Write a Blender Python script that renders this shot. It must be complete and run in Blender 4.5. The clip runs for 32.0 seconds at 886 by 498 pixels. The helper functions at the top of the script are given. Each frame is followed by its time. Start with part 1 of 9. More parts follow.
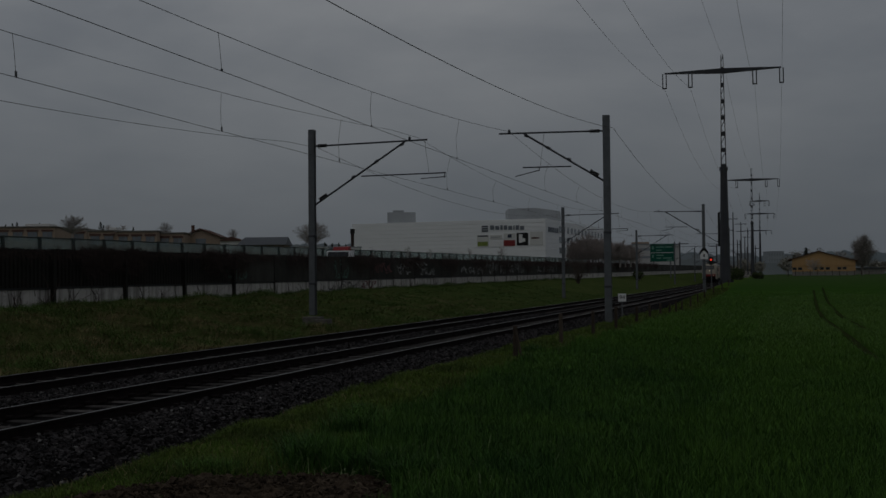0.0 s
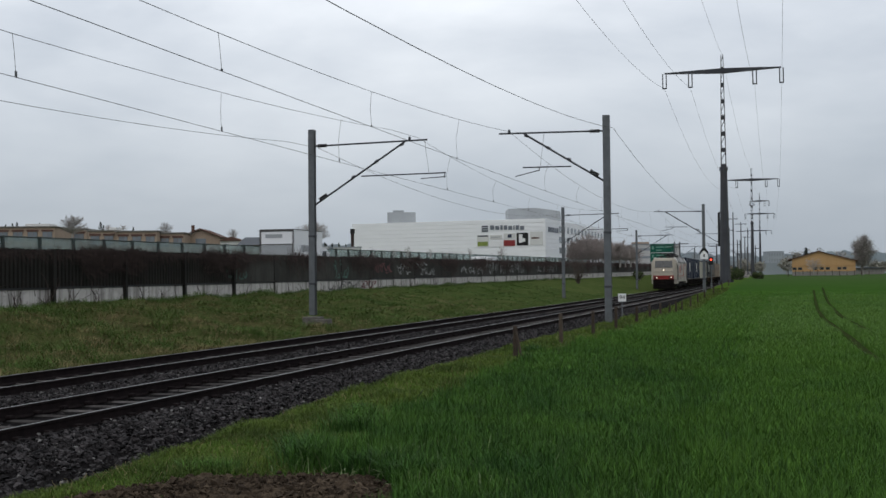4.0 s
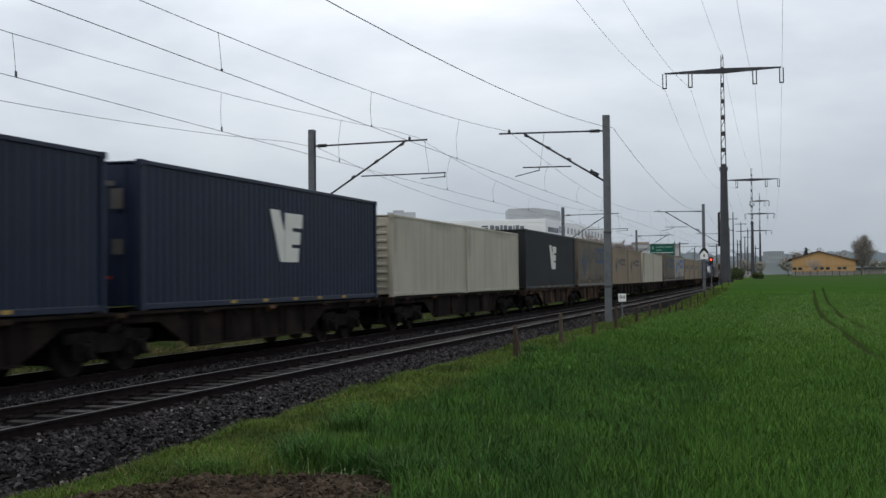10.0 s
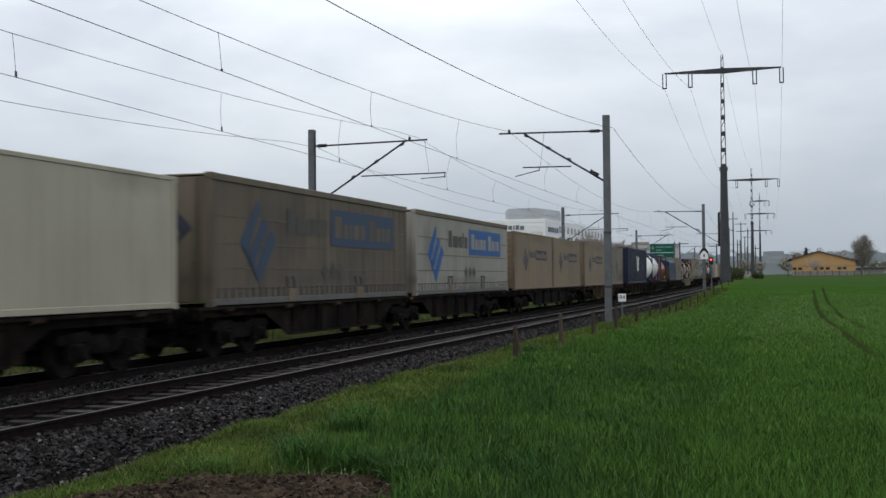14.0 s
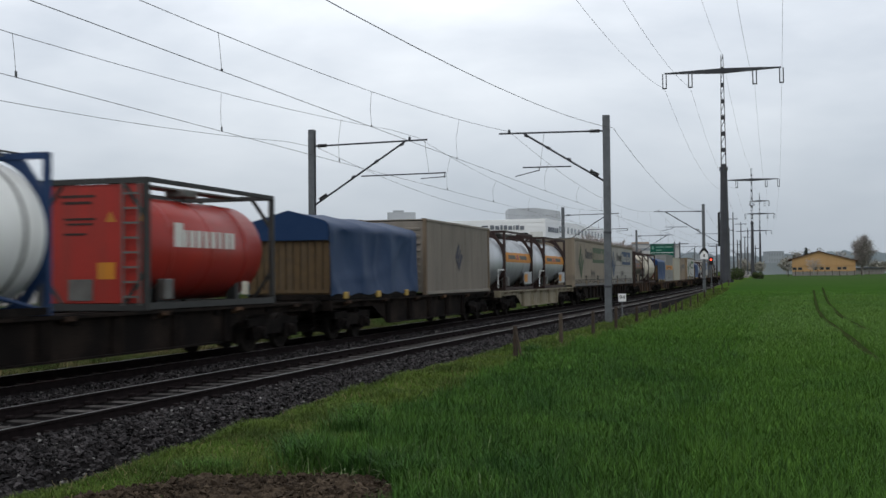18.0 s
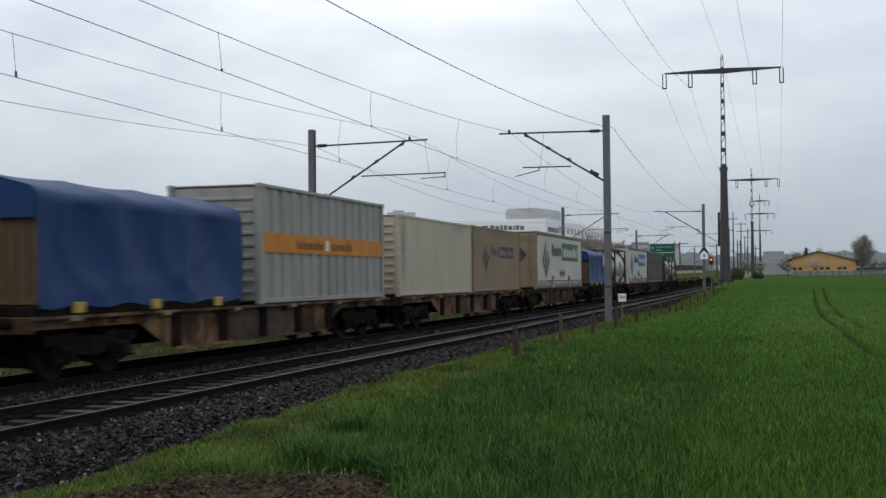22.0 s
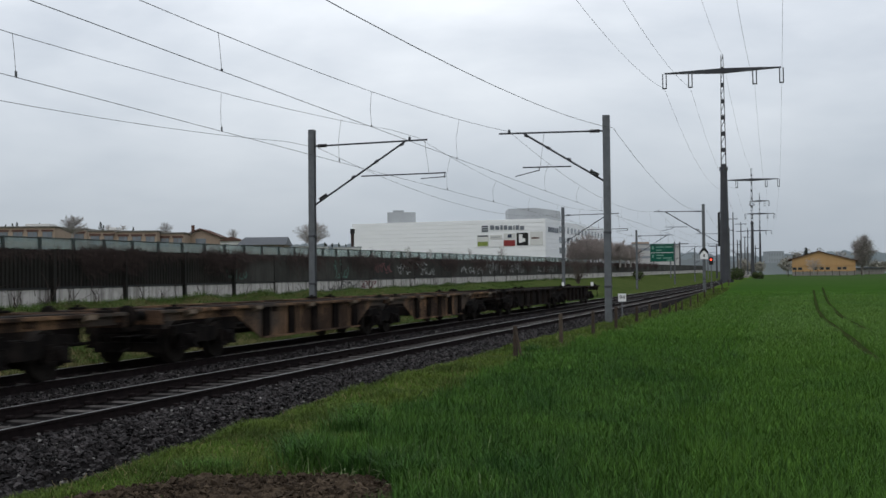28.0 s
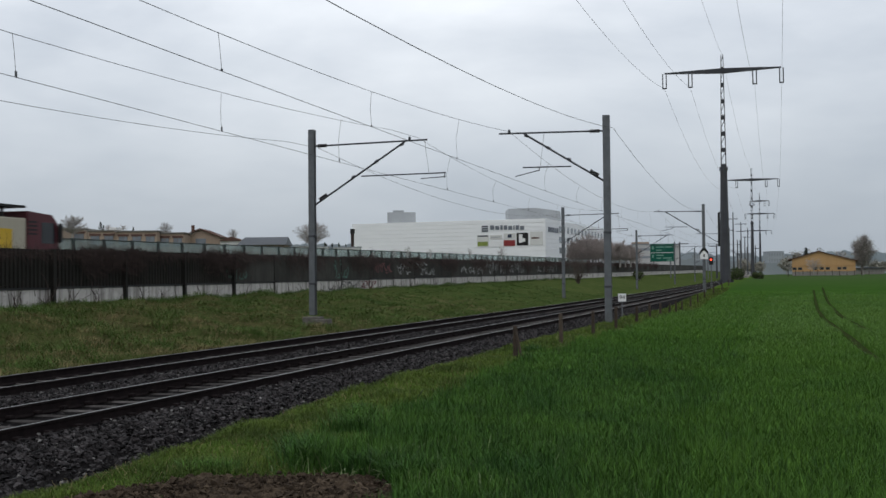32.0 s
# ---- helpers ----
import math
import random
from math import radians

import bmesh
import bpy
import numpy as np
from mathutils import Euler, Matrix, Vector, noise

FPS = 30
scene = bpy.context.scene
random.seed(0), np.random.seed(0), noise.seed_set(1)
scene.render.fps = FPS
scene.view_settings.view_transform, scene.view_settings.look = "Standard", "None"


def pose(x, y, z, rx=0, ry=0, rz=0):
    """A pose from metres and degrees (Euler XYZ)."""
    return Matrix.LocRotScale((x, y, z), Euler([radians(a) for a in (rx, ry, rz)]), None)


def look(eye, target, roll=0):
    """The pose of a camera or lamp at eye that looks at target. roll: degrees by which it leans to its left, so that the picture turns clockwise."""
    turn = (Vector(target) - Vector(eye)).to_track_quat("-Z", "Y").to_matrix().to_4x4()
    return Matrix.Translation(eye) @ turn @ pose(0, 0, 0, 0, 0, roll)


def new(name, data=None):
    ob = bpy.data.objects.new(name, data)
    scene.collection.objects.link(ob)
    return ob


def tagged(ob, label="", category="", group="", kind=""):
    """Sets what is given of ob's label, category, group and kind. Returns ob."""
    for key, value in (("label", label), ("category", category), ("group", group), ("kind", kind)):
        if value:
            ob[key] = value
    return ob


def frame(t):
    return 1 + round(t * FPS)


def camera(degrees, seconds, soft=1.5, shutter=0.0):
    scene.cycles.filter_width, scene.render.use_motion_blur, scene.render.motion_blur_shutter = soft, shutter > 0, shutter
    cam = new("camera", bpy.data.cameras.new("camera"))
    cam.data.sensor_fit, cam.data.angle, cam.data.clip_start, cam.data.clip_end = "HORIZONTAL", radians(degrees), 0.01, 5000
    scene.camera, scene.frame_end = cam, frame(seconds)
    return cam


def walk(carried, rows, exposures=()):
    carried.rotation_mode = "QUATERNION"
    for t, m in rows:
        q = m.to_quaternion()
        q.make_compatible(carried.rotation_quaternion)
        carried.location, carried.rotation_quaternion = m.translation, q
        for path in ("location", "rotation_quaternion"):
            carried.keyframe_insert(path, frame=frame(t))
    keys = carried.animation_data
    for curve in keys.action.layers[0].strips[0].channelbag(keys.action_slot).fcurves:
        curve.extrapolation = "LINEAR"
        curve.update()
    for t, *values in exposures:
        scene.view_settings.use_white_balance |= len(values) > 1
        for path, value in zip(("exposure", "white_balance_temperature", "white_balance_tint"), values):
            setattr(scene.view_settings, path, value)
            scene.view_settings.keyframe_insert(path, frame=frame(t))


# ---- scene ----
cam = camera(41.511, 32.0, 1.5, 0.25)
EYE = Vector((0.0, 0.0, 1.7204))
YAW, PITCH = 0.2823, 0.0255
AIM = EYE + Vector((-math.sin(YAW) * math.cos(PITCH), math.cos(YAW) * math.cos(PITCH), math.sin(PITCH)))
walk(cam, [(0.0, look(EYE, AIM, -0.567)), (32.0, look(EYE, AIM, -0.567))],
     [(0.0, -2.42), (0.5, -1.87), (1.0, -1.33), (1.5, -0.88), (2.0, -0.47), (2.5, -0.16), (3.0, -0.11), (6.5, -0.13), (8.5, -0.10), (10.0, 0.0), (11.0, 0.06), (20.0, 0.03), (25.0, 0.03), (28.0, -0.05), (30.0, -0.09), (32.0, -0.09)])

# ---- overcast daylight ----
world = bpy.data.worlds.new("overcast")
scene.world = world
world.use_nodes = True


def build_sky():
    nt = world.node_tree
    nt.nodes.clear()
    N, L = nt.nodes.new, nt.links.new
    out, bg = N("ShaderNodeOutputWorld"), N("ShaderNodeBackground")
    sky = N("ShaderNodeTexSky")
    sky.sky_type, sky.sun_disc = "NISHITA", False
    sky.sun_elevation, sky.sun_rotation, sky.air_density, sky.dust_density = radians(48), radians(160), 1.0, 4.0
    co, sc = N("ShaderNodeTexCoord"), N("ShaderNodeMapping")
    sc.inputs["Scale"].default_value = (1.0, 1.0, 2.6)
    L(co.outputs["Generated"], sc.inputs["Vector"])
    big, small = N("ShaderNodeTexNoise"), N("ShaderNodeTexNoise")
    big.inputs["Scale"].default_value, big.inputs["Detail"].default_value, big.inputs["Distortion"].default_value = 2.3, 5, 0.5
    small.inputs["Scale"].default_value, small.inputs["Detail"].default_value = 7.5, 6
    L(sc.outputs[0], big.inputs["Vector"]), L(sc.outputs[0], small.inputs["Vector"])
    mixn = N("ShaderNodeMix")
    mixn.inputs["Factor"].default_value = 0.3
    L(big.outputs["Fac"], mixn.inputs["A"]), L(small.outputs["Fac"], mixn.inputs["B"])
    ramp = N("ShaderNodeValToRGB")
    ramp.color_ramp.elements[0].position, ramp.color_ramp.elements[0].color = 0.34, (0.585, 0.64, 0.72, 1)
    ramp.color_ramp.elements[1].position, ramp.color_ramp.elements[1].color = 0.65, (1.05, 1.09, 1.14, 1)
    L(mixn.outputs[0], ramp.inputs["Fac"])
    # duller towards the horizon
    sep, rng, dull = N("ShaderNodeSeparateXYZ"), N("ShaderNodeMapRange"), N("ShaderNodeMix")
    L(co.outputs["Generated"], sep.inputs[0]), L(sep.outputs["Z"], rng.inputs["Value"])
    rng.inputs["From Min"].default_value, rng.inputs["From Max"].default_value = -0.02, 0.24
    dull.data_type, dull.blend_type = "RGBA", "MIX"
    dull.inputs[6].default_value = (0.362, 0.414, 0.472, 1)
    L(rng.outputs[0], dull.inputs["Factor"]), L(ramp.outputs[0], dull.inputs[7])
    add = N("ShaderNodeMix")
    add.data_type, add.blend_type = "RGBA", "ADD"
    add.inputs["Factor"].default_value = 0.012
    L(dull.outputs[2], add.inputs[6]), L(sky.outputs[0], add.inputs[7])
    L(add.outputs[2], bg.inputs["Color"])
    bg.inputs["Strength"].default_value = 1.0
    L(bg.outputs[0], out.inputs["Surface"])


build_sky()
sun_data = bpy.data.lights.new("sun", "SUN")
sun_data.energy, sun_data.angle, sun_data.color = 0.5, radians(30), (1.0, 0.97, 0.93)
sun = new("sun", sun_data)
sun.matrix_world = look((0, 0, 60), (18, 45, 0))


# ---- materials ----
def mat(name, c1, c2=None, scale=3.0, rough=0.7, metal=0.0, bump=0.15, fine=40.0, streak=0.0, dirt=None, spec=0.22, vary=0.0, lo=0.35, hi=0.65, bumpdist=0.01, emit=0.0, islands=0.0):
    """Two colours mixed by coarse and fine noise; streak: runs of dirt down upright faces; vary: by object; islands: by piece."""
    m = bpy.data.materials.new(name)
    m.use_nodes = True
    nt = m.node_tree
    N, L = nt.nodes.new, nt.links.new
    b = nt.nodes["Principled BSDF"]
    b.inputs["Roughness"].default_value, b.inputs["Metallic"].default_value = rough, metal
    b.inputs["Specular IOR Level"].default_value = spec
    co, info = N("ShaderNodeTexCoord"), N("ShaderNodeObjectInfo")
    off = N("ShaderNodeVectorMath")
    off.operation = "MULTIPLY_ADD"
    off.inputs[1].default_value = (37, 53, 71)
    L(info.outputs["Random"], off.inputs[0]), L(co.outputs["Object"], off.inputs[2])
    n1, n2 = N("ShaderNodeTexNoise"), N("ShaderNodeTexNoise")
    n1.inputs["Scale"].default_value, n1.inputs["Detail"].default_value = scale, 5
    n2.inputs["Scale"].default_value, n2.inputs["Detail"].default_value = fine, 4
    L(off.outputs[0], n1.inputs["Vector"]), L(off.outputs[0], n2.inputs["Vector"])
    mx = N("ShaderNodeMix")
    mx.inputs["Factor"].default_value = 0.4
    L(n1.outputs["Fac"], mx.inputs["A"]), L(n2.outputs["Fac"], mx.inputs["B"])
    rp = N("ShaderNodeValToRGB")
    c2 = c2 or tuple(c * 0.75 for c in c1)
    rp.color_ramp.elements[0].position, rp.color_ramp.elements[0].color = lo, (*c1, 1)
    rp.color_ramp.elements[1].position, rp.color_ramp.elements[1].color = hi, (*c2, 1)
    L(mx.outputs[0], rp.inputs["Fac"])
    col = rp.outputs["Color"]
    if streak:
        mp, n3, r3, m3 = N("ShaderNodeMapping"), N("ShaderNodeTexNoise"), N("ShaderNodeMapRange"), N("ShaderNodeMix")
        mp.inputs["Scale"].default_value = (2.2, 2.2, 0.16)
        n3.inputs["Scale"].default_value, n3.inputs["Detail"].default_value = 1.6, 6
        L(off.outputs[0], mp.inputs["Vector"]), L(mp.outputs[0], n3.inputs["Vector"]), L(n3.outputs["Fac"], r3.inputs["Value"])
        r3.inputs["From Min"].default_value, r3.inputs["From Max"].default_value, r3.inputs["To Max"].default_value = 0.47, 0.72, streak
        m3.data_type = "RGBA"
        m3.inputs[7].default_value = (*(dirt or (0.08, 0.07, 0.055)), 1)
        L(r3.outputs[0], m3.inputs["Factor"]), L(col, m3.inputs[6])
        col = m3.outputs[2]
    if vary or islands:
        hs, r4 = N("ShaderNodeHueSaturation"), N("ShaderNodeMapRange")
        src = info.outputs["Random"]
        if islands:
            src = N("ShaderNodeNewGeometry").outputs["Random Per Island"]
        amount = vary or islands
        r4.inputs["To Min"].default_value, r4.inputs["To Max"].default_value = 1 - amount, 1 + amount
        L(src, r4.inputs["Value"]), L(r4.outputs[0], hs.inputs["Value"]), L(col, hs.inputs["Color"])
        col = hs.outputs[0]
    L(col, b.inputs["Base Color"])
    if emit:
        b.inputs["Emission Color"].default_value, b.inputs["Emission Strength"].default_value = (*c1, 1), emit
    if bump:
        bp = N("ShaderNodeBump")
        bp.inputs["Strength"].default_value, bp.inputs["Distance"].default_value = bump, bumpdist
        L(n2.outputs["Fac"], bp.inputs["Height"]), L(bp.outputs[0], b.inputs["Normal"])
    return m


M_SOIL = mat("soil", (0.026, 0.019, 0.014), (0.098, 0.074, 0.052), 3.5, 0.95, bump=0.9, fine=26, bumpdist=0.05, spec=0.05, lo=0.38, hi=0.66, islands=0.45)
M_RAIL = mat("rail_steel", (0.019, 0.0145, 0.0145), (0.010, 0.0082, 0.0085), 6, 0.9, 0.0, spec=0.02)
M_RAILTOP = mat("rail_head", (0.22, 0.216, 0.21), (0.13, 0.127, 0.123), 3, 0.3, 1.0, bump=0.03)
M_SLEEPER = mat("sleeper_steel", (0.100, 0.094, 0.091), (0.045, 0.041, 0.040), 5, 0.9, 0.0, vary=0.35, spec=0.05)
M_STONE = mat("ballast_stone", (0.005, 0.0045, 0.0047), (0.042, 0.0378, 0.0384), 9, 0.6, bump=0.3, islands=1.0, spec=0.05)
M_CHIP = mat("pale_stone", (0.16, 0.155, 0.15), (0.07, 0.066, 0.062), 9, 0.7, bump=0.3, islands=0.5, spec=0.12)
# near black: shade in the gaps between stones is put into the bed
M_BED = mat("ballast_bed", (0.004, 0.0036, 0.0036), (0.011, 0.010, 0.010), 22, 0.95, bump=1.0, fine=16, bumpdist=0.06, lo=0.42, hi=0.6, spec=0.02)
M_GALV = mat("galvanised_steel", (0.15, 0.16, 0.172), (0.10, 0.108, 0.117), 4, 0.55, 0.5, streak=0.3)
M_TUBE = mat("dark_tube", (0.06, 0.063, 0.072), (0.035, 0.037, 0.043), 8, 0.6, 0.0)
M_WIRE = mat("wire", (0.085, 0.09, 0.095), (0.11, 0.115, 0.12), 5, 0.6, 0.3, bump=0)
M_CONC = mat("concrete", (0.24, 0.23, 0.215), (0.16, 0.152, 0.14), 3, 0.9, bump=0.3, streak=0.5, dirt=(0.10, 0.095, 0.08))
M_WHITECONC = mat("white_concrete", (0.52, 0.50, 0.475), (0.38, 0.362, 0.34), 2.5, 0.9, streak=0.85, dirt=(0.09, 0.085, 0.075))
M_PANEL = mat("dark_panel", (0.020, 0.0185, 0.0155), (0.0105, 0.0102, 0.0088), 0.6, 0.85, streak=0.5, dirt=(0.012, 0.013, 0.011), vary=0.25)
M_PANELOLD = mat("weathered_panel", (0.048, 0.046, 0.041), (0.020, 0.0198, 0.017), 0.9, 0.85, streak=0.6, dirt=(0.013, 0.014, 0.0115), vary=0.3)
M_VINE = mat("dry_vine", (0.070, 0.050, 0.047), (0.045, 0.033, 0.030), 6, 0.95, islands=0.4)
M_PYLON = mat("pylon_steel", (0.060, 0.063, 0.072), (0.042, 0.044, 0.051), 1.0, 0.75, 0.0, streak=0.3)
M_WOOD = mat("post_wood", (0.062, 0.044, 0.032), (0.034, 0.026, 0.020), 12, 0.9, bump=0.5, streak=0.4, vary=0.3)
M_WHITE = mat("white_cladding", (0.80, 0.81, 0.82), (0.76, 0.77, 0.78), 0.2, 0.55, bump=0.05)
M_ROOFGREY = mat("grey_plant_room", (0.34, 0.36, 0.37), (0.28, 0.295, 0.305), 0.3, 0.6)
M_ASPHALT = mat("asphalt", (0.05, 0.05, 0.052), (0.065, 0.065, 0.065), 0.5, 0.9)
M_SIGNGREEN = mat("sign_green", (0.0, 0.082, 0.052), (0.0, 0.070, 0.044), 1, 0.5, bump=0)
M_SIGNWHITE = mat("sign_white", (0.75, 0.75, 0.75), (0.7, 0.7, 0.7), 3, 0.6, bump=0)
M_BLACK = mat("black", (0.012, 0.012, 0.013), (0.02, 0.02, 0.02), 5, 0.6)
M_REDLAMP = mat("red_lamp", (1.0, 0.04, 0.02), (1.0, 0.04, 0.02), 1, 0.4, bump=0, emit=5.0)


# ---- mesh building ----
class MB:
    """Collects vertices and faces for one mesh."""

    def __init__(self):
        self.v, self.f, self.mi, self.cur = [], [], [], 0

    def add(self, vs, fs):
        o = len(self.v)
        self.v += [tuple(p) for p in vs]
        self.f += [tuple(o + i for i in f) for f in fs]
        self.mi += [self.cur] * len(fs)
        return self

    def box(self, x0, x1, y0, y1, z0, z1, c=0.0):
        if c <= 0:
            return self.add([(x, y, z) for z in (z0, z1) for y in (y0, y1) for x in (x0, x1)],
                            [(0, 2, 3, 1), (4, 5, 7, 6), (0, 1, 5, 4), (2, 6, 7, 3), (0, 4, 6, 2), (1, 3, 7, 5)])
        # chamfered along all edges
        vs, cx, cy, cz = [], (x0 + x1) / 2, (y0 + y1) / 2, (z0 + z1) / 2
        ix = {}
        for sx in (-1, 1):
            for sy in (-1, 1):
                for sz in (-1, 1):
                    X, Y, Z = (x1 if sx > 0 else x0), (y1 if sy > 0 else y0), (z1 if sz > 0 else z0)
                    for a, q in enumerate(((X, Y - sy * c, Z - sz * c), (X - sx * c, Y, Z - sz * c), (X - sx * c, Y - sy * c, Z))):
                        ix[(sx, sy, sz, a)] = len(vs)
                        vs.append(q)
        fs = []
        ring = [(-1, -1), (1, -1), (1, 1), (-1, 1)]
        for s in (-1, 1):
            fs.append([ix[(s, p, q, 0)] for p, q in ring][::s])
            fs.append([ix[(p, s, q, 1)] for p, q in ring][::-s])
            fs.append([ix[(p, q, s, 2)] for p, q in ring][::s])
        for s in (-1, 1):
            for r in (-1, 1):
                e = [ix[(-1, s, r, 1)], ix[(1, s, r, 1)], ix[(1, s, r, 2)], ix[(-1, s, r, 2)]]
                fs.append(e[:: s * r])
                e = [ix[(s, -1, r, 0)], ix[(s, 1, r, 0)], ix[(s, 1, r, 2)], ix[(s, -1, r, 2)]]
                fs.append(e[:: -s * r])
                e = [ix[(s, r, -1, 0)], ix[(s, r, 1, 0)], ix[(s, r, 1, 1)], ix[(s, r, -1, 1)]]
                fs.append(e[:: s * r])
        for sx in (-1, 1):
            for sy in (-1, 1):
                for sz in (-1, 1):
                    fs.append([ix[(sx, sy, sz, a)] for a in (0, 1, 2)][:: sx * sy * sz])
        return self.add(vs, fs)

    def cyl(self, p0, p1, r0, r1=None, n=10, caps=True):
        p0, p1 = Vector(p0), Vector(p1)
        r1 = r0 if r1 is None else r1
        w = (p1 - p0).normalized()
        u = w.orthogonal().normalized()
        t = w.cross(u)
        vs = []
        for p, r in ((p0, r0), (p1, r1)):
            vs += [p + (u * math.cos(2 * math.pi * i / n) + t * math.sin(2 * math.pi * i / n)) * r for i in range(n)]
        fs = [(i, (i + 1) % n, n + (i + 1) % n, n + i) for i in range(n)]
        if caps:
            fs += [tuple(range(n))[::-1], tuple(range(n, 2 * n))]
        return self.add(vs, fs)

    def tube(self, pts, r, n=6):
        for a, b in zip(pts, pts[1:]):
            self.cyl(a, b, r, r, n)
        return self

    def prism(self, prof, axis, a, b):
        """A closed profile pushed along an axis. axis 'x': prof is (y, z); 'y': (x, z); 'z': (x, y)."""
        put = {"x": lambda s, p: (s, p[0], p[1]), "y": lambda s, p: (p[0], s, p[1]), "z": lambda s, p: (p[0], p[1], s)}[axis]
        n = len(prof)
        vs = [put(a, q) for q in prof] + [put(b, q) for q in prof]
        fs = [(i, (i + 1) % n, n + (i + 1) % n, n + i) for i in range(n)] + [tuple(range(n))[::-1], tuple(range(n, 2 * n))]
        return self.add(vs, fs)

    def lathe(self, prof, axis="y", n=24, centre=(0, 0, 0)):
        """prof: (along, radius) rows turned about the axis."""
        cx, cy, cz = centre
        rows = []
        for s, r in prof:
            row = []
            for i in range(n):
                a = 2 * math.pi * i / n
                c, d = r * math.cos(a), r * math.sin(a)
                row.append({"y": (cx + c, cy + s, cz + d), "z": (cx + c, cy + d, cz + s), "x": (cx + s, cy + c, cz + d)}[axis])
            rows.append(row)
        vs = [p for row in rows for p in row]
        fs = [(j * n + i, j * n + (i + 1) % n, (j + 1) * n + (i + 1) % n, (j + 1) * n + i) for j in range(len(prof) - 1) for i in range(n)]
        return self.add(vs, fs)

    def mesh(self, name, *mats, smooth=False):
        me = bpy.data.meshes.new(name)
        me.from_pydata(self.v, [], self.f)
        for m in mats:
            me.materials.append(m)
        if any(self.mi):
            me.polygons.foreach_set("material_index", self.mi)
        b = bmesh.new()
        b.from_mesh(me)
        bmesh.ops.recalc_face_normals(b, faces=b.faces)
        b.to_mesh(me)
        b.free()
        if smooth:
            me.shade_smooth()
            me.set_sharp_from_angle(angle=radians(40))
        return me


def fast_mesh(name, verts, faces, m, smooth=False):
    """A large mesh from numpy arrays; faces all with the same number of corners."""
    me = bpy.data.meshes.new(name)
    k = faces.shape[1]
    me.vertices.add(len(verts))
    me.vertices.foreach_set("co", verts.astype(np.float32).ravel())
    me.loops.add(faces.size)
    me.loops.foreach_set("vertex_index", faces.astype(np.int32).ravel())
    me.polygons.add(len(faces))
    me.polygons.foreach_set("loop_start", np.arange(0, faces.size, k, dtype=np.int32))
    me.update(calc_edges=True)
    me.validate()
    me.materials.append(m)
    if smooth:
        me.shade_smooth()
    else:
        me.shade_flat()
    return me


def part(name, me, parent, m=None, label="", at=None):
    """Links a mesh (or an MB with a material) as one part under parent."""
    if isinstance(me, MB):
        me = me.mesh(name, m)
    ob = new(name, me)
    ob.parent = parent
    if at is not None:
        ob.matrix_basis = at if isinstance(at, Matrix) else Matrix.Translation(at)
    if label:
        ob["label"] = label
    return ob


def thing(name, label, category, group="", kind="", at=None, data=None):
    ob = new(name, data)
    if at is not None:
        ob.matrix_basis = at if isinstance(at, Matrix) else Matrix.Translation(at)
    return tagged(ob, label, category, group, kind)


def sstep(a, b, x):
    t = np.clip((x - a) / (b - a), 0, 1)
    return t * t * (3 - 2 * t)


# ---- the lie of the line and the land ----
GAUGE, X_NEAR, X_FAR = 1.505, -9.58, -13.12


def soft_ramp(y, y0=110.0, w=40.0):
    return (np.hypot(y - y0, w) + (y - y0)) / 2


def bend(y):
    return -0.008 * soft_ramp(y) + 0.03


def rise(y):
    return 0.003 * soft_ramp(y) - 0.01


def wall_foot(y):
    return 0.58 + 0.0064 * np.clip(y, -200, 420)


def land(x, y):
    """Height of the ground sheet."""
    x, y = np.asarray(x, float), np.asarray(y, float)
    xt = x - bend(y)
    field = 0.08 + 1.15 * sstep(62, 170, y) + 0.75 * sstep(170, 330, y) + 0.0 * x
    field = field - 0.25 * np.exp(-((y - 64) / 12) ** 2) * np.exp(-((x + 5.2) / 2.0) ** 2)
    field = field + 0.03 * np.sin(x * 0.7 + y * 0.21) + 0.02 * np.sin(y * 0.63 - x * 0.3)
    bed = rise(y) - 0.33
    k = 0.55 * (1 - sstep(9, 16, y))
    t_r = sstep(-7.05 + k, -6.1 + k, xt)
    t_l = np.clip((-15.0 - xt) / 10.6, 0, 1)
    bank = bed + 0.16 + (wall_foot(y) - bed - 0.16) * (0.35 * t_l + 0.65 * t_l * t_l * (3 - 2 * t_l))
    # the bank is tussocky
    rough = sstep(-15.3, -16.4, xt) * (1 - sstep(-25.2, -26.0, x))
    bank = bank + rough * (0.08 * np.sin(2.3 * x + 1.1 * y) + 0.08 * np.sin(1.7 * x - 2.9 * y + 1.0) + 0.10 * np.sin(0.9 * y + 0.6 * x) + 0.06 * np.sin(4.1 * y - 1.3 * x))
    z = np.where(xt > -10, bed + (field - bed) * t_r, np.where(xt > -14.9, bed, bank))
    # motorway shelf behind the wall, then the land beyond
    z = np.where(x < -26.8, np.maximum(z, wall_foot(y) + 0.5 * sstep(-26.8, -28.0, x) + 1.2 * sstep(-49.5, -70, x)), z)
    return z


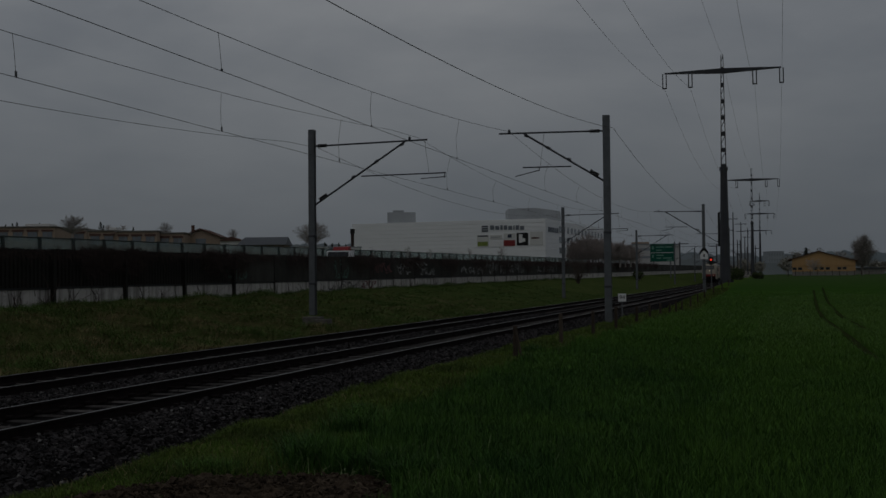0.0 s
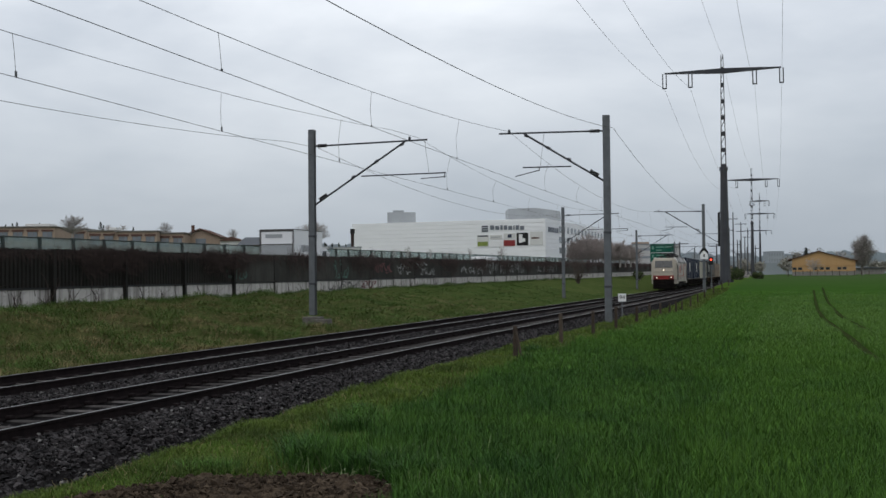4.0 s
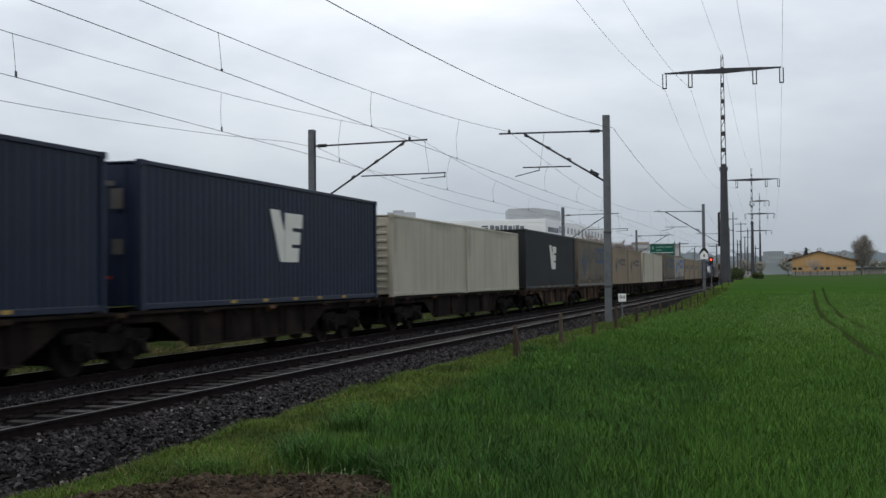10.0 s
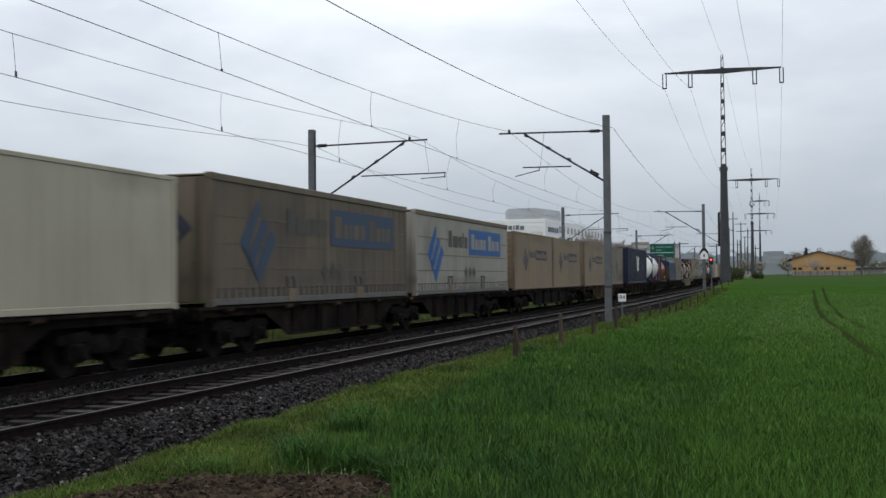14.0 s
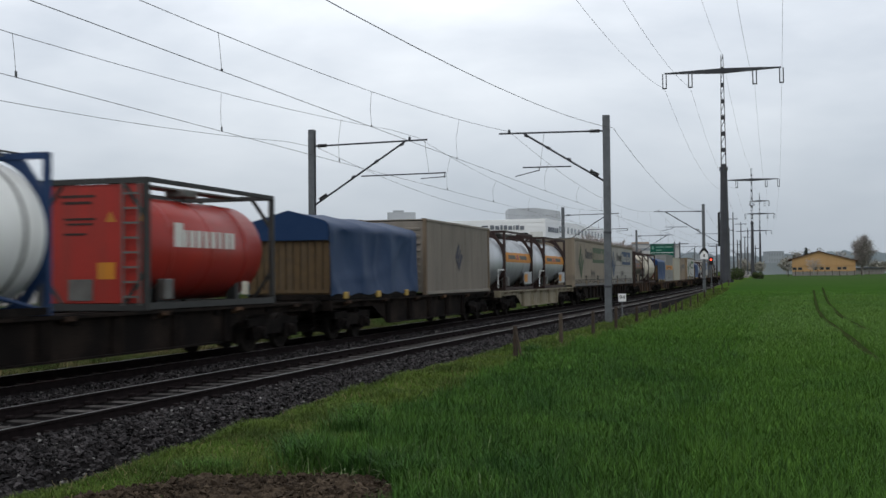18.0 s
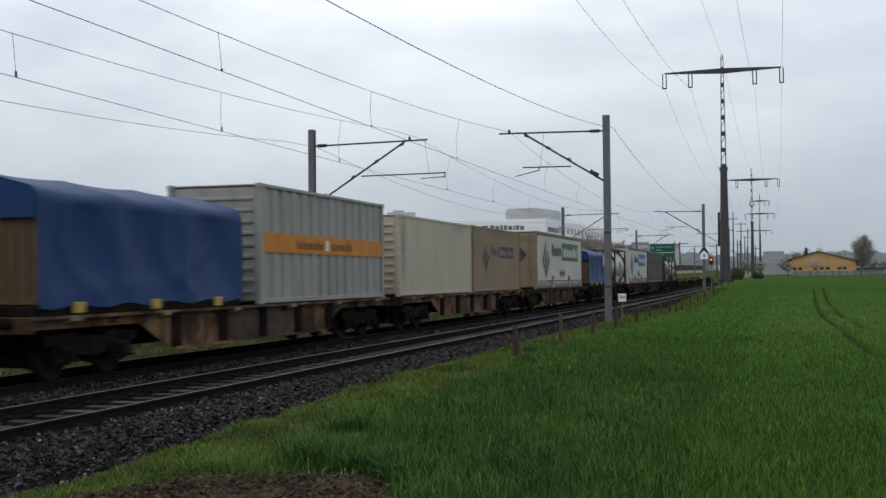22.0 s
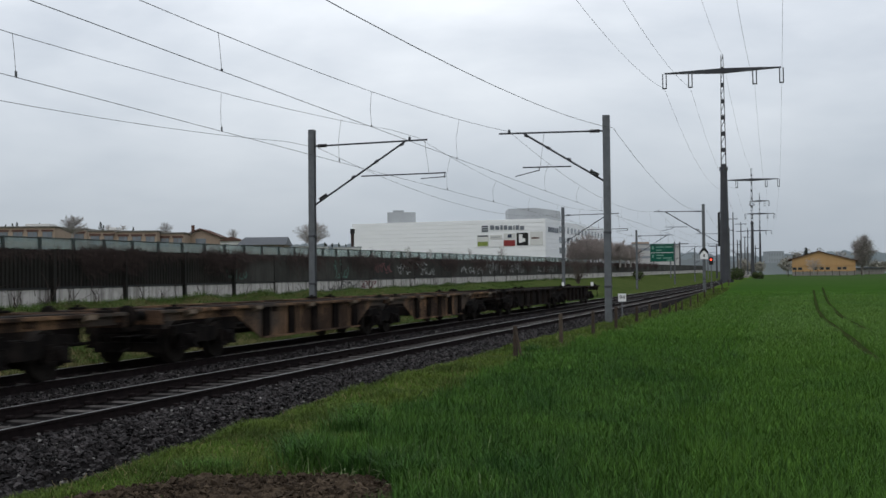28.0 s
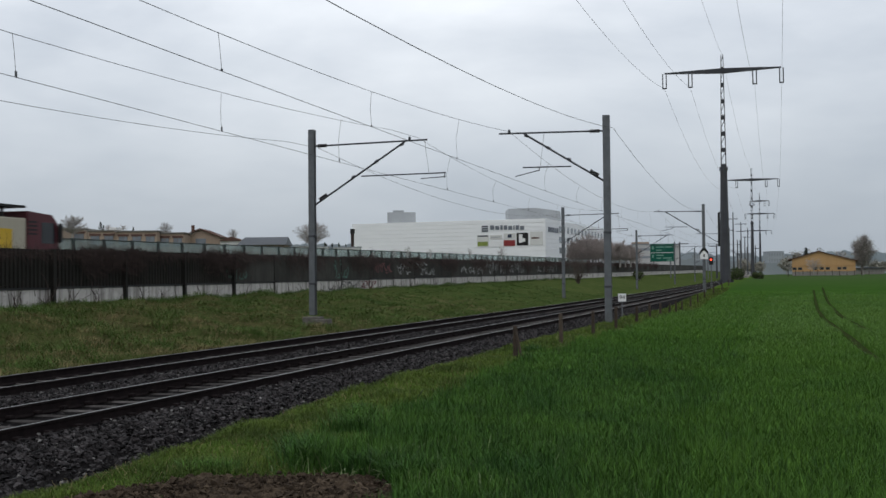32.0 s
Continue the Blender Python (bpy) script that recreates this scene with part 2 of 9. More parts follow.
# ---- ground sheet ----
def ground_material():
    """Crop field, verge and bank told apart by place, each with its own two scales of variation."""
    m = bpy.data.materials.new("grassland")
    m.use_nodes = True
    nt = m.node_tree
    N, L = nt.nodes.new, nt.links.new
    b = nt.nodes["Principled BSDF"]
    b.inputs["Roughness"].default_value = 0.95
    b.inputs["Specular IOR Level"].default_value = 0.0
    co = N("ShaderNodeTexCoord")
    sep = N("ShaderNodeSeparateXYZ")
    L(co.outputs["Object"], sep.inputs[0])

    def noise_ramp(scale, detail, stops, vec=None):
        n, r = N("ShaderNodeTexNoise"), N("ShaderNodeValToRGB")
        n.inputs["Scale"].default_value, n.inputs["Detail"].default_value = scale, detail
        L(vec or co.outputs["Object"], n.inputs["Vector"])
        el = r.color_ramp.elements
        while len(el) < len(stops):
            el.new(0.5)
        for e, (pos, c) in zip(el, stops):
            e.position, e.color = pos, (*c, 1)
        L(n.outputs["Fac"], r.inputs["Fac"])
        return r.outputs[0]

    def mix(fac, a, c):
        k = N("ShaderNodeMix")
        k.data_type = "RGBA"
        if isinstance(fac, float):
            k.inputs["Factor"].default_value = fac
        else:
            L(fac, k.inputs["Factor"])
        L(a, k.inputs[6]), L(c, k.inputs[7])
        return k.outputs[2]

    def edge(a, c):
        """0 to 1 as x goes from a to c, with a ragged edge."""
        n, ad, mr = N("ShaderNodeTexNoise"), N("ShaderNodeMath"), N("ShaderNodeMapRange")
        n.inputs["Scale"].default_value = 1.3
        L(co.outputs["Object"], n.inputs["Vector"])
        ad.operation = "MULTIPLY_ADD"
        ad.inputs[1].default_value = 1.4
        L(n.outputs["Fac"], ad.inputs[0]), L(sep.outputs["X"], ad.inputs[2])
        mr.inputs["From Min"].default_value, mr.inputs["From Max"].default_value = a + 0.7, c + 0.7
        L(ad.outputs[0], mr.inputs["Value"])
        return mr.outputs[0]

    crop = mix(0.45, noise_ramp(0.16, 4, [(0.32, (0.031, 0.076, 0.015)), (0.68, (0.046, 0.102, 0.018))]),
               noise_ramp(9, 6, [(0.3, (0.020, 0.056, 0.010)), (0.7, (0.048, 0.110, 0.018))]))
    verge = mix(0.5, noise_ramp(0.5, 4, [(0.3, (0.045, 0.088, 0.014)), (0.7, (0.078, 0.128, 0.020))]),
                noise_ramp(12, 6, [(0.3, (0.032, 0.064, 0.011)), (0.7, (0.082, 0.120, 0.026))]))
    bank = mix(0.5, noise_ramp(0.28, 5, [(0.34, (0.034, 0.052, 0.014)), (0.50, (0.050, 0.060, 0.020)), (0.63, (0.092, 0.074, 0.038))]),
               noise_ramp(1.7, 8, [(0.34, (0.022, 0.036, 0.011)), (0.66, (0.088, 0.078, 0.036))]))
    bank_y = N("ShaderNodeMapRange")
    bank_y.inputs["From Min"].default_value, bank_y.inputs["From Max"].default_value = 42, 85
    L(sep.outputs["Y"], bank_y.inputs["Value"])
    lush = mix(0.5, noise_ramp(0.3, 5, [(0.34, (0.040, 0.068, 0.018)), (0.66, (0.072, 0.090, 0.030))]), noise_ramp(1.9, 7, [(0.34, (0.032, 0.056, 0.016)), (0.66, (0.082, 0.094, 0.034))]))
    bank = mix(bank_y.outputs[0], bank, lush)
    # ground paled past the crop's far end: distance haze put into the colour
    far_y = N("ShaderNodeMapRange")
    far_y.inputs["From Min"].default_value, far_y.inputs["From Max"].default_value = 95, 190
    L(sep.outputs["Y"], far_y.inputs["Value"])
    hazed_grass = mix(0.4, noise_ramp(0.05, 4, [(0.35, (0.044, 0.080, 0.026)), (0.65, (0.060, 0.094, 0.034))]), noise_ramp(1.1, 6, [(0.3, (0.036, 0.068, 0.022)), (0.7, (0.062, 0.096, 0.036))]))
    crop = mix(far_y.outputs[0], crop, hazed_grass)
    col = mix(edge(-6.0, -4.3), verge, crop)
    col = mix(edge(-12.5, -11.5), bank, col)
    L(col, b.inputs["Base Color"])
    n, bp = N("ShaderNodeTexNoise"), N("ShaderNodeBump")
    n.inputs["Scale"].default_value, n.inputs["Detail"].default_value = 14, 5
    L(co.outputs["Object"], n.inputs["Vector"])
    bp.inputs["Strength"].default_value, bp.inputs["Distance"].default_value = 0.8, 0.06
    L(n.outputs["Fac"], bp.inputs["Height"]), L(bp.outputs[0], b.inputs["Normal"])
    return m


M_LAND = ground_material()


def steps(*runs):
    out = []
    for a, b, d in runs:
        out += list(np.arange(a, b, d))
    return np.array(out + [runs[-1][1]])


def build_ground():
    xs = steps((-2400, -400, 200), (-400, -100, 25), (-100, -32, 4), (-32, -26.4, 0.8), (-26.4, -4, 0.3), (-4, 12, 0.8), (12, 60, 4), (60, 400, 25), (400, 2400, 200))
    ys = steps((-900, -60, 40), (-60, 0, 5), (0, 70, 0.4), (70, 140, 2.0), (140, 420, 8), (420, 1000, 60), (1000, 4200, 200))
    X, Y = np.meshgrid(xs, ys)
    Z = land(X, Y)
    nx, ny = len(xs), len(ys)
    i = np.arange(ny - 1)[:, None] * nx + np.arange(nx - 1)[None, :]
    f = np.stack([i, i + 1, i + nx + 1, i + nx], -1).reshape(-1, 4)
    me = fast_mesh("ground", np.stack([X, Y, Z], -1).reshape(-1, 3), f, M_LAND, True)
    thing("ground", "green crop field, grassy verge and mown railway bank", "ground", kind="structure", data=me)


build_ground()

# ---- the two tracks ----
Y_LINE = list(np.concatenate([np.arange(-700, 0, 100.0), np.arange(0, 400, 10.0), np.arange(400, 1000, 50.0)]))


def sweep(prof, xc, ys, dz=0.0):
    """A profile (x, z) carried along the line at offset xc."""
    n = len(prof)
    vs, fs = [], []
    for y in ys:
        b, r = float(bend(y)), float(rise(y))
        vs += [(xc + b + px, y, r + dz + pz) for px, pz in prof]
    for j in range(len(ys) - 1):
        fs += [(j * n + i, j * n + (i + 1) % n, (j + 1) * n + (i + 1) % n, (j + 1) * n + i) for i in range(n)]
    return MB().add(vs, fs + [tuple(range(n))[::-1], tuple(range((len(ys) - 1) * n, len(ys) * n))])


RAIL_PROF = [(-0.075, -0.172), (0.075, -0.172), (0.075, -0.160), (0.010, -0.135), (0.010, -0.045), (0.034, -0.035), (0.034, -0.003), (-0.034, -0.003), (-0.034, -0.035), (-0.010, -0.045), (-0.010, -0.135), (-0.075, -0.160)]
HEAD_PROF = [(-0.017, -0.004), (0.017, -0.004), (0.010, 0.001), (-0.010, 0.001)]


def build_track(xc, which):
    track = thing("railway_track", which, "track", "railway tracks", "structure")
    for s in (-1, 1):
        r = part("rail", sweep(RAIL_PROF, xc + s * GAUGE / 2, Y_LINE), track, M_RAIL, "brown rusty rail with a bright worn head")
        part("railhead", sweep(HEAD_PROF, xc + s * GAUGE / 2, Y_LINE), r, M_RAILTOP)
    return track


TRACK_NEAR = build_track(X_NEAR, "near railway track with rusty rails and shiny worn heads")
TRACK_FAR = build_track(X_FAR, "far railway track with rusty rails in dark ballast")
bed_prof = [(-2.05, -0.36), (3.0, -0.36), (2.75, -0.22), (2.15, -0.17), (1.3, -0.175), (0.6, -0.184), (-0.6, -0.184), (-1.3, -0.175), (-1.77, -0.19)]
thing("ballast_bed", "dark wet stone ballast under the tracks, gap shade in its colour", "ballast", kind="structure", data=sweep(bed_prof, X_NEAR, Y_LINE).mesh("ballast_bed", M_BED))
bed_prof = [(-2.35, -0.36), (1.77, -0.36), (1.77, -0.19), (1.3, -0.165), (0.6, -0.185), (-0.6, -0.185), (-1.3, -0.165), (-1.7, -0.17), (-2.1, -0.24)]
thing("ballast_bed", "dark stone ballast below the far track, gap shade in its colour", "ballast", kind="structure", data=sweep(bed_prof, X_FAR, Y_LINE).mesh("ballast_bed", M_BED))


# ---- overhead line: masts with cantilevers ----
M_OLDCONC = mat("old_concrete", (0.14, 0.13, 0.118), (0.075, 0.07, 0.062), 4, 0.95, bump=0.4, streak=0.6, dirt=(0.04, 0.038, 0.03))


def build_mast(name_label, x, y, z0, side, wire_x, top=7.5, foot=False):
    """side: +1 when the arm reaches towards +x. wire_x: track centre."""
    m = thing("catenary_mast", name_label, "mast", "catenary masts", at=(x, y, z0))
    h = top - z0
    b = MB()
    lo = 0.0 if foot else -0.5
    b.box(-0.12, 0.12, -0.10, -0.085, lo, h).box(-0.12, 0.12, 0.085, 0.10, lo, h).box(-0.012, 0.012, -0.085, 0.085, lo, h)
    part("mast_post", b, m, M_GALV)
    for zc in (1.15, h * 0.42):
        part("post_collar", MB().box(-0.135, 0.135, -0.115, 0.115, zc, zc + 0.07, 0.01), m, M_TUBE)
    if foot:
        b = MB().box(-0.32, 0.32, -0.30, 0.30, -1.2, -0.06, 0.03).box(0.10, 0.72, -0.36, 0.10, -1.6, -0.14, 0.02)
        part("concrete_foot", b, m, M_OLDCONC, "weathered concrete foundation block")
    else:
        part("concrete_foot", MB().box(-0.3, 0.3, -0.3, 0.3, -1.4, -0.28, 0.03), m, M_CONC)
    # far side: low strut and an arm that reaches past the wire; near side: a short pull-off arm
    d = abs(wire_x - x)
    far = side > 0
    ztop, zlow, zarm = (6.78 - z0, 4.56 - z0, 5.6 - z0) if far else (7.0 - z0, 5.2 - z0, 5.78 - z0)
    tube_end, strut_end = (4.56, 3.69) if far else (3.96, 3.03)
    arm0, arm1 = (1.97, 5.26) if far else (1.28, 3.08)
    st0, st1, zst0, zst1 = (5.22, 4.3, zarm - 0.14, 5.41 - z0) if far else (2.47, 3.36, 5.66 - z0, 5.46 - z0)
    b = MB().cyl((side * 0.12, 0, ztop), (side * tube_end, 0, ztop + 0.06), 0.032, n=8)
    part("top_tube", b, m, M_TUBE)
    b = MB().cyl((side * 0.12, 0, zlow), (side * strut_end, 0, ztop + 0.02), 0.036, n=8)
    part("strut_tube", b, m, M_TUBE)
    ang = math.atan2(ztop - zlow, strut_end)
    for r0, z, an in ((0.25, ztop + 0.005, 0.0), (0.3, zlow + 0.2, ang)):
        b = MB()
        for k in range(6):
            o = k * 0.06
            b.cyl((side * (r0 + o * math.cos(an)), 0, z + o * math.sin(an)), (side * (r0 + (o + 0.035) * math.cos(an)), 0, z + (o + 0.035) * math.sin(an)), 0.068, n=10)
        part("insulator", b, m, M_BLACK, "dark ribbed insulator")
    for f in (0.45, 0.7, 0.97):
        part("tube_clamp", MB().cyl((side * (strut_end * f - 0.06), 0, zlow + (ztop - zlow) * (f - 0.015)), (side * (strut_end * f + 0.06), 0, zlow + (ztop - zlow) * (f + 0.015)), 0.055, n=8), m, M_TUBE)
    b = MB().cyl((side * arm0, 0, zarm - 0.02), (side * arm1, 0, zarm), 0.024, n=8)
    part("registration_arm", b, m, M_TUBE)
    b = MB().cyl((side * st0, 0, zarm), (side * st0, 0, zst0 - 0.04), 0.018, n=6).cyl((side * st0, 0, zst0), (side * st1, 0, zst1), 0.016, n=6)
    part("steady_arm", b, m, M_TUBE)
    part("drop_wire", MB().cyl((side * (arm1 - 0.8), 0, ztop + 0.02), (side * (arm1 - 0.65), 0, zarm), 0.007, n=4), m, M_WIRE)
    part("messenger_clamp", MB().box(side * d - 0.04, side * d + 0.04, -0.05, 0.05, ztop + 0.05, ztop + 0.2, 0.015), m, M_TUBE)
    return m


M_L = [("grey galvanised catenary mast on a concrete foot beside the far track", 41.0, -0.25 + 0.65, True), ("grey catenary mast on the grassy bank", 94.0, 0.05, False),
       ("slim grey catenary mast far down the line", 146.0, 0.2, False), ("slim grey catenary mast far down the line", 204.0, 0.4, False),
       ("slim grey catenary mast far down the line", 258.0, 0.5, False), ("slim grey catenary mast far down the line", 312.0, 0.6, False)]
for lab, y, z0, foot in M_L:
    build_mast(lab, -17.0 + float(bend(y)), y, z0, 1, X_FAR + float(bend(y)), 7.4 + float(rise(y)), foot)
M_R = [("grey galvanised catenary mast beside the near track", 42.0, 0.2), ("grey catenary mast with a white triangular sign", 97.0, 0.3),
       ("slim grey catenary mast far down the line", 150.0, 0.6), ("slim grey catenary mast far down the line", 204.0, 0.6), ("slim grey catenary mast far down the line", 260.0, 0.6)]
for lab, y, z0 in M_R:
    build_mast(lab, -6.0 + float(bend(y)), y, z0, -1, X_NEAR + float(bend(y)), 7.55 + float(rise(y)))


# ---- overhead wires ----
def span_z(y, ends, zhi, sag):
    """Height of a slung wire; the sag grows with the square of the span (given for 54 m)."""
    for a, b in zip(ends, ends[1:]):
        if a <= y <= b:
            t = (y - a) / (b - a)
            return zhi - sag * ((b - a) / 54) ** 2 * 4 * t * (1 - t)
    return zhi


def build_catenary(xc, ends, label, zc):
    w = thing("overhead_wire", label, "wire", "overhead wires", "structure")
    ys = np.arange(ends[0], ends[-1] + 0.1, 3.0)
    mess = [(xc + float(bend(y)), y, span_z(y, ends, 7.12, 1.0) + float(rise(y))) for y in ys]
    cont = [(xc + float(bend(y)) + 0.15 * math.cos(math.pi * y / 53.0), y, zc + float(rise(y))) for y in ys]
    part("messenger_wire", MB().tube(mess, 0.0066, 5), w, M_WIRE)
    part("contact_wire", MB().tube(cont, 0.0068, 5), w, M_WIRE)
    for a, b in zip(ends, ends[1:]):
        for k in range(6):
            y = b - 7.0 - 8.1 * k
            if y < a + 3.5:
                continue
            z1 = span_z(y, ends, 7.12, 1.0) + float(rise(y))
            x = xc + float(bend(y))
            x2 = x + 0.15 * math.cos(math.pi * y / 53.0)
            part("dropper", MB().tube([(x, y, z1), (x2 - 0.03, y, (z1 + zc) / 2), (x2, y, zc + 0.01 + float(rise(y)))], 0.005, 4).box(x2 - 0.014, x2 + 0.014, y - 0.02, y + 0.02, zc + float(rise(y)), 5.49 + float(rise(y))), w, M_WIRE)
    return w


build_catenary(X_NEAR, [-66, -12, 42, 97, 150, 204, 260], "thin contact and carrier wires above the near track", 5.45)
build_catenary(X_FAR, [-66, -12, 41, 94, 146, 204, 258, 312], "thin contact and carrier wires above the far track", 5.38)


def build_feeder(label, x, ends, zhi, sag):
    w = thing("feeder_cable", label, "cable", "feeder cables", "structure")
    ys = np.arange(ends[0], ends[-1] + 0.1, 3.0)
    part("cable", MB().tube([(x + float(bend(y)), y, span_z(y, ends, zhi, sag) + float(rise(y))) for y in ys], 0.0075, 5), w, M_WIRE)


build_feeder("thin earth wire strung along the masts", -5.75, [-84, -30, 42, 97, 150, 204, 260], 7.08, 0.98)
build_feeder("thin earth wire strung along the far masts", -17.15, [-66, -12, 41, 94, 146, 204, 258, 312], 6.9, 1.15)


# ---- power line pylons ----
def build_pylon(x, y, z0, h, arm_z, arms, base_r=0.5):
    p = thing("power_pylon", "tall dark steel power pylon with a wide crossarm", "pylon", "power pylons", at=(x, y, z0))
    hs = h * 0.5
    b = MB().lathe([(0, base_r), (hs, base_r * 0.62), (hs + 0.05, 0.0)], "z", 12)
    part("pole", b, p, M_PYLON)
    part("flange", MB().lathe([(hs - 0.25, 0), (hs - 0.25, base_r * 0.8), (hs + 0.15, base_r * 0.8), (hs + 0.15, 0)], "z", 12), p, M_PYLON)
    # lattice upper part
    b = MB()
    a, t = base_r * 0.45, 0.11
    for sx in (-1, 1):
        for sy in (-1, 1):
            b.cyl((sx * a, sy * a, hs), (sx * t, sy * t, h), 0.045, 0.03, 5)
    n = 14
    for k in range(n):
        f0, f1 = k / n, (k + 1) / n
        w0, w1 = a + (t - a) * f0, a + (t - a) * f1
        zz0, zz1 = hs + (h - hs) * f0, hs + (h - hs) * f1
        s = 1 if k % 2 else -1
        b.cyl((-s * w0, -w0, zz0), (s * w1, -w1, zz1), 0.022, n=4).cyl((-s * w0, w0, zz0), (s * w1, w1, zz1), 0.022, n=4)
        b.cyl((-w0, -s * w0, zz0), (-w1, s * w1, zz1), 0.022, n=4).cyl((w0, -s * w0, zz0), (w1, s * w1, zz1), 0.022, n=4)
        if k % 2 == 0:
            b.box(-w0, w0, -w0, w0, zz0, zz0 + (zz1 - zz0) * 0.5)
    part("lattice_top", b, p, M_PYLON)
    for zc, half in arms:
        b = MB()
        for s in (-1, 1):
            b.prism([(0.0, zc - 0.28), (0.0, zc + 0.28), (s * half, zc + 0.10), (s * half, zc - 0.02)], "y", -0.12, 0.12)
        part("crossarm", b, p, M_PYLON)
        for k in (-1.0, -0.55, 0.55, 1.0):
            x0 = k * half
            b = MB().cyl((x0 - 0.18, 0, zc), (x0 - 0.18, 0, zc - 1.5), 0.06, n=6).cyl((x0 + 0.18, 0, zc), (x0 + 0.18, 0, zc - 1.5), 0.06, n=6).box(x0 - 0.24, x0 + 0.24, -0.05, 0.05, zc - 1.6, zc - 1.48)
            part("insulator_string", b, p, M_BLACK)
    for k in range(5):
        b = MB().box(-0.2, 0.2, -0.06, 0.06, 0, 0.25)
        part("foot_rib", b, p, M_PYLON, at=pose(0, 0, 0, 0, 0, 72 * k) @ pose(base_r + 0.08, 0, 0))
    return p


PYL = [(-5.7, 125.0, 1.05, 23.8, 22.1, 5.95), (-5.85, 250.0, 1.2, 22.8, 20.4, 5.4), (-6.9, 400.0, 1.6, 27.6, 20.6, 4.6), (-9.5, 540.0, 1.8, 25.0, 20.0, 5.0)]
for i, (x, y, z0, h, az, half) in enumerate(PYL):
    build_pylon(x, y, z0, h, az, [(az, half)] if i != 2 else [(20.6, 4.6), (24.8, 3.0)], 0.55 if i == 0 else 0.42)
for k in (-1.0, -0.55, 0.55, 1.0, 0.0):
    w = thing("power_cable", "thin power cable slung between the pylons", "cable", "power cables", "structure")
    pts = []
    way = [(-5.6, 0.0, 1.0, 23.8, 22.1, 5.95)] + PYL
    for a, b in zip(way, way[1:]):
        for j in range(24):
            t = j / 24
            za, zb = (a[2] + (a[4] - 1.6 if k else a[3])), (b[2] + (b[4] - 1.6 if k else b[3]))
            pts.append((a[0] + k * a[5] + (b[0] + k * b[5] - a[0] - k * a[5]) * t, a[1] + (b[1] - a[1]) * t, za + (zb - za) * t - (3.2 if k else 2.2) * 4 * t * (1 - t)))
    part("cable", MB().tube(pts, 0.012, 4), w, M_WIRE)


# ---- noise barrier ----
X_WALL, POST = -26.3, 5.0


def build_noise_wall():
    y0 = 1.443 * 26.3 - 12 * POST
    post_me = MB().box(-0.12, 0.12, -0.085, 0.085, -0.6, 2.15).mesh("post", M_PANEL)
    slim_me = MB().box(-0.12, 0.0, -0.05, 0.05, -0.6, 2.15).mesh("post", M_PANELOLD)
    rib = MB()
    K = 20
    pw = POST - 0.3
    for k in range(K):
        a = -pw / 2 + pw * k / K
        rib.prism([(0.0, a), (0.06, a + 0.03), (0.06, a + pw / K * 0.55), (0.0, a + pw / K * 0.7)], "z", 0.0, 1.42)
    rib.box(-0.08, 0.0, -pw / 2, pw / 2, 0.0, 1.42)
    rib_me = rib.mesh("panel", M_PANEL)
    flat_me = MB().box(-0.08, 0.03, -pw / 2 - 0.08, pw / 2 + 0.08, 0.0, 1.42, 0.01).mesh("panel", M_PANELOLD)
    base_me = MB().box(-0.07, 0.05, -pw / 2 - 0.05, pw / 2 + 0.05, -0.6, 0.66, 0.012).mesh("base_slab", M_WHITECONC)
    rail_me = MB().box(-0.1, 0.09, -pw / 2, pw / 2, 0.66, 0.73).mesh("rail_strip", M_BLACK)
    w = thing("wall_noise_barrier", "long dark ribbed noise barrier on a white concrete base", "noise barrier", kind="structure")
    for i in range(88):
        y = y0 + POST * i
        zf = float(wall_foot(y))
        part("post", post_me if y < 53 else slim_me, w, at=(X_WALL + 0.05, y, zf))
        ym = y + POST / 2
        zm = float(wall_foot(ym))
        part("base_slab", base_me, w, at=(X_WALL, ym, zm))
        part("rail_strip", rail_me, w, at=(X_WALL, ym, zm))
        part("panel", rib_me if ym < 53 else flat_me, w, at=(X_WALL, ym, zm + 0.73))
    return w


WALL = build_noise_wall()


# ---- the goods train ----
M_CREAM = mat("loco_cream", (0.345, 0.312, 0.256), (0.275, 0.246, 0.198), 0.5, 0.5, streak=0.16, dirt=(0.17, 0.145, 0.115), bump=0.04)
M_LOCOGREY = mat("loco_roof_grey", (0.115, 0.112, 0.108), (0.08, 0.078, 0.075), 2, 0.6, streak=0.3)
M_REDSTRIPE = mat("faded_red_stripe", (0.33, 0.07, 0.055), (0.27, 0.055, 0.045), 1.5, 0.6, streak=0.4, dirt=(0.16, 0.06, 0.05), bump=0)
M_CABTOP = mat("cab_white", (0.55, 0.53, 0.49), (0.47, 0.45, 0.41), 1.2, 0.5, streak=0.3, dirt=(0.3, 0.27, 0.23))
M_HOOD = mat("pale_grey_hood", (0.24, 0.236, 0.23), (0.19, 0.186, 0.18), 1.2, 0.55, streak=0.4, dirt=(0.12, 0.115, 0.11))
M_RED = mat("signal_red", (0.24, 0.026, 0.024), (0.18, 0.022, 0.02), 3, 0.5, bump=0.03)
M_GREYPAINT = mat("grey_lettering", (0.06, 0.058, 0.056), (0.085, 0.082, 0.08), 3, 0.6, bump=0)
M_GLASS = mat("dark_glazing", (0.014, 0.017, 0.02), (0.02, 0.024, 0.028), 1, 0.1, bump=0, spec=0.3)
M_LAMP = mat("headlamp", (1.0, 0.82, 0.60), (1.0, 0.82, 0.60), 1, 0.3, bump=0, emit=3.0)
M_LOCKER = mat("locker_grime", (0.022, 0.021, 0.020), (0.012, 0.011, 0.010), 2, 0.85, spec=0.05)
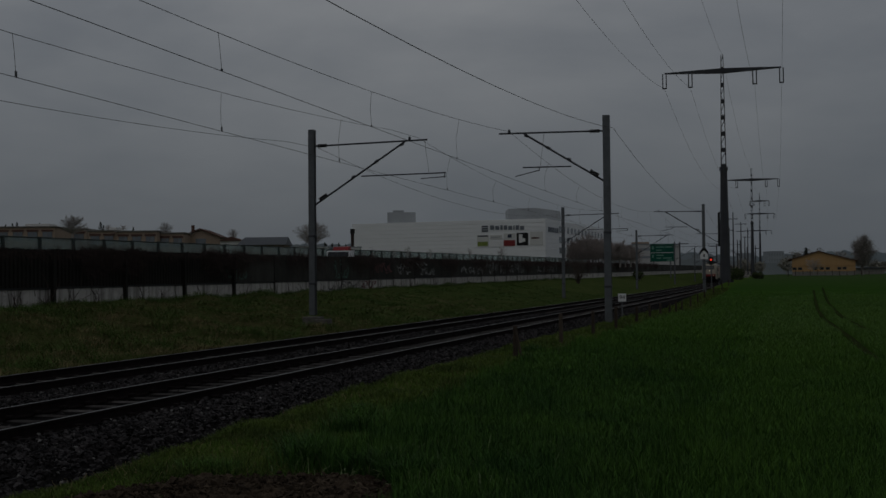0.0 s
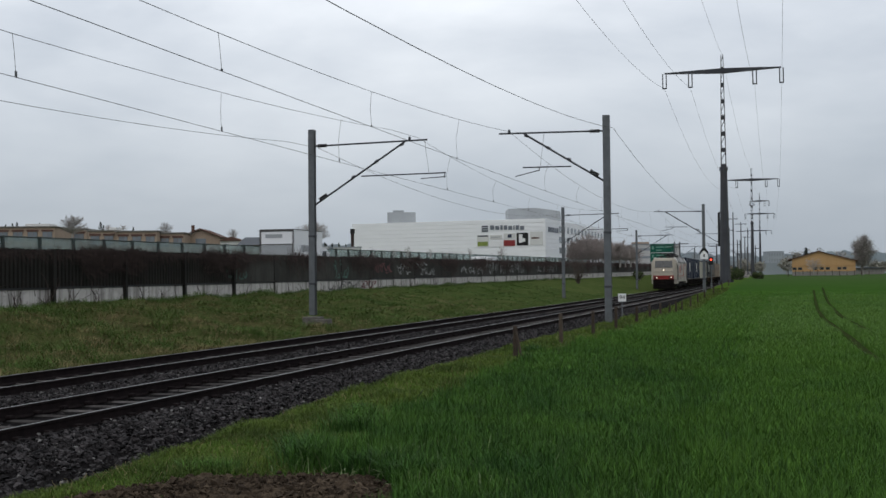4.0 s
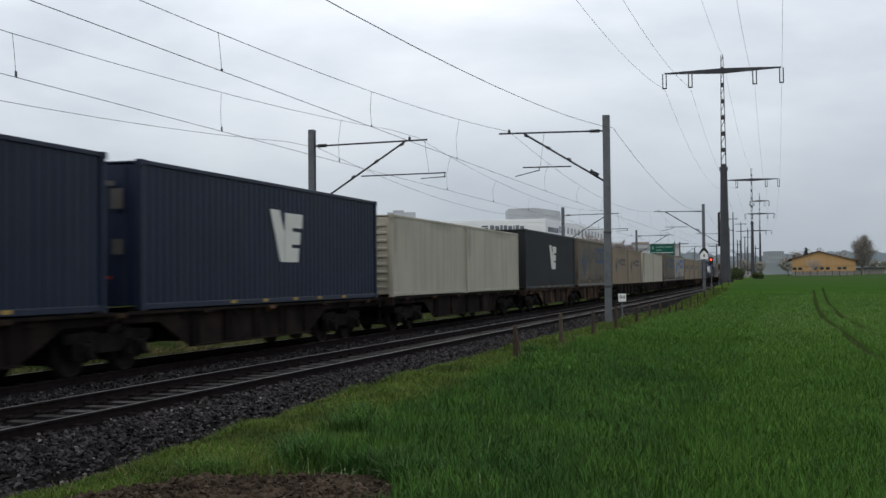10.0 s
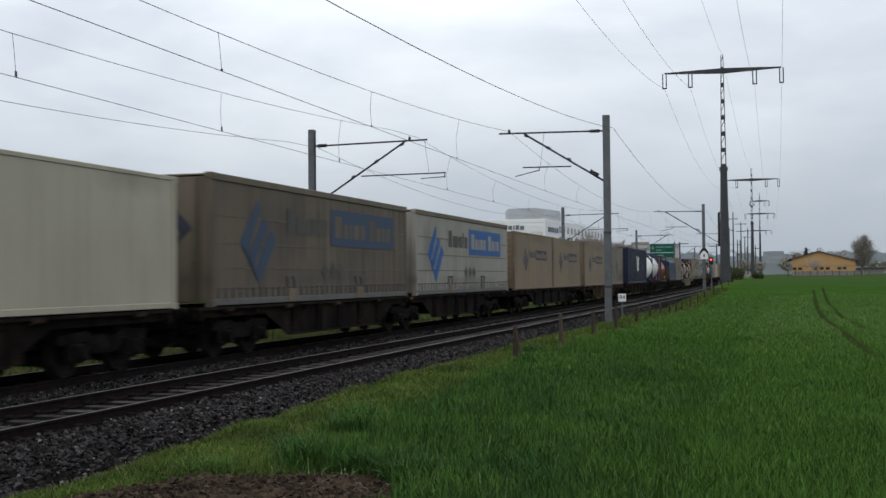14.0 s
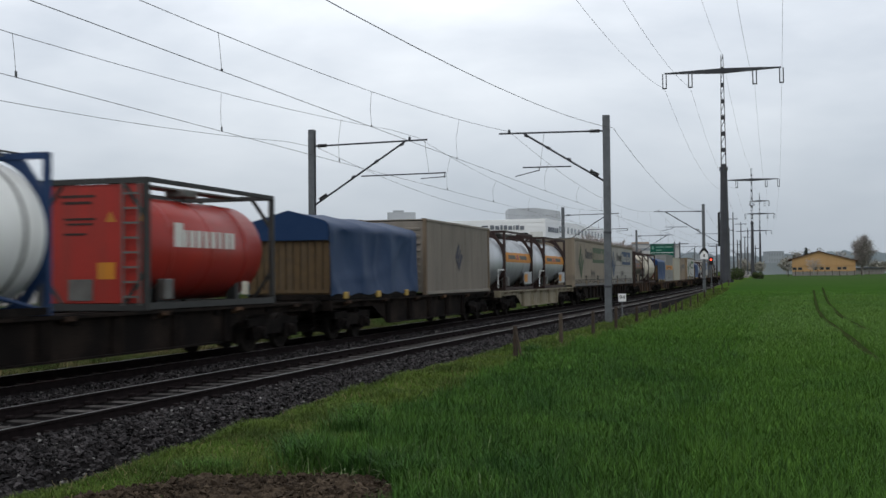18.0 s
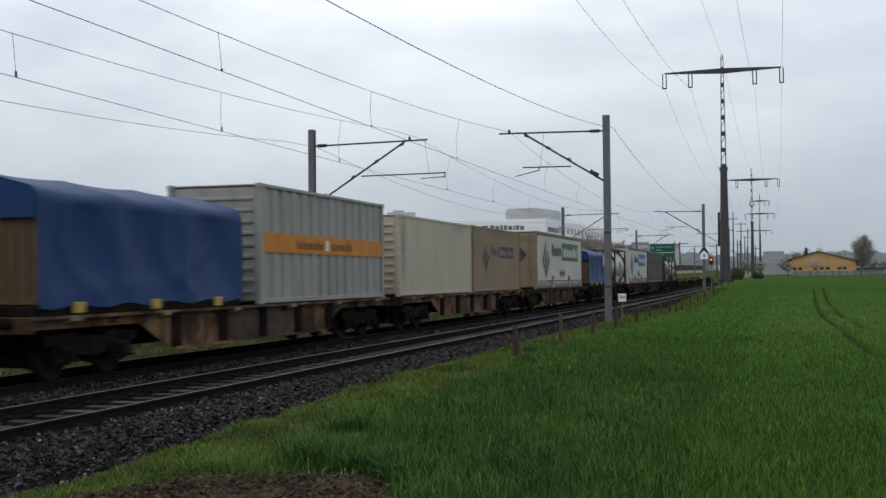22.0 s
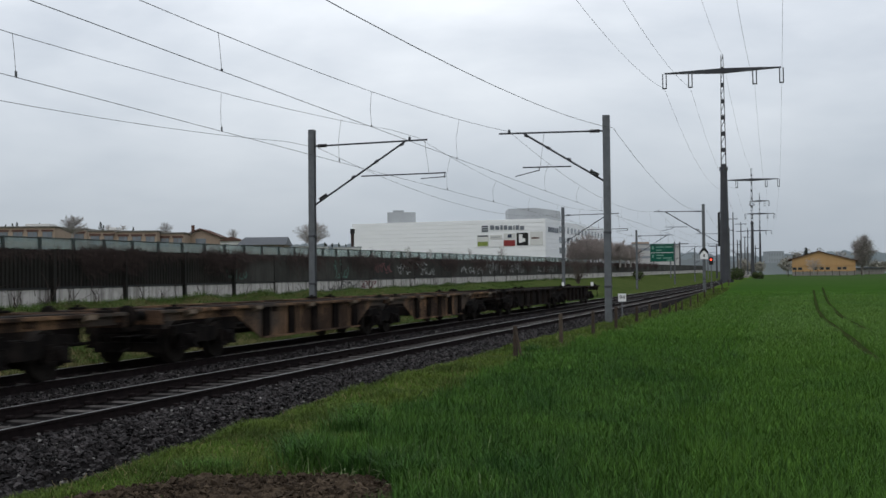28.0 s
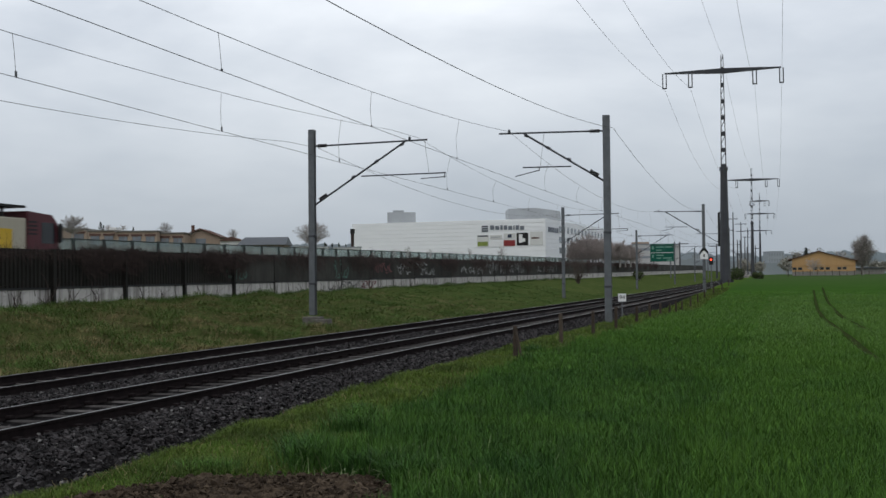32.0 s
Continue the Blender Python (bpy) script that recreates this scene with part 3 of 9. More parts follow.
M_UNDER = mat("underframe_grime", (0.006, 0.0054, 0.0052), (0.022, 0.0175, 0.015), 3, 0.9, bump=0.3, spec=0.05, lo=0.45, hi=0.68)
M_WHEEL = mat("wheel_steel", (0.013, 0.011, 0.010), (0.028, 0.024, 0.021), 4, 0.8, 0.0, spec=0.06)
FRAMES = {"rust": mat("wagon_rust_brown", (0.020, 0.0145, 0.012), (0.125, 0.074, 0.045), 0.75, 0.88, spec=0.06, streak=0.5, dirt=(0.016, 0.013, 0.011), lo=0.47, hi=0.64),
          "dark": mat("wagon_dark_brown", (0.0075, 0.0064, 0.0060), (0.028, 0.0205, 0.0165), 1.1, 0.9, spec=0.04, streak=0.5, dirt=(0.012, 0.010, 0.009), lo=0.45, hi=0.64),
          "tan": mat("wagon_worn_orange", (0.22, 0.130, 0.072), (0.034, 0.022, 0.016), 0.9, 0.88, streak=0.8, dirt=(0.016, 0.013, 0.011), lo=0.42, hi=0.54, spec=0.08),
          "cream": mat("wagon_cream", (0.26, 0.23, 0.16), (0.19, 0.165, 0.115), 1.1, 0.8, streak=0.6, dirt=(0.06, 0.045, 0.03))}
BOXES = {"navy": mat("navy_container", (0.010, 0.018, 0.042), (0.007, 0.012, 0.030), 0.7, 0.5, streak=0.35, dirt=(0.03, 0.032, 0.036)),
         "slate": mat("slate_container", (0.016, 0.018, 0.022), (0.011, 0.013, 0.017), 0.7, 0.55, streak=0.4, dirt=(0.035, 0.033, 0.03)),
         "ivory": mat("ivory_container", (0.385, 0.362, 0.29), (0.325, 0.304, 0.243), 0.5, 0.6, streak=0.28, dirt=(0.13, 0.12, 0.10)),
         "white": mat("offwhite_container", (0.40, 0.372, 0.292), (0.34, 0.314, 0.247), 0.5, 0.6, streak=0.16, dirt=(0.16, 0.15, 0.13)),
         "tan": mat("tan_container", (0.222, 0.168, 0.110), (0.172, 0.130, 0.086), 0.35, 0.65, streak=0.2, dirt=(0.11, 0.085, 0.06)),
         "grey": mat("grey_container", (0.225, 0.20, 0.168), (0.18, 0.16, 0.136), 0.5, 0.65, streak=0.45, dirt=(0.11, 0.10, 0.085)),
         "corr": mat("light_grey_container", (0.30, 0.30, 0.285), (0.23, 0.23, 0.218), 0.5, 0.6, streak=0.5, dirt=(0.12, 0.115, 0.105)),
         "grime": mat("grimy_curtain", (0.145, 0.118, 0.088), (0.10, 0.082, 0.064), 0.4, 0.75, streak=0.7, dirt=(0.055, 0.046, 0.038)),
         "sooty": mat("sooty_curtain", (0.085, 0.07, 0.056), (0.055, 0.046, 0.038), 0.35, 0.75, streak=0.7, dirt=(0.10, 0.085, 0.062)),
         "curtain": mat("white_curtain", (0.46, 0.457, 0.44), (0.38, 0.375, 0.352), 0.5, 0.6, streak=0.5, dirt=(0.22, 0.20, 0.17)),
         "dull": mat("dull_white_curtain", (0.31, 0.298, 0.265), (0.245, 0.233, 0.207), 0.5, 0.65, streak=0.5, dirt=(0.16, 0.14, 0.115)),
         "beige": mat("beige_curtain", (0.245, 0.203, 0.152), (0.20, 0.166, 0.125), 0.5, 0.65, streak=0.5, dirt=(0.13, 0.11, 0.09))}


def stain(m, y, half, z0, z1, tint, amount):
    """Soot with soft edges lying on a length of the side, fading from z1 down to z0."""
    nt = m.node_tree
    N, L = nt.nodes.new, nt.links.new
    base = nt.nodes["Principled BSDF"].inputs["Base Color"]
    was = base.links[0].from_socket
    co, sep, dist, near, low, noise, mul, mul2, mx = N("ShaderNodeTexCoord"), N("ShaderNodeSeparateXYZ"), N("ShaderNodeMath"), N("ShaderNodeMapRange"), N("ShaderNodeMapRange"), N("ShaderNodeTexNoise"), N("ShaderNodeMath"), N("ShaderNodeMath"), N("ShaderNodeMix")
    noise.inputs["Scale"].default_value = 2.5
    L(co.outputs["Object"], sep.inputs[0]), L(co.outputs["Object"], noise.inputs["Vector"])
    off = N("ShaderNodeMath")
    off.operation, off.inputs[1].default_value = "SUBTRACT", y
    L(sep.outputs["Y"], off.inputs[0])
    dist.operation = "ABSOLUTE"
    L(off.outputs[0], dist.inputs[0])
    near.interpolation_type = low.interpolation_type = "SMOOTHSTEP"
    near.inputs["From Min"].default_value, near.inputs["From Max"].default_value = half, 0.25 * half
    low.inputs["From Min"].default_value, low.inputs["From Max"].default_value = z0, z1
    L(dist.outputs[0], near.inputs["Value"]), L(sep.outputs["Z"], low.inputs["Value"])
    mul.operation = mul2.operation = "MULTIPLY"
    L(near.outputs[0], mul.inputs[0]), L(low.outputs[0], mul.inputs[1])
    L(mul.outputs[0], mul2.inputs[0])
    wide = N("ShaderNodeMapRange")
    wide.inputs["From Min"].default_value, wide.inputs["From Max"].default_value, wide.inputs["To Max"].default_value = 0.05, 0.45, amount
    L(noise.outputs["Fac"], wide.inputs["Value"]), L(wide.outputs[0], mul2.inputs[1])
    mx.data_type = "RGBA"
    mx.inputs[7].default_value = (*tint, 1)
    L(mul2.outputs[0], mx.inputs["Factor"]), L(was, mx.inputs[6]), L(mx.outputs[2], base)


BOXES["stained"] = mat("stained_container", (0.40, 0.372, 0.292), (0.34, 0.314, 0.247), 0.5, 0.6, streak=0.16, dirt=(0.16, 0.15, 0.13))
stain(BOXES["stained"], -3.3, 0.9, -0.6, 1.2, (0.10, 0.095, 0.09), 0.75)
stain(M_CREAM, -1.55, 0.95, 2.2, 3.2, (0.10, 0.09, 0.075), 0.7)
stain(M_CREAM, 1.95, 0.5, 2.6, 3.3, (0.10, 0.09, 0.075), 0.6)
M_LOGOBLUE = mat("logo_blue", (0.018, 0.10, 0.30), (0.016, 0.085, 0.26), 2, 0.6, bump=0)
M_LOGODIM = mat("logo_grimy_blue", (0.045, 0.075, 0.13), (0.05, 0.065, 0.10), 0.8, 0.75, bump=0)
M_LOGONAVY = mat("logo_navy", (0.03, 0.034, 0.055), (0.045, 0.045, 0.06), 1.5, 0.65, bump=0)
M_LOGOGREEN = mat("logo_green", (0.062, 0.125, 0.058), (0.052, 0.105, 0.05), 2, 0.65, bump=0)
M_LOGOWHITE = mat("logo_white", (0.62, 0.62, 0.58), (0.55, 0.55, 0.5), 2, 0.6, bump=0)
M_LOGOLIVE = mat("logo_dull_green", (0.058, 0.086, 0.046), (0.05, 0.074, 0.042), 2, 0.65, bump=0)
M_LOGOGREY = mat("logo_grey", (0.055, 0.052, 0.05), (0.085, 0.08, 0.075), 2, 0.65, bump=0)
M_ORANGE = mat("orange_band", (0.50, 0.20, 0.02), (0.42, 0.165, 0.02), 1.5, 0.6, streak=0.3, bump=0)
M_TANK = mat("brushed_tank_shell", (0.46, 0.48, 0.50), (0.36, 0.38, 0.40), 1.0, 0.42, 0.55, streak=0.35, dirt=(0.12, 0.11, 0.10))
M_ORANGEDULL = mat("dull_orange_band", (0.17, 0.075, 0.022), (0.11, 0.05, 0.018), 1.5, 0.7, streak=0.5, bump=0)
M_TANKCREAM = mat("stained_cream_shell", (0.56, 0.52, 0.43), (0.45, 0.41, 0.33), 0.8, 0.5, streak=0.5, dirt=(0.20, 0.14, 0.08))
M_POSTRUST = mat("rubbed_rusty_paint", (0.20, 0.155, 0.11), (0.13, 0.10, 0.072), 1.5, 0.75, streak=0.5, dirt=(0.09, 0.055, 0.035))
M_TANKWHITE = mat("white_tank_shell", (0.82, 0.82, 0.79), (0.75, 0.75, 0.72), 1.0, 0.4, streak=0.2, dirt=(0.28, 0.25, 0.20))
M_TANKDARK = mat("sooty_tank_shell", (0.048, 0.037, 0.030), (0.028, 0.023, 0.020), 0.8, 0.5, 0.2, streak=0.6, dirt=(0.12, 0.085, 0.055))
M_TANKRED = mat("red_tank_shell", (0.33, 0.030, 0.022), (0.26, 0.026, 0.020), 1.0, 0.35, streak=0.3, dirt=(0.12, 0.04, 0.03))
M_FRAMEDARK = mat("tank_frame_maroon", (0.045, 0.026, 0.023), (0.026, 0.017, 0.015), 2, 0.7)
M_FRAMEBLUE = mat("tank_frame_blue", (0.014, 0.04, 0.11), (0.012, 0.03, 0.08), 2, 0.6)
M_FRAMEGREY = mat("tank_frame_grey", (0.042, 0.043, 0.042), (0.027, 0.028, 0.027), 2, 0.65)
M_TARP = mat("blue_tarpaulin", (0.007, 0.027, 0.080), (0.012, 0.036, 0.092), 0.9, 0.5, bump=0.25, fine=3.5, bumpdist=0.04, spec=0.16)
M_TARP2 = mat("bright_blue_tarpaulin", (0.006, 0.031, 0.115), (0.009, 0.037, 0.108), 0.9, 0.5, bump=0.25, fine=3.5, bumpdist=0.04, spec=0.16)
M_CRATE = mat("crate_wood", (0.10, 0.066, 0.032), (0.06, 0.041, 0.022), 5, 0.85, streak=0.4)
M_LADDER = mat("dull_steel", (0.15, 0.148, 0.14), (0.10, 0.098, 0.092), 4, 0.6, 0.4)
M_SPRAYDULL = mat("faded_green_spray", (0.10, 0.15, 0.09), (0.14, 0.16, 0.11), 1.5, 0.7, bump=0)
M_YELLOWBITS = mat("yellow_fitting", (0.40, 0.27, 0.07), (0.30, 0.20, 0.055), 4, 0.7)


def stain(m, spots):
    """Soot clouds with soft ragged rims; spots: centre, size, strength."""
    nt = m.node_tree
    N, L = nt.nodes.new, nt.links.new
    b = nt.nodes["Principled BSDF"]
    co, nz = N("ShaderNodeTexCoord"), N("ShaderNodeTexNoise")
    nz.inputs["Scale"].default_value, nz.inputs["Detail"].default_value = 2.5, 5
    L(co.outputs["Object"], nz.inputs["Vector"])
    for at, size, strength in spots:
        mp, ln, ad, mr, mx = N("ShaderNodeMapping"), N("ShaderNodeVectorMath"), N("ShaderNodeMath"), N("ShaderNodeMapRange"), N("ShaderNodeMix")
        mp.inputs["Scale"].default_value = tuple(1.0 / k for k in size)
        mp.inputs["Location"].default_value = tuple(-a / k for a, k in zip(at, size))
        ln.operation = "LENGTH"
        ad.operation = "MULTIPLY_ADD"
        ad.inputs[1].default_value = 1.1
        L(co.outputs["Object"], mp.inputs["Vector"]), L(mp.outputs[0], ln.inputs[0]), L(nz.outputs["Fac"], ad.inputs[0]), L(ln.outputs["Value"], ad.inputs[2])
        mr.inputs["From Min"].default_value, mr.inputs["From Max"].default_value, mr.inputs["To Min"].default_value, mr.inputs["To Max"].default_value = 0.55, 1.5, strength, 0.0
        L(ad.outputs[0], mr.inputs["Value"])
        mx.data_type = "RGBA"
        old = b.inputs["Base Color"].links[0].from_socket
        mx.inputs[7].default_value = (0.06, 0.055, 0.05, 1)
        L(mr.outputs[0], mx.inputs["Factor"]), L(old, mx.inputs[6]), L(mx.outputs[2], b.inputs["Base Color"])


stain(M_CREAM, (((1.49, -1.9, 3.15), (0.6, 0.9, 0.9), 0.8), ((1.49, 2.6, 3.25), (0.6, 0.6, 0.5), 0.55), ((1.49, -4.2, 3.2), (0.6, 0.5, 0.4), 0.4), ((1.49, 0.0, 3.35), (0.6, 8.0, 0.16), 0.35)))
stain(BOXES["grime"], (((0, -3.0, 1.9), (1, 2.2, 1.0), 0.6), ((0, 3.4, 1.5), (1, 2.8, 0.8), 0.5), ((0, 0.2, 0.6), (1, 5.0, 0.35), 0.5)))
stain(BOXES["sooty"], (((0, -3.6, 1.9), (1, 2.6, 1.1), 0.6), ((0, 4.2, 2.0), (1, 1.6, 1.0), 0.5)))
stain(BOXES["dull"], (((0, -5.4, 1.6), (1, 1.0, 1.3), 0.4), ((0, 2.4, 2.3), (1, 2.6, 0.5), 0.35), ((0, 0.0, 0.5), (1, 7.0, 0.25), 0.4)))
stain(BOXES["white"], (((0, -4.1, 1.6), (1, 0.45, 1.8), 0.6), ((0, 3.0, 2.5), (1, 1.6, 0.35), 0.3)))
stain(BOXES["ivory"], (((0, -4.2, 2.0), (1, 0.5, 1.2), 0.45), ((0, 1.2, 2.5), (1, 2.4, 0.3), 0.35)))
stain(BOXES["tan"], (((0, -4.3, 1.8), (1, 0.5, 1.6), 0.4), ((0, 1.0, 2.5), (1, 3.4, 0.3), 0.4)))
stain(BOXES["beige"], (((0, -5.8, 1.8), (1, 0.9, 1.6), 0.4), ((0, 1.0, 0.5), (1, 6.5, 0.3), 0.4)))
stain(M_TANKCREAM, (((0, -2.4, 1.6), (2, 0.9, 0.8), 0.5),))
stain(FRAMES["tan"], tuple(((1.14, y, 1.0), (3, 1.6, 0.9), 0.85) for y in (-14.0, -9.0, -1.0, 1.0, 9.0, 14.0)))


# ---- motorway behind the barrier ----
def road_z(y):
    return wall_foot(y) + 0.7


def strip(xa, xb, ys, dz, thick, zf):
    prof_n = 4
    vs, fs = [], []
    for y in ys:
        z = float(zf(y)) + dz
        vs += [(xa, y, z - thick), (xb, y, z - thick), (xb, y, z), (xa, y, z)]
    for j in range(len(ys) - 1):
        fs += [(j * 4 + i, j * 4 + (i + 1) % 4, j * 4 + 4 + (i + 1) % 4, j * 4 + 4 + i) for i in range(4)]
    return MB().add(vs, fs + [(3, 2, 1, 0), tuple((len(ys) - 1) * 4 + i for i in range(4))])


RY = list(np.arange(-900, -60, 60.0)) + list(np.arange(-60, 450, 15.0)) + list(np.arange(450, 1100, 60.0))
thing("road", "grey asphalt motorway behind the noise barrier", "road", kind="structure", data=strip(-48.6, -28.2, RY, 0.0, 0.4, road_z).mesh("road", M_ASPHALT))


def glass_material():
    m = bpy.data.materials.new("greenish_glass")
    m.use_nodes = True
    nt = m.node_tree
    N, L = nt.nodes.new, nt.links.new
    b = nt.nodes["Principled BSDF"]
    n = N("ShaderNodeTexNoise")
    n.inputs["Scale"].default_value = 0.9
    co, r = N("ShaderNodeTexCoord"), N("ShaderNodeValToRGB")
    r.color_ramp.elements[0].color, r.color_ramp.elements[1].color = (0.22, 0.28, 0.265, 1), (0.36, 0.42, 0.405, 1)
    L(co.outputs["Object"], n.inputs["Vector"]), L(n.outputs["Fac"], r.inputs["Fac"]), L(r.outputs[0], b.inputs["Base Color"])
    b.inputs["Roughness"].default_value = 0.12
    tr, mx = N("ShaderNodeBsdfTransparent"), N("ShaderNodeMixShader")
    tr.inputs["Color"].default_value = (0.84, 0.92, 0.90, 1)
    mx.inputs["Fac"].default_value = 0.48
    L(tr.outputs[0], mx.inputs[1]), L(b.outputs[0], mx.inputs[2])
    L(mx.outputs[0], nt.nodes["Material Output"].inputs["Surface"])
    return m


M_PANE = glass_material()
M_DARKGREEN = mat("dark_green_steel", (0.05, 0.065, 0.06), (0.035, 0.045, 0.042), 2, 0.6, 0.2)


def build_glass_parapet():
    g = thing("wall_glass_parapet", "greenish glass noise screen with dark steel posts across the motorway", "glass barrier", kind="structure")
    pane = MB().box(-0.012, 0.012, -1.87, 1.87, 0.0, 2.5, 0.004).mesh("pane", M_PANE)
    post = MB().box(-0.11, 0.11, -0.13, 0.13, -0.4, 2.6, 0.01).mesh("post", M_DARKGREEN)
    rail = MB().box(-0.06, 0.06, -1.87, 1.87, 2.5, 2.58, 0.01).mesh("top_rail", M_DARKGREEN)
    for i in range(-16, 60):
        y = 65.95 + 4.0 * i
        z = 2.28 + 0.0073 * (y - 66)
        part("post", post, g, at=(-49.4, y, z))
        part("pane", pane, g, at=(-49.4, y + 2.0, z + 0.01))
        part("top_rail", rail, g, at=(-49.4, y + 2.0, z + 0.01))


build_glass_parapet()
kerb = strip(-49.8, -49.0, RY, 0.6, 1.4, road_z)
thing("kerb", "low concrete edge beam under the glass screen", "kerb", kind="structure", data=kerb.mesh("kerb", M_CONC))


# ---- climbing plants and paint on the barrier ----
def twigs(name, count, place, length, seed, m, r=0.008, seg=4):
    """Thin bent twigs, joined; place(rnd) gives a start and a rough direction."""
    rnd = random.Random(seed)
    vs, fs = [], []
    for _ in range(count):
        p, d = place(rnd)
        p, d = Vector(p), Vector(d)
        L = length * rnd.uniform(0.4, 1.3)
        base = len(vs)
        rr = r * rnd.uniform(0.6, 1.4)
        for k in range(seg + 1):
            w = rr * (1 - 0.7 * k / seg)
            vs += [(p.x, p.y - w, p.z), (p.x + w, p.y, p.z + w), (p.x, p.y + w, p.z)]
            d = (d + Vector((rnd.uniform(-0.4, 0.4), rnd.uniform(-0.7, 0.7), rnd.uniform(-0.5, 0.5)))).normalized()
            p = p + d * L / seg
        for k in range(seg):
            a = base + k * 3
            fs += [(a, a + 1, a + 4, a + 3), (a + 1, a + 2, a + 5, a + 4), (a + 2, a, a + 3, a + 5)]
    return fast_mesh(name, np.array(vs), np.array(fs), m)


def vine_place(y0, y1, up):
    """Uneven clumps along the top, some standing over it, some hanging down."""
    def f(rnd):
        while True:
            y = y0 + (y1 - y0) * rnd.random()
            c = max(0.0, math.sin(y * 0.62 + 0.8) * 0.6 + math.sin(y * 1.9) * 0.35 + 0.25)
            if rnd.random() < 0.18 + c:
                break
        z = float(wall_foot(y)) + 2.12 + rnd.uniform(-0.16, 0.02 + 0.16 * c) - (rnd.random() ** 3) * up * min(1.0, c + 0.15)
        return (X_WALL + rnd.uniform(0.0, 0.24), y, z), (0.1, rnd.uniform(-1, 1), rnd.uniform(-0.5, 0.3))
    return f


thing("climbing_plant", "tangle of dry brown creepers along the barrier's top", "creeper", kind="stuff", data=twigs("climbing_plant", 9000, vine_place(28, 58, 1.0), 0.6, 3, M_VINE, 0.0075))
thing("climbing_plant", "thin dry creepers trailing over the far barrier panels", "creeper", kind="stuff", data=twigs("climbing_plant", 15000, vine_place(58, 260, 1.1), 0.75, 4, M_VINE, 0.012))


def stem_place(rnd):
    y = 33 + 110 * rnd.random() ** 1.3
    y = round(y / 1.7) * 1.7 + rnd.uniform(-0.25, 0.25)
    return (X_WALL + 0.1, y, float(wall_foot(y)) - 0.1), (0.02, rnd.uniform(-0.25, 0.25), 1.0)


thing("creeper_stem", "dark bare stems climbing the white barrier base", "creeper", kind="stuff", data=twigs("creeper_stem", 420, stem_place, 1.3, 6, M_VINE, 0.018, 6))
M_SPRAYW = mat("white_spray", (0.40, 0.40, 0.40), (0.20, 0.20, 0.20), 2, 0.8, bump=0)
M_SPRAYG = mat("green_spray", (0.07, 0.15, 0.12), (0.05, 0.10, 0.08), 2, 0.8, bump=0)
M_SPRAYR = mat("red_spray", (0.17, 0.06, 0.065), (0.11, 0.045, 0.048), 2, 0.8, bump=0)


def scribble(c, y0, y1, z0, z1, n, m, seed, x=1.2165, thick=0.05):
    """Loops and strokes of spray paint, each stroke a thin bent ribbon."""
    rnd = random.Random(seed)
    b = MB()
    for k in range(n):
        y, z = y0 + (y1 - y0) * (k + rnd.random()) / n, rnd.uniform(z0, z1)
        a, turn, w = rnd.uniform(0, 6.28), rnd.uniform(-0.7, 0.7), thick * rnd.uniform(0.5, 1.1)
        pts = []
        for j in range(9):
            pts.append((y, min(max(z, z0), z1), a))
            a += turn * rnd.uniform(0.4, 1.4)
            y, z = y + math.cos(a) * 0.11, z + math.sin(a) * 0.11
        for (ya, za, aa), (yb, zb, ab) in zip(pts, pts[1:]):
            b.prism([(ya - math.sin(aa) * w / 2, za + math.cos(aa) * w / 2), (yb - math.sin(ab) * w / 2, zb + math.cos(ab) * w / 2), (yb + math.sin(ab) * w / 2, zb - math.cos(ab) * w / 2), (ya + math.sin(aa) * w / 2, za - math.cos(aa) * w / 2)], "x", x, x + 0.002 + 0.0001 * k)
    part("spray_paint", b, c, m)


def spray(y0, y1, z0, z1, n, m, seed, x=X_WALL + 0.034):
    zf = float(wall_foot((y0 + y1) / 2))
    scribble(WALL, y0, y1, zf + z0, zf + z1, int(n * 1.6), m, seed, x, 0.10)


spray(105, 112.5, 0.95, 1.95, 14, M_SPRAYW, 1)
spray(113.5, 122, 1.0, 1.9, 13, M_SPRAYW, 2)
spray(84, 88, 0.95, 1.9, 9, M_SPRAYW, 3)
spray(79, 82, 1.0, 1.7, 7, M_SPRAYW, 13)
spray(96, 103, 0.95, 1.5, 10, M_SPRAYW, 14)
spray(74, 77.2, 1.1, 1.75, 10, M_SPRAYR, 4)
spray(66.5, 69, 0.85, 1.9, 7, M_SPRAYG, 5)
spray(52.6, 54.2, 0.9, 1.9, 6, M_SPRAYG, 6)
spray(128, 140, 1.0, 1.7, 14, M_SPRAYW, 15)
spray(66, 71, 0.12, 0.6, 12, M_GREYPAINT, 7, X_WALL + 0.054)
spray(71.5, 74, 0.15, 0.55, 8, M_SPRAYR, 8, X_WALL + 0.054)


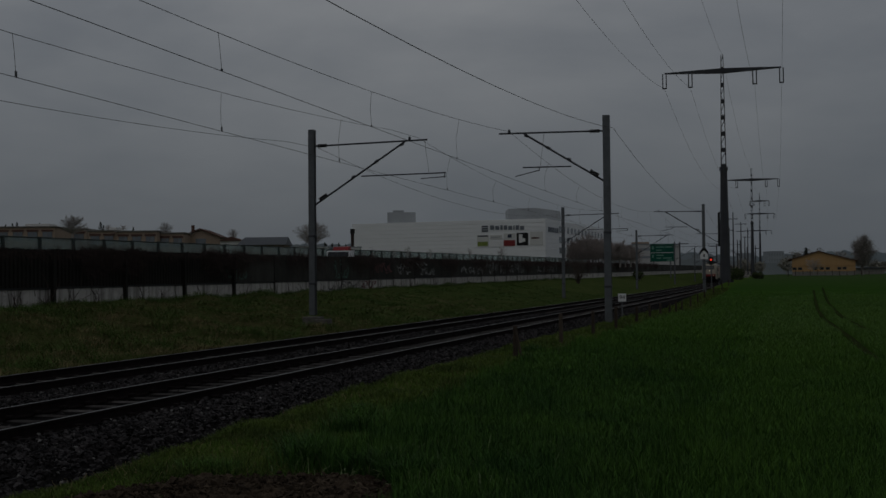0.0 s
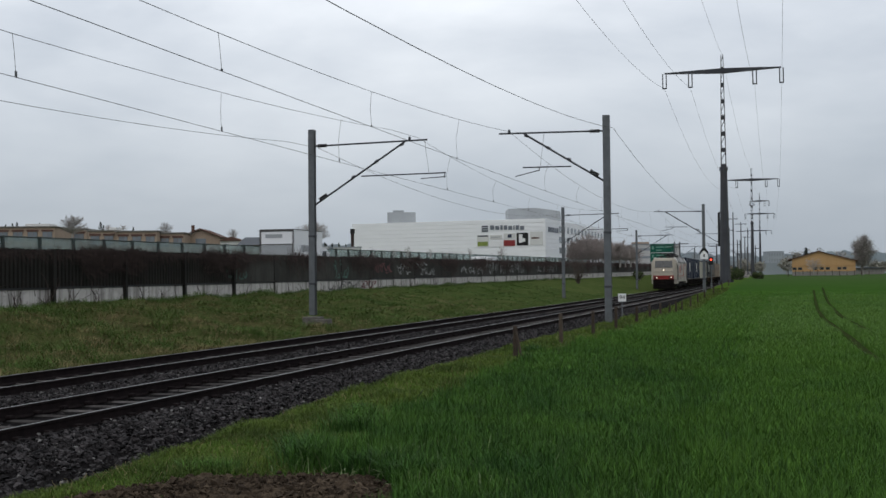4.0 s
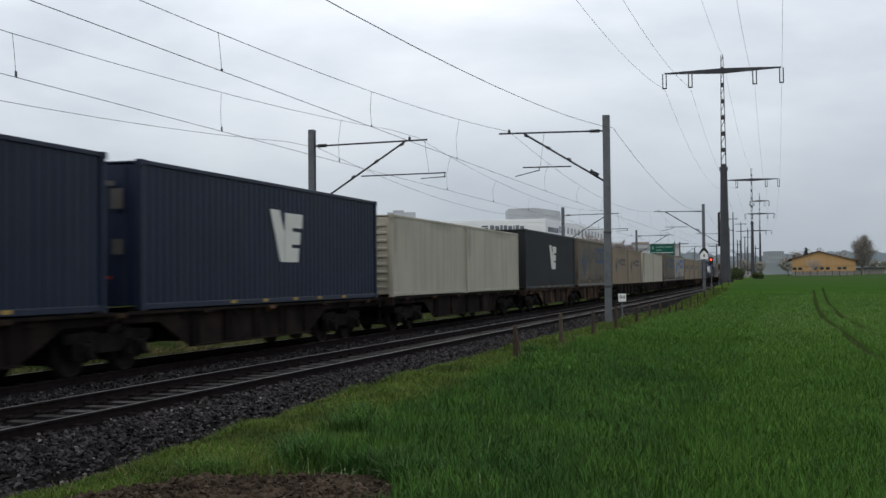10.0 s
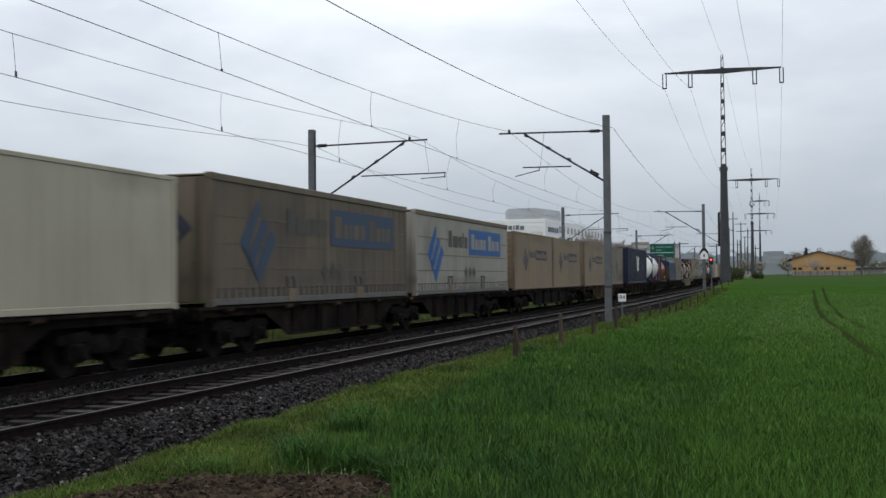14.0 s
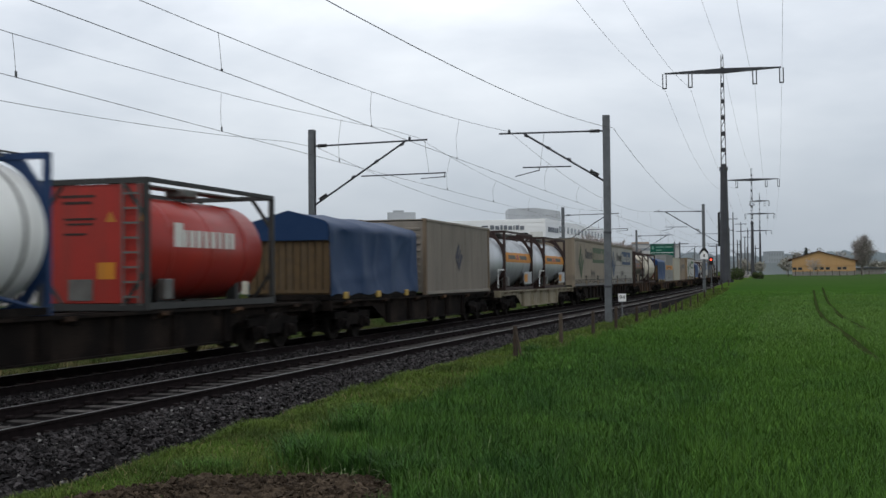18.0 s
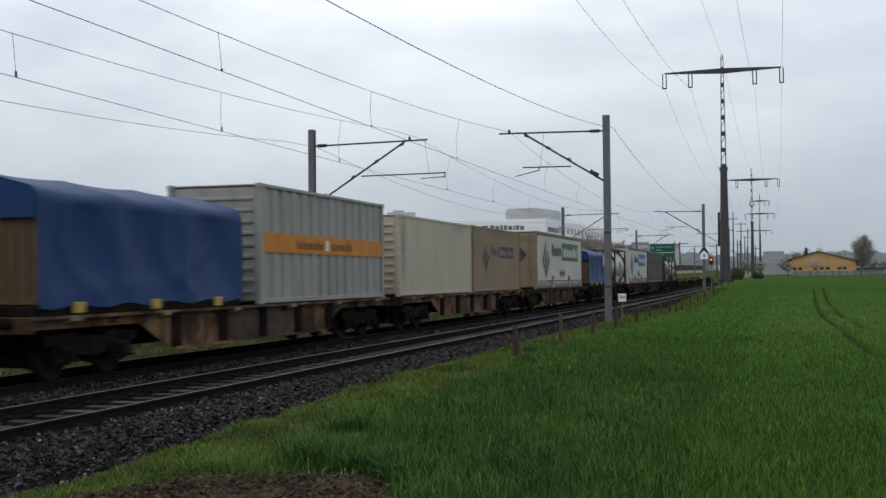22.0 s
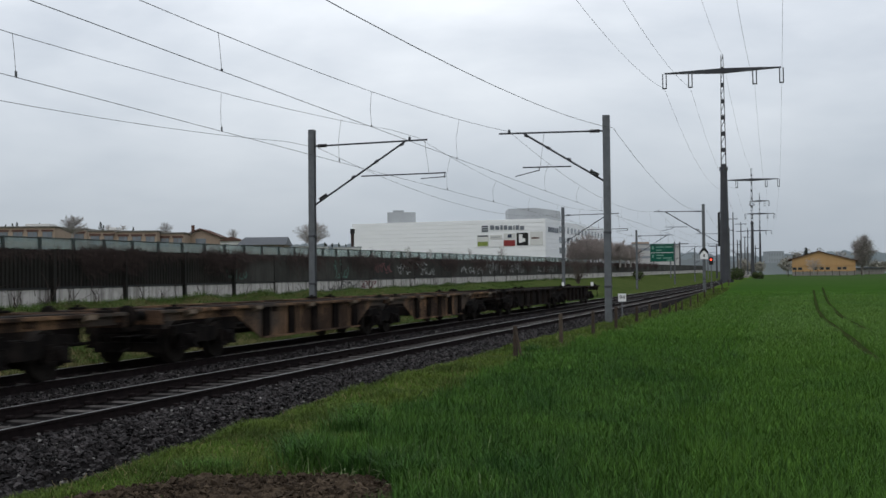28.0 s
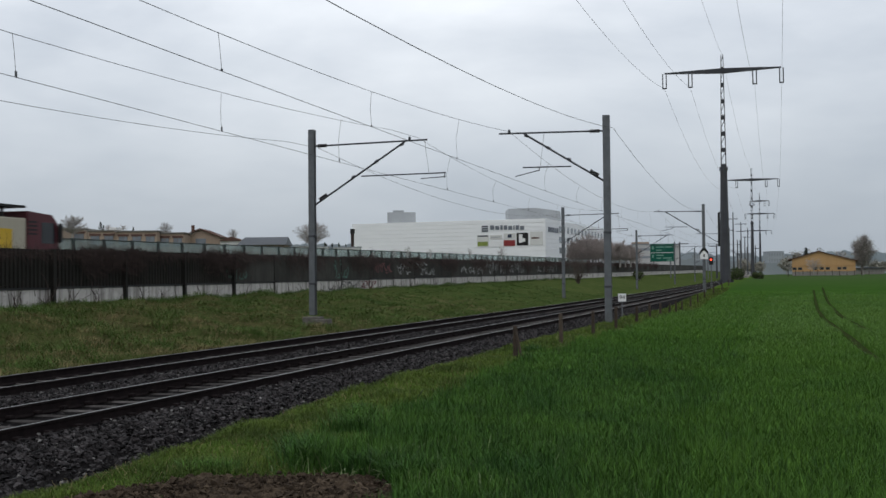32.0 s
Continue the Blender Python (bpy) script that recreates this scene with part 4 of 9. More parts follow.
# ---- sleepers ----
def build_sleepers():
    prof = [(-0.12, -0.30), (0.12, -0.30), (0.050, -0.195), (0.024, -0.160), (-0.024, -0.160), (-0.050, -0.195)]
    me = MB().prism([(a, b) for a, b in prof], "x", -1.2, 1.2).mesh("sleeper", M_SLEEPER)
    clip = MB()
    for s in (-1, 1):
        for e in (-1, 1):
            clip.box(s * 0.7525 + e * 0.11 - 0.045, s * 0.7525 + e * 0.11 + 0.045, -0.06, 0.06, -0.15, -0.10, 0.01)
    clip_me = clip.mesh("rail_clip", M_RAIL)
    for track, xc in ((TRACK_NEAR, X_NEAR), (TRACK_FAR, X_FAR)):
        for k in range(150):
            y = 9.4 + 0.63 * k
            sl = part("sleeper", me, track, at=(xc + float(bend(y)), y, float(rise(y))))
            if y < 45 and xc == X_NEAR:
                part("rail_clip", clip_me, sl)
        b = MB()
        for k in range(330):
            y = 103.9 + 0.63 * k
            x, z = xc + float(bend(y)), float(rise(y))
            b.box(x - 1.2, x + 1.2, y - 0.05, y + 0.05, z - 0.25, z - 0.166)
        o = part("sleeper_row", b, track, M_SLEEPER)
        o["kind"] = "stuff"


# ---- far buildings ----
M_TANWALL = mat("tan_render", (0.33, 0.255, 0.195), (0.28, 0.215, 0.165), 0.3, 0.85, streak=0.3, dirt=(0.2, 0.15, 0.11))
M_LINTEL = mat("russet_panel", (0.10, 0.05, 0.04), (0.075, 0.04, 0.033), 0.6, 0.7)
M_WINDOW = mat("window_glass", (0.10, 0.12, 0.14), (0.16, 0.18, 0.20), 0.4, 0.08, bump=0, spec=0.8)
M_WINFRAME = mat("brown_window_frame", (0.14, 0.115, 0.095), (0.11, 0.09, 0.075), 1, 0.6, bump=0)
M_FRAME = mat("window_frame", (0.62, 0.62, 0.60), (0.55, 0.55, 0.53), 1, 0.6, bump=0)
M_TILE = mat("brown_roof_tiles", (0.11, 0.06, 0.045), (0.075, 0.045, 0.036), 0.8, 0.85)
M_DARKROOF = mat("dark_sheet_roof", (0.075, 0.085, 0.095), (0.055, 0.06, 0.07), 0.5, 0.6)
M_BARN = mat("ochre_boards", (0.45, 0.28, 0.13), (0.38, 0.235, 0.11), 0.4, 0.8, streak=0.25, dirt=(0.3, 0.15, 0.05))
DIRX, DIRY = math.cos(YAW), math.sin(YAW)


def ray_at(px, py, depth):
    """A place in the world from the picture plan: across, down and metres ahead."""
    f = 2068.72
    r = Vector((DIRX, DIRY, 0))
    w = (AIM - EYE).normalized()
    u = r.cross(w)
    c, s = math.cos(-0.0099), math.sin(-0.0099)
    r2, u2 = r * c + u * s, u * c - r * s
    return EYE + (w + r2 * ((px - 784) / f) - u2 * ((py - 441) / f)) * depth


def flat_block(px0, px1, py_top, depth, storeys, wins, label, roofcap=True):
    """A flat-roofed terrace block facing the line, wide from px0 to px1."""
    a, b = ray_at(px0, py_top, depth), ray_at(px1, py_top, depth)
    w = (b - a).length
    H = max(a.z - 3.0, 4.0)
    h = thing("apartment_block", label, "building", "terrace blocks", at=pose(a.x, a.y, a.z - H, 0, 0, math.degrees(YAW)))
    part("wall", MB().box(0, w, 0, 9, -2.0, H, 0.03), h, M_TANWALL)
    part("roof", MB().box(-0.25, w + 0.25, -0.25, 9.2, H, H + 0.22, 0.03), h, M_CONC)
    for st in range(storeys):
        z1 = H - 0.75 - st * 2.9
        for k in range(wins):
            x = w * (k + 0.5) / wins
            ww = min(1.15, w / wins * 0.34)
            win = part("window", MB().box(x - ww, x + ww, -0.06, 0.0, z1 - 1.55, z1, 0.01), h, M_WINFRAME)
            part("pane", MB().box(x - ww + 0.08, x - 0.04, -0.08, -0.055, z1 - 1.47, z1 - 0.08), win, M_WINDOW)
            part("pane", MB().box(x + 0.04, x + ww - 0.08, -0.08, -0.055, z1 - 1.47, z1 - 0.08), win, M_WINDOW)
            part("lintel", MB().box(x - ww - 0.15, x + ww + 0.15, -0.12, -0.01, z1 + 0.03, z1 + 0.33), win, M_LINTEL)
    if roofcap:
        part("roof_hut", MB().box(w * 0.62, w * 0.9, 2, 6, H + 0.2, H + 0.75, 0.03), h, M_FRAME)
    return h


def build_far_buildings():
    lab = "tan flat-roofed terrace with white windows and russet lintels"
    flat_block(-60, 97, 404, 205, 2, 6, lab)
    flat_block(100, 153, 407, 222, 2, 2, lab, False)
    flat_block(156, 205, 410, 200, 2, 2, lab)
    flat_block(206, 278, 411, 198, 2, 3, lab, False)
    flat_block(280, 326, 414, 200, 2, 2, lab, False)
    # gabled house
    a = ray_at(322, 430, 205)
    h = thing("gabled_house", "small tan house with a brown tiled gable roof", "house", at=pose(a.x, a.y, 3.0, 0, 0, math.degrees(YAW)))
    H = a.z - 3.0 + 1.0
    part("wall", MB().box(0, 6.6, 0, 8, -2, H, 0.03), h, M_TANWALL)
    part("roof", MB().prism([(-0.5, H), (3.2, H + 1.5), (6.9, H), (6.9, H - 0.18), (3.2, H + 1.28), (-0.5, H - 0.18)], "y", -0.5, 8.5), h, M_TILE)
    part("gable", MB().prism([(0, H), (6.6, H), (3.3, H + 1.25)], "y", 0.02, 0.2), h, M_TANWALL)
    part("window", MB().box(2.4, 4.2, -0.06, 0.0, H - 1.6, H - 0.3, 0.01), h, M_WINDOW)
    part("chimney", MB().box(1.0, 1.5, 3, 3.5, H + 0.3, H + 2.2, 0.02), h, M_TILE)
    a, b = ray_at(390, 427, 190), ray_at(424, 427, 190)
    h = thing("low_shed", "low shed with a brown roof behind the glass parapet", "shed", at=pose(a.x, a.y, a.z - 5, 0, 0, math.degrees(YAW)))
    part("wall", MB().box(0, 3.4, 0, 6, -2, 5, 0.02), h, M_FRAME)
    part("roof", MB().prism([(-0.3, 5.0), (1.7, 5.7), (3.7, 5.0)], "y", -0.3, 6.3), h, M_TILE)
    a, b = ray_at(424, 433, 175), ray_at(503, 433, 175)
    w = (b - a).length
    h = thing("long_barn", "long low barn with a dark sheet-metal roof", "barn", at=pose(a.x, a.y, a.z - 4, 0, 0, math.degrees(YAW)))
    part("wall", MB().box(0, w, 0, 7, -2, 4, 0.02), h, M_TANWALL)
    part("roof", MB().add([(-0.3, -0.6, 3.9), (w + 0.3, -0.6, 3.9), (w + 0.1, 4, 5.2), (0.1, 4, 5.2), (-0.3, 8, 3.9), (w + 0.3, 8, 3.9)], [(0, 1, 2, 3), (3, 2, 5, 4), (0, 3, 4), (1, 5, 2), (0, 4, 5, 1)]), h, M_DARKROOF)
    # parked pale vans and sheds on the estate beyond the motorway
    for px, w, z in ((520, 3.2, 437), (545, 2.6, 438), (590, 3.4, 439), (605, 2.0, 439)):
        a = ray_at(px, z, 150)
        h = thing("site_cabin", "small pale site cabin with a flat roof", "cabin", "site cabins", at=pose(a.x, a.y, a.z - 3, 0, 0, math.degrees(YAW)))
        part("wall", MB().box(0, w, 0, 2.4, -1.5, 3, 0.04), h, M_FRAME)
        part("roof", MB().box(-0.1, w + 0.1, -0.1, 2.5, 3.0, 3.12, 0.02), h, M_ROOFGREY)
    # flue with a dark cap
    a = ray_at(624, 440, 215)
    h = thing("lamp_tower", "dark box on a pole beside the white hall", "tower", at=(a.x, a.y, 3))
    part("pole", MB().box(-0.25, 0.25, -0.2, 0.2, -1, a.z), h, M_FRAMEDARK)
    part("box", MB().box(-0.35, 0.35, -0.3, 0.3, a.z - 0.3, a.z + 0.6, 0.03), h, M_BLACK)




def build_white_hall():
    c0, c1, c2 = Vector((-55.3, 280, 0)), Vector((-107.4, 285.5, 0)), Vector((-51.3, 359, 0))
    h = thing("white_hall", "large white clad warehouse with coloured sign boards", "warehouse", at=(c0.x, c0.y, 2.0))
    f, s = c1 - c0, c2 - c0
    top = 14.2
    fl, sl = f.length, s.length
    fd, sd = f.normalized(), s.normalized()

    def face(d, length, nrm, n_strip, name):
        """Clad face in horizontal strips."""
        ang = math.atan2(d.y, d.x)
        for k in range(n_strip):
            z0, z1 = -1.5 + (top + 1.5) * k / n_strip, -1.5 + (top + 1.5) * (k + 1) / n_strip
            part("cladding_strip", MB().box(0, length, -0.15, 0.12, z0 + 0.02, z1 - 0.02, 0.02), h, M_WHITE, at=pose(0, 0, 0, 0, 0, math.degrees(ang)))
    face(fd, fl, None, 16, "front")
    face(sd, sl, None, 16, "side")
    core = MB().prism([(0.3 * (fd.x + sd.x), 0.3 * (fd.y + sd.y)), (f.x, f.y), (f.x + s.x, f.y + s.y), (s.x, s.y)], "z", -1.5, top - 0.1)
    part("hall_core", core, h, M_WHITE)
    face_m = pose(0, 0, 0, 0, 0, math.degrees(math.atan2(fd.y, fd.x)))

    def board(px0, px1, py0, py1, m, name="sign_board", out=0.16, thick=0.08):
        """A board on the front: along the front from the near corner."""
        def along(px, py):
            o, d = EYE, ray_at(px, py, 1.0) - EYE
            n = Vector((-fd.y, fd.x, 0))
            t = (c0 - o).dot(n) / d.dot(n)
            q = o + d * t
            return (q - c0).dot(fd), q.z - 2.0
        a0, z1 = along(px1, py0)
        a1, z0 = along(px0, py1)
        return part(name, MB().box(a0, a1, out, out + thick, z0, z1), h, m, at=face_m)

    for k in range(3):
        board(853, 864, 400 + k * 4, 402.6 + k * 4, M_LOGONAVY0, "logo_bar")
    for k, (x0, x1, y0, y1) in enumerate([(868, 875, 399, 407), (877, 884, 400, 407), (886, 890, 399, 407), (892, 898, 399, 407), (900, 907, 400, 407), (909, 911, 399, 407), (913, 919, 399, 407), (921, 928, 400, 407)]):
        board(x0, x1, y0, y1, M_NAMEGREY, "name_bar")
    board(845, 865, 416, 437, M_FRAME)
    board(846, 864, 428, 436, M_SIGNLIME, "sign_picture", 0.25, 0.02)
    board(846, 864, 417, 419.5, M_LOGONAVY0, "sign_text", 0.25, 0.02)
    board(868, 889, 416, 424, M_FRAME)
    board(870, 887, 419, 421, M_ROOFGREY, "sign_text", 0.25, 0.02)
    board(868, 889, 427, 437, M_SIGNWHITE)
    board(892, 912, 413, 423, M_FRAME)
    board(899, 906, 415, 421, M_LOGONAVY0, "sign_picture", 0.25, 0.02)
    board(892, 912, 425, 436, M_SIGNRED)
    board(915, 935, 412, 435, M_BLACK)
    board(919, 925, 415, 430, M_SIGNWHITE, "sign_picture", 0.25, 0.02)
    board(925, 930, 422, 428, M_SIGNWHITE, "sign_picture", 0.25, 0.02)
    board(939, 961, 410, 434, M_FRAME)
    board(941, 955, 420, 423, M_LINTEL0, "sign_text", 0.25, 0.02)
    # side windows and sign
    side_m = pose(0, 0, 0, 0, 0, math.degrees(math.atan2(sd.y, sd.x)))
    for row in range(4):
        for k in range(14):
            y = 14 + k * 4.4
            if y + 2 < sl:
                win = part("window", MB().box(y, y + 2.2, -0.24, -0.16, 3.2 + row * 2.7, 4.7 + row * 2.7, 0.02), h, M_WINDOW0, at=side_m)
                part("window_frame", MB().box(y - 0.1, y + 2.3, -0.2, -0.155, 3.1 + row * 2.7, 4.8 + row * 2.7), win, M_FRAME)
    for k in range(5):
        part("name_bar", MB().box(2.5 + k * 2.2, 3.9 + k * 2.2, -0.3, -0.16, 11.0, 12.2), h, M_NAMEGREY, at=side_m)
    # plant rooms on the roof
    a = ray_at(711, 394, 330)
    o = part("plant_room", MB().box(-3.9, 3.9, -3, 3, -2.5, a.z - 2.0 - top + 2.7, 0.05).box(-2.4, 0.6, -2, 2, a.z - 2.0 - top + 2.7, a.z - 2 - top + 3.3), h, M_ROOFGREY, "grey louvred plant room", at=pose(a.x - c0.x, a.y - c0.y, top, 0, 0, math.degrees(YAW)))
    a = ray_at(942, 386, 320)
    prof = [(-7.0, 0.0)] + [(-7.0 + 14 * k / 12, 1.6 + 0.75 * math.sin(math.pi * (0.25 + 0.55 * k / 12)) - 1.4 * max(0, k / 12 - 0.55)) for k in range(13)] + [(7.2, 0.0)]
    part("barrel_roof", MB().prism(prof, "y", -6, 6), h, M_ROOFGREY, "grey curved roof hall", at=pose(a.x - c0.x, a.y - c0.y, a.z - 2.0, 0, 0, math.degrees(YAW)))
    part("barrel_base", MB().box(-7, 7.2, -6, 6, top - 3, a.z - 2.0, 0.05), h, M_ROOFGREY, at=pose(a.x - c0.x, a.y - c0.y, 0, 0, 0, math.degrees(YAW)))


M_LOGONAVY0 = mat("sign_navy", (0.025, 0.035, 0.06), (0.03, 0.04, 0.065), 1, 0.6, bump=0)
M_NAMEGREY = mat("sign_grey", (0.13, 0.145, 0.17), (0.16, 0.175, 0.2), 1, 0.6, bump=0)
M_SIGNLIME = mat("sign_lime", (0.22, 0.27, 0.06), (0.15, 0.20, 0.05), 0.6, 0.6, bump=0)
M_SIGNRED = mat("sign_maroon", (0.24, 0.035, 0.035), (0.20, 0.03, 0.03), 1, 0.6, bump=0)
M_LINTEL0 = M_LINTEL
M_WINDOW0 = M_WINDOW
build_far_buildings()
build_white_hall()


def build_ochre_barn():
    a, b = ray_at(1402, 482, 245), ray_at(1508, 482, 245)
    w = (b - a).length
    z = ray_at(1402, 459, 245).z - a.z
    zr = ray_at(1448, 446, 245).z - a.z
    h = thing("ochre_barn", "ochre-boarded barn with a wide dark gable roof", "barn", at=pose(a.x, a.y, a.z, 0, 0, -1.5))
    xr = w * 0.42
    part("wall", MB().prism([(0, z * 0.04), (w, z * 0.04), (w, z - 0.35), (xr, zr), (0, z)], "y", 0, 14), h, M_BARN)
    part("plinth", MB().box(0, w, 0.05, 13.9, -1.0, z * 0.04, 0.03), h, M_CONC)
    part("roof", MB().prism([(-0.9, z - 0.30), (xr, zr + 0.02), (w + 0.5, z - 0.6), (w + 0.5, z - 0.46), (xr, zr + 0.18), (-0.9, z - 0.14)], "y", -0.35, 14.5), h, M_TILE)
    for k, x in enumerate((0.5, 1.6, 4.6, 5.9, 7.1, 9.4, 10.4)):
        win = part("window", MB().box(x - 0.42, x + 0.42, -0.03, 0.04, z * 0.16, z * 0.36, 0.01), h, M_CONC)
        part("pane", MB().box(x - 0.36, x + 0.36, -0.036, -0.03, z * 0.17, z * 0.35), win, M_GLASS)
    part("canopy", MB().box(0, w, -0.12, 0.0, z * 0.45, z * 0.465, 0.02), h, M_BARN)
    for px, d, ww, hh in ((1538, 268, 7.0, 1.5),):
        q = ray_at(px, 482, d)
        s = thing("farm_shed", "low pale farm shed with a shallow roof", "shed", "farm sheds", at=pose(q.x, q.y, q.z, 0, 0, math.degrees(YAW)))
        part("wall", MB().box(-ww / 2, ww / 2, 0, 5, -1, hh * 0.6, 0.02), s, M_CONC)
        part("roof", MB().prism([(-ww / 2 - 0.4, hh * 0.6), (0, hh * 0.85), (ww / 2 + 0.4, hh * 0.6)], "y", -0.4, 5.4), s, M_DARKROOF)
    # farm fence in front
    for k in range(12):
        q = ray_at(1395 + k * 13, 486, 225)
        f = thing("paddock_post", "thin grey paddock fence post", "fence post", "paddock posts", at=(q.x, q.y, q.z - 0.3))
        part("stake", MB().box(-0.06, 0.06, -0.06, 0.06, -0.5, 1.1, 0.01), f, M_WOOD)


build_ochre_barn()


def build_hazy_town():
    """Pale blocks far off behind the pylon row, haze mixed into their colours."""
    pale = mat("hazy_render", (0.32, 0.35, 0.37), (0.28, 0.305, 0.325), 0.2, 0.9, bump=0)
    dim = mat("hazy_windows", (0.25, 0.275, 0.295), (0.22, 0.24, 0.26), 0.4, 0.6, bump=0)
    for px0, px1, py, d, st, cols in ((1360, 1388, 446, 760, 4, 6), (1310, 1336, 449, 790, 4, 5), (1232, 1262, 452, 770, 4, 6), (1394, 1412, 452, 800, 3, 3)):
        a, b = ray_at(px0, 486, d), ray_at(px1, 486, d)
        w, hh = (b - a).length, ray_at(px0, py, d).z - a.z
        h = thing("apartment_block", "pale apartment block far off in the haze", "apartment block", "far apartment blocks", at=pose(a.x, a.y, a.z, 0, 0, math.degrees(YAW)))
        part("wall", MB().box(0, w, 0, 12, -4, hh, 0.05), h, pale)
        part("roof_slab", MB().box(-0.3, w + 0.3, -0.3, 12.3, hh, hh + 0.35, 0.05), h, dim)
        for i in range(st):
            for j in range(cols):
                x, z = w * (j + 0.5) / cols, hh * (i + 0.5) / st
                part("window", cached0(("hazywin", st, cols, px0), lambda: MB().box(-w / cols * 0.28, w / cols * 0.28, -0.05, 0.0, -hh / st * 0.25, hh / st * 0.25).mesh("window", dim)), h, at=(x, 0, z))
    a, b = ray_at(1122, 486, 330), ray_at(1204, 486, 330)
    w, hh = (b - a).length, ray_at(1122, 434, 330).z - a.z
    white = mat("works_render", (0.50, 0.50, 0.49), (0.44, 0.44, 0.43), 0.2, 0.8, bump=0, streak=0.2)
    h = thing("works_building", "low white works building behind the direction board", "building", at=pose(a.x, a.y, a.z, 0, 0, math.degrees(YAW)))
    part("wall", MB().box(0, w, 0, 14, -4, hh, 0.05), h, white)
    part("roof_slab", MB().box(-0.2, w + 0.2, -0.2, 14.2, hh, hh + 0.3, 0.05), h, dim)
    part("roof_hut", MB().box(0.3, 4.6, 1, 6, hh + 0.3, hh + 0.9, 0.05), h, M_TANWALL)
    for i in range(3):
        part("window_band", MB().box(0.6, 4.8, -0.05, 0.0, hh - 1.6 - 2.2 * i, hh - 0.9 - 2.2 * i), h, dim)
    for x in (8.4, 10.6):
        part("antenna", MB().cyl((x, 4, hh), (x, 4, hh + 4.0), 0.05, n=6).box(x - 0.9, x + 0.9, 3.96, 4.04, hh + 2.9, hh + 3.0), h, dim)


# ---- trees and shrubs ----
# bark, twigs and buds paled: haze over distance put into their colours
M_BARK = mat("hazed_bark", (0.30, 0.28, 0.265), (0.22, 0.205, 0.195), 5, 0.95, bump=0.4)
M_TWIGS = mat("hazed_twigs", (0.42, 0.39, 0.375), (0.32, 0.295, 0.283), 2, 0.95, islands=0.3, bump=0)
M_DRYSTEM = mat("dry_brown_stems", (0.075, 0.060, 0.048), (0.045, 0.037, 0.030), 2, 0.95, islands=0.35, bump=0)
M_THICKET = mat("thicket_twigs", (0.33, 0.285, 0.265), (0.23, 0.20, 0.185), 2, 0.95, islands=0.35, bump=0)
M_BUDS = mat("hazed_spring_leaves", (0.25, 0.24, 0.20), (0.17, 0.165, 0.13), 2, 0.9, islands=0.4, bump=0)
M_NEEDLE = mat("conifer_needles", (0.022, 0.034, 0.022), (0.014, 0.022, 0.015), 2, 0.95, islands=0.35, bump=0)
M_SHRUB = mat("shrub_leaves", (0.05, 0.068, 0.022), (0.032, 0.045, 0.016), 2, 0.9, islands=0.4, bump=0)


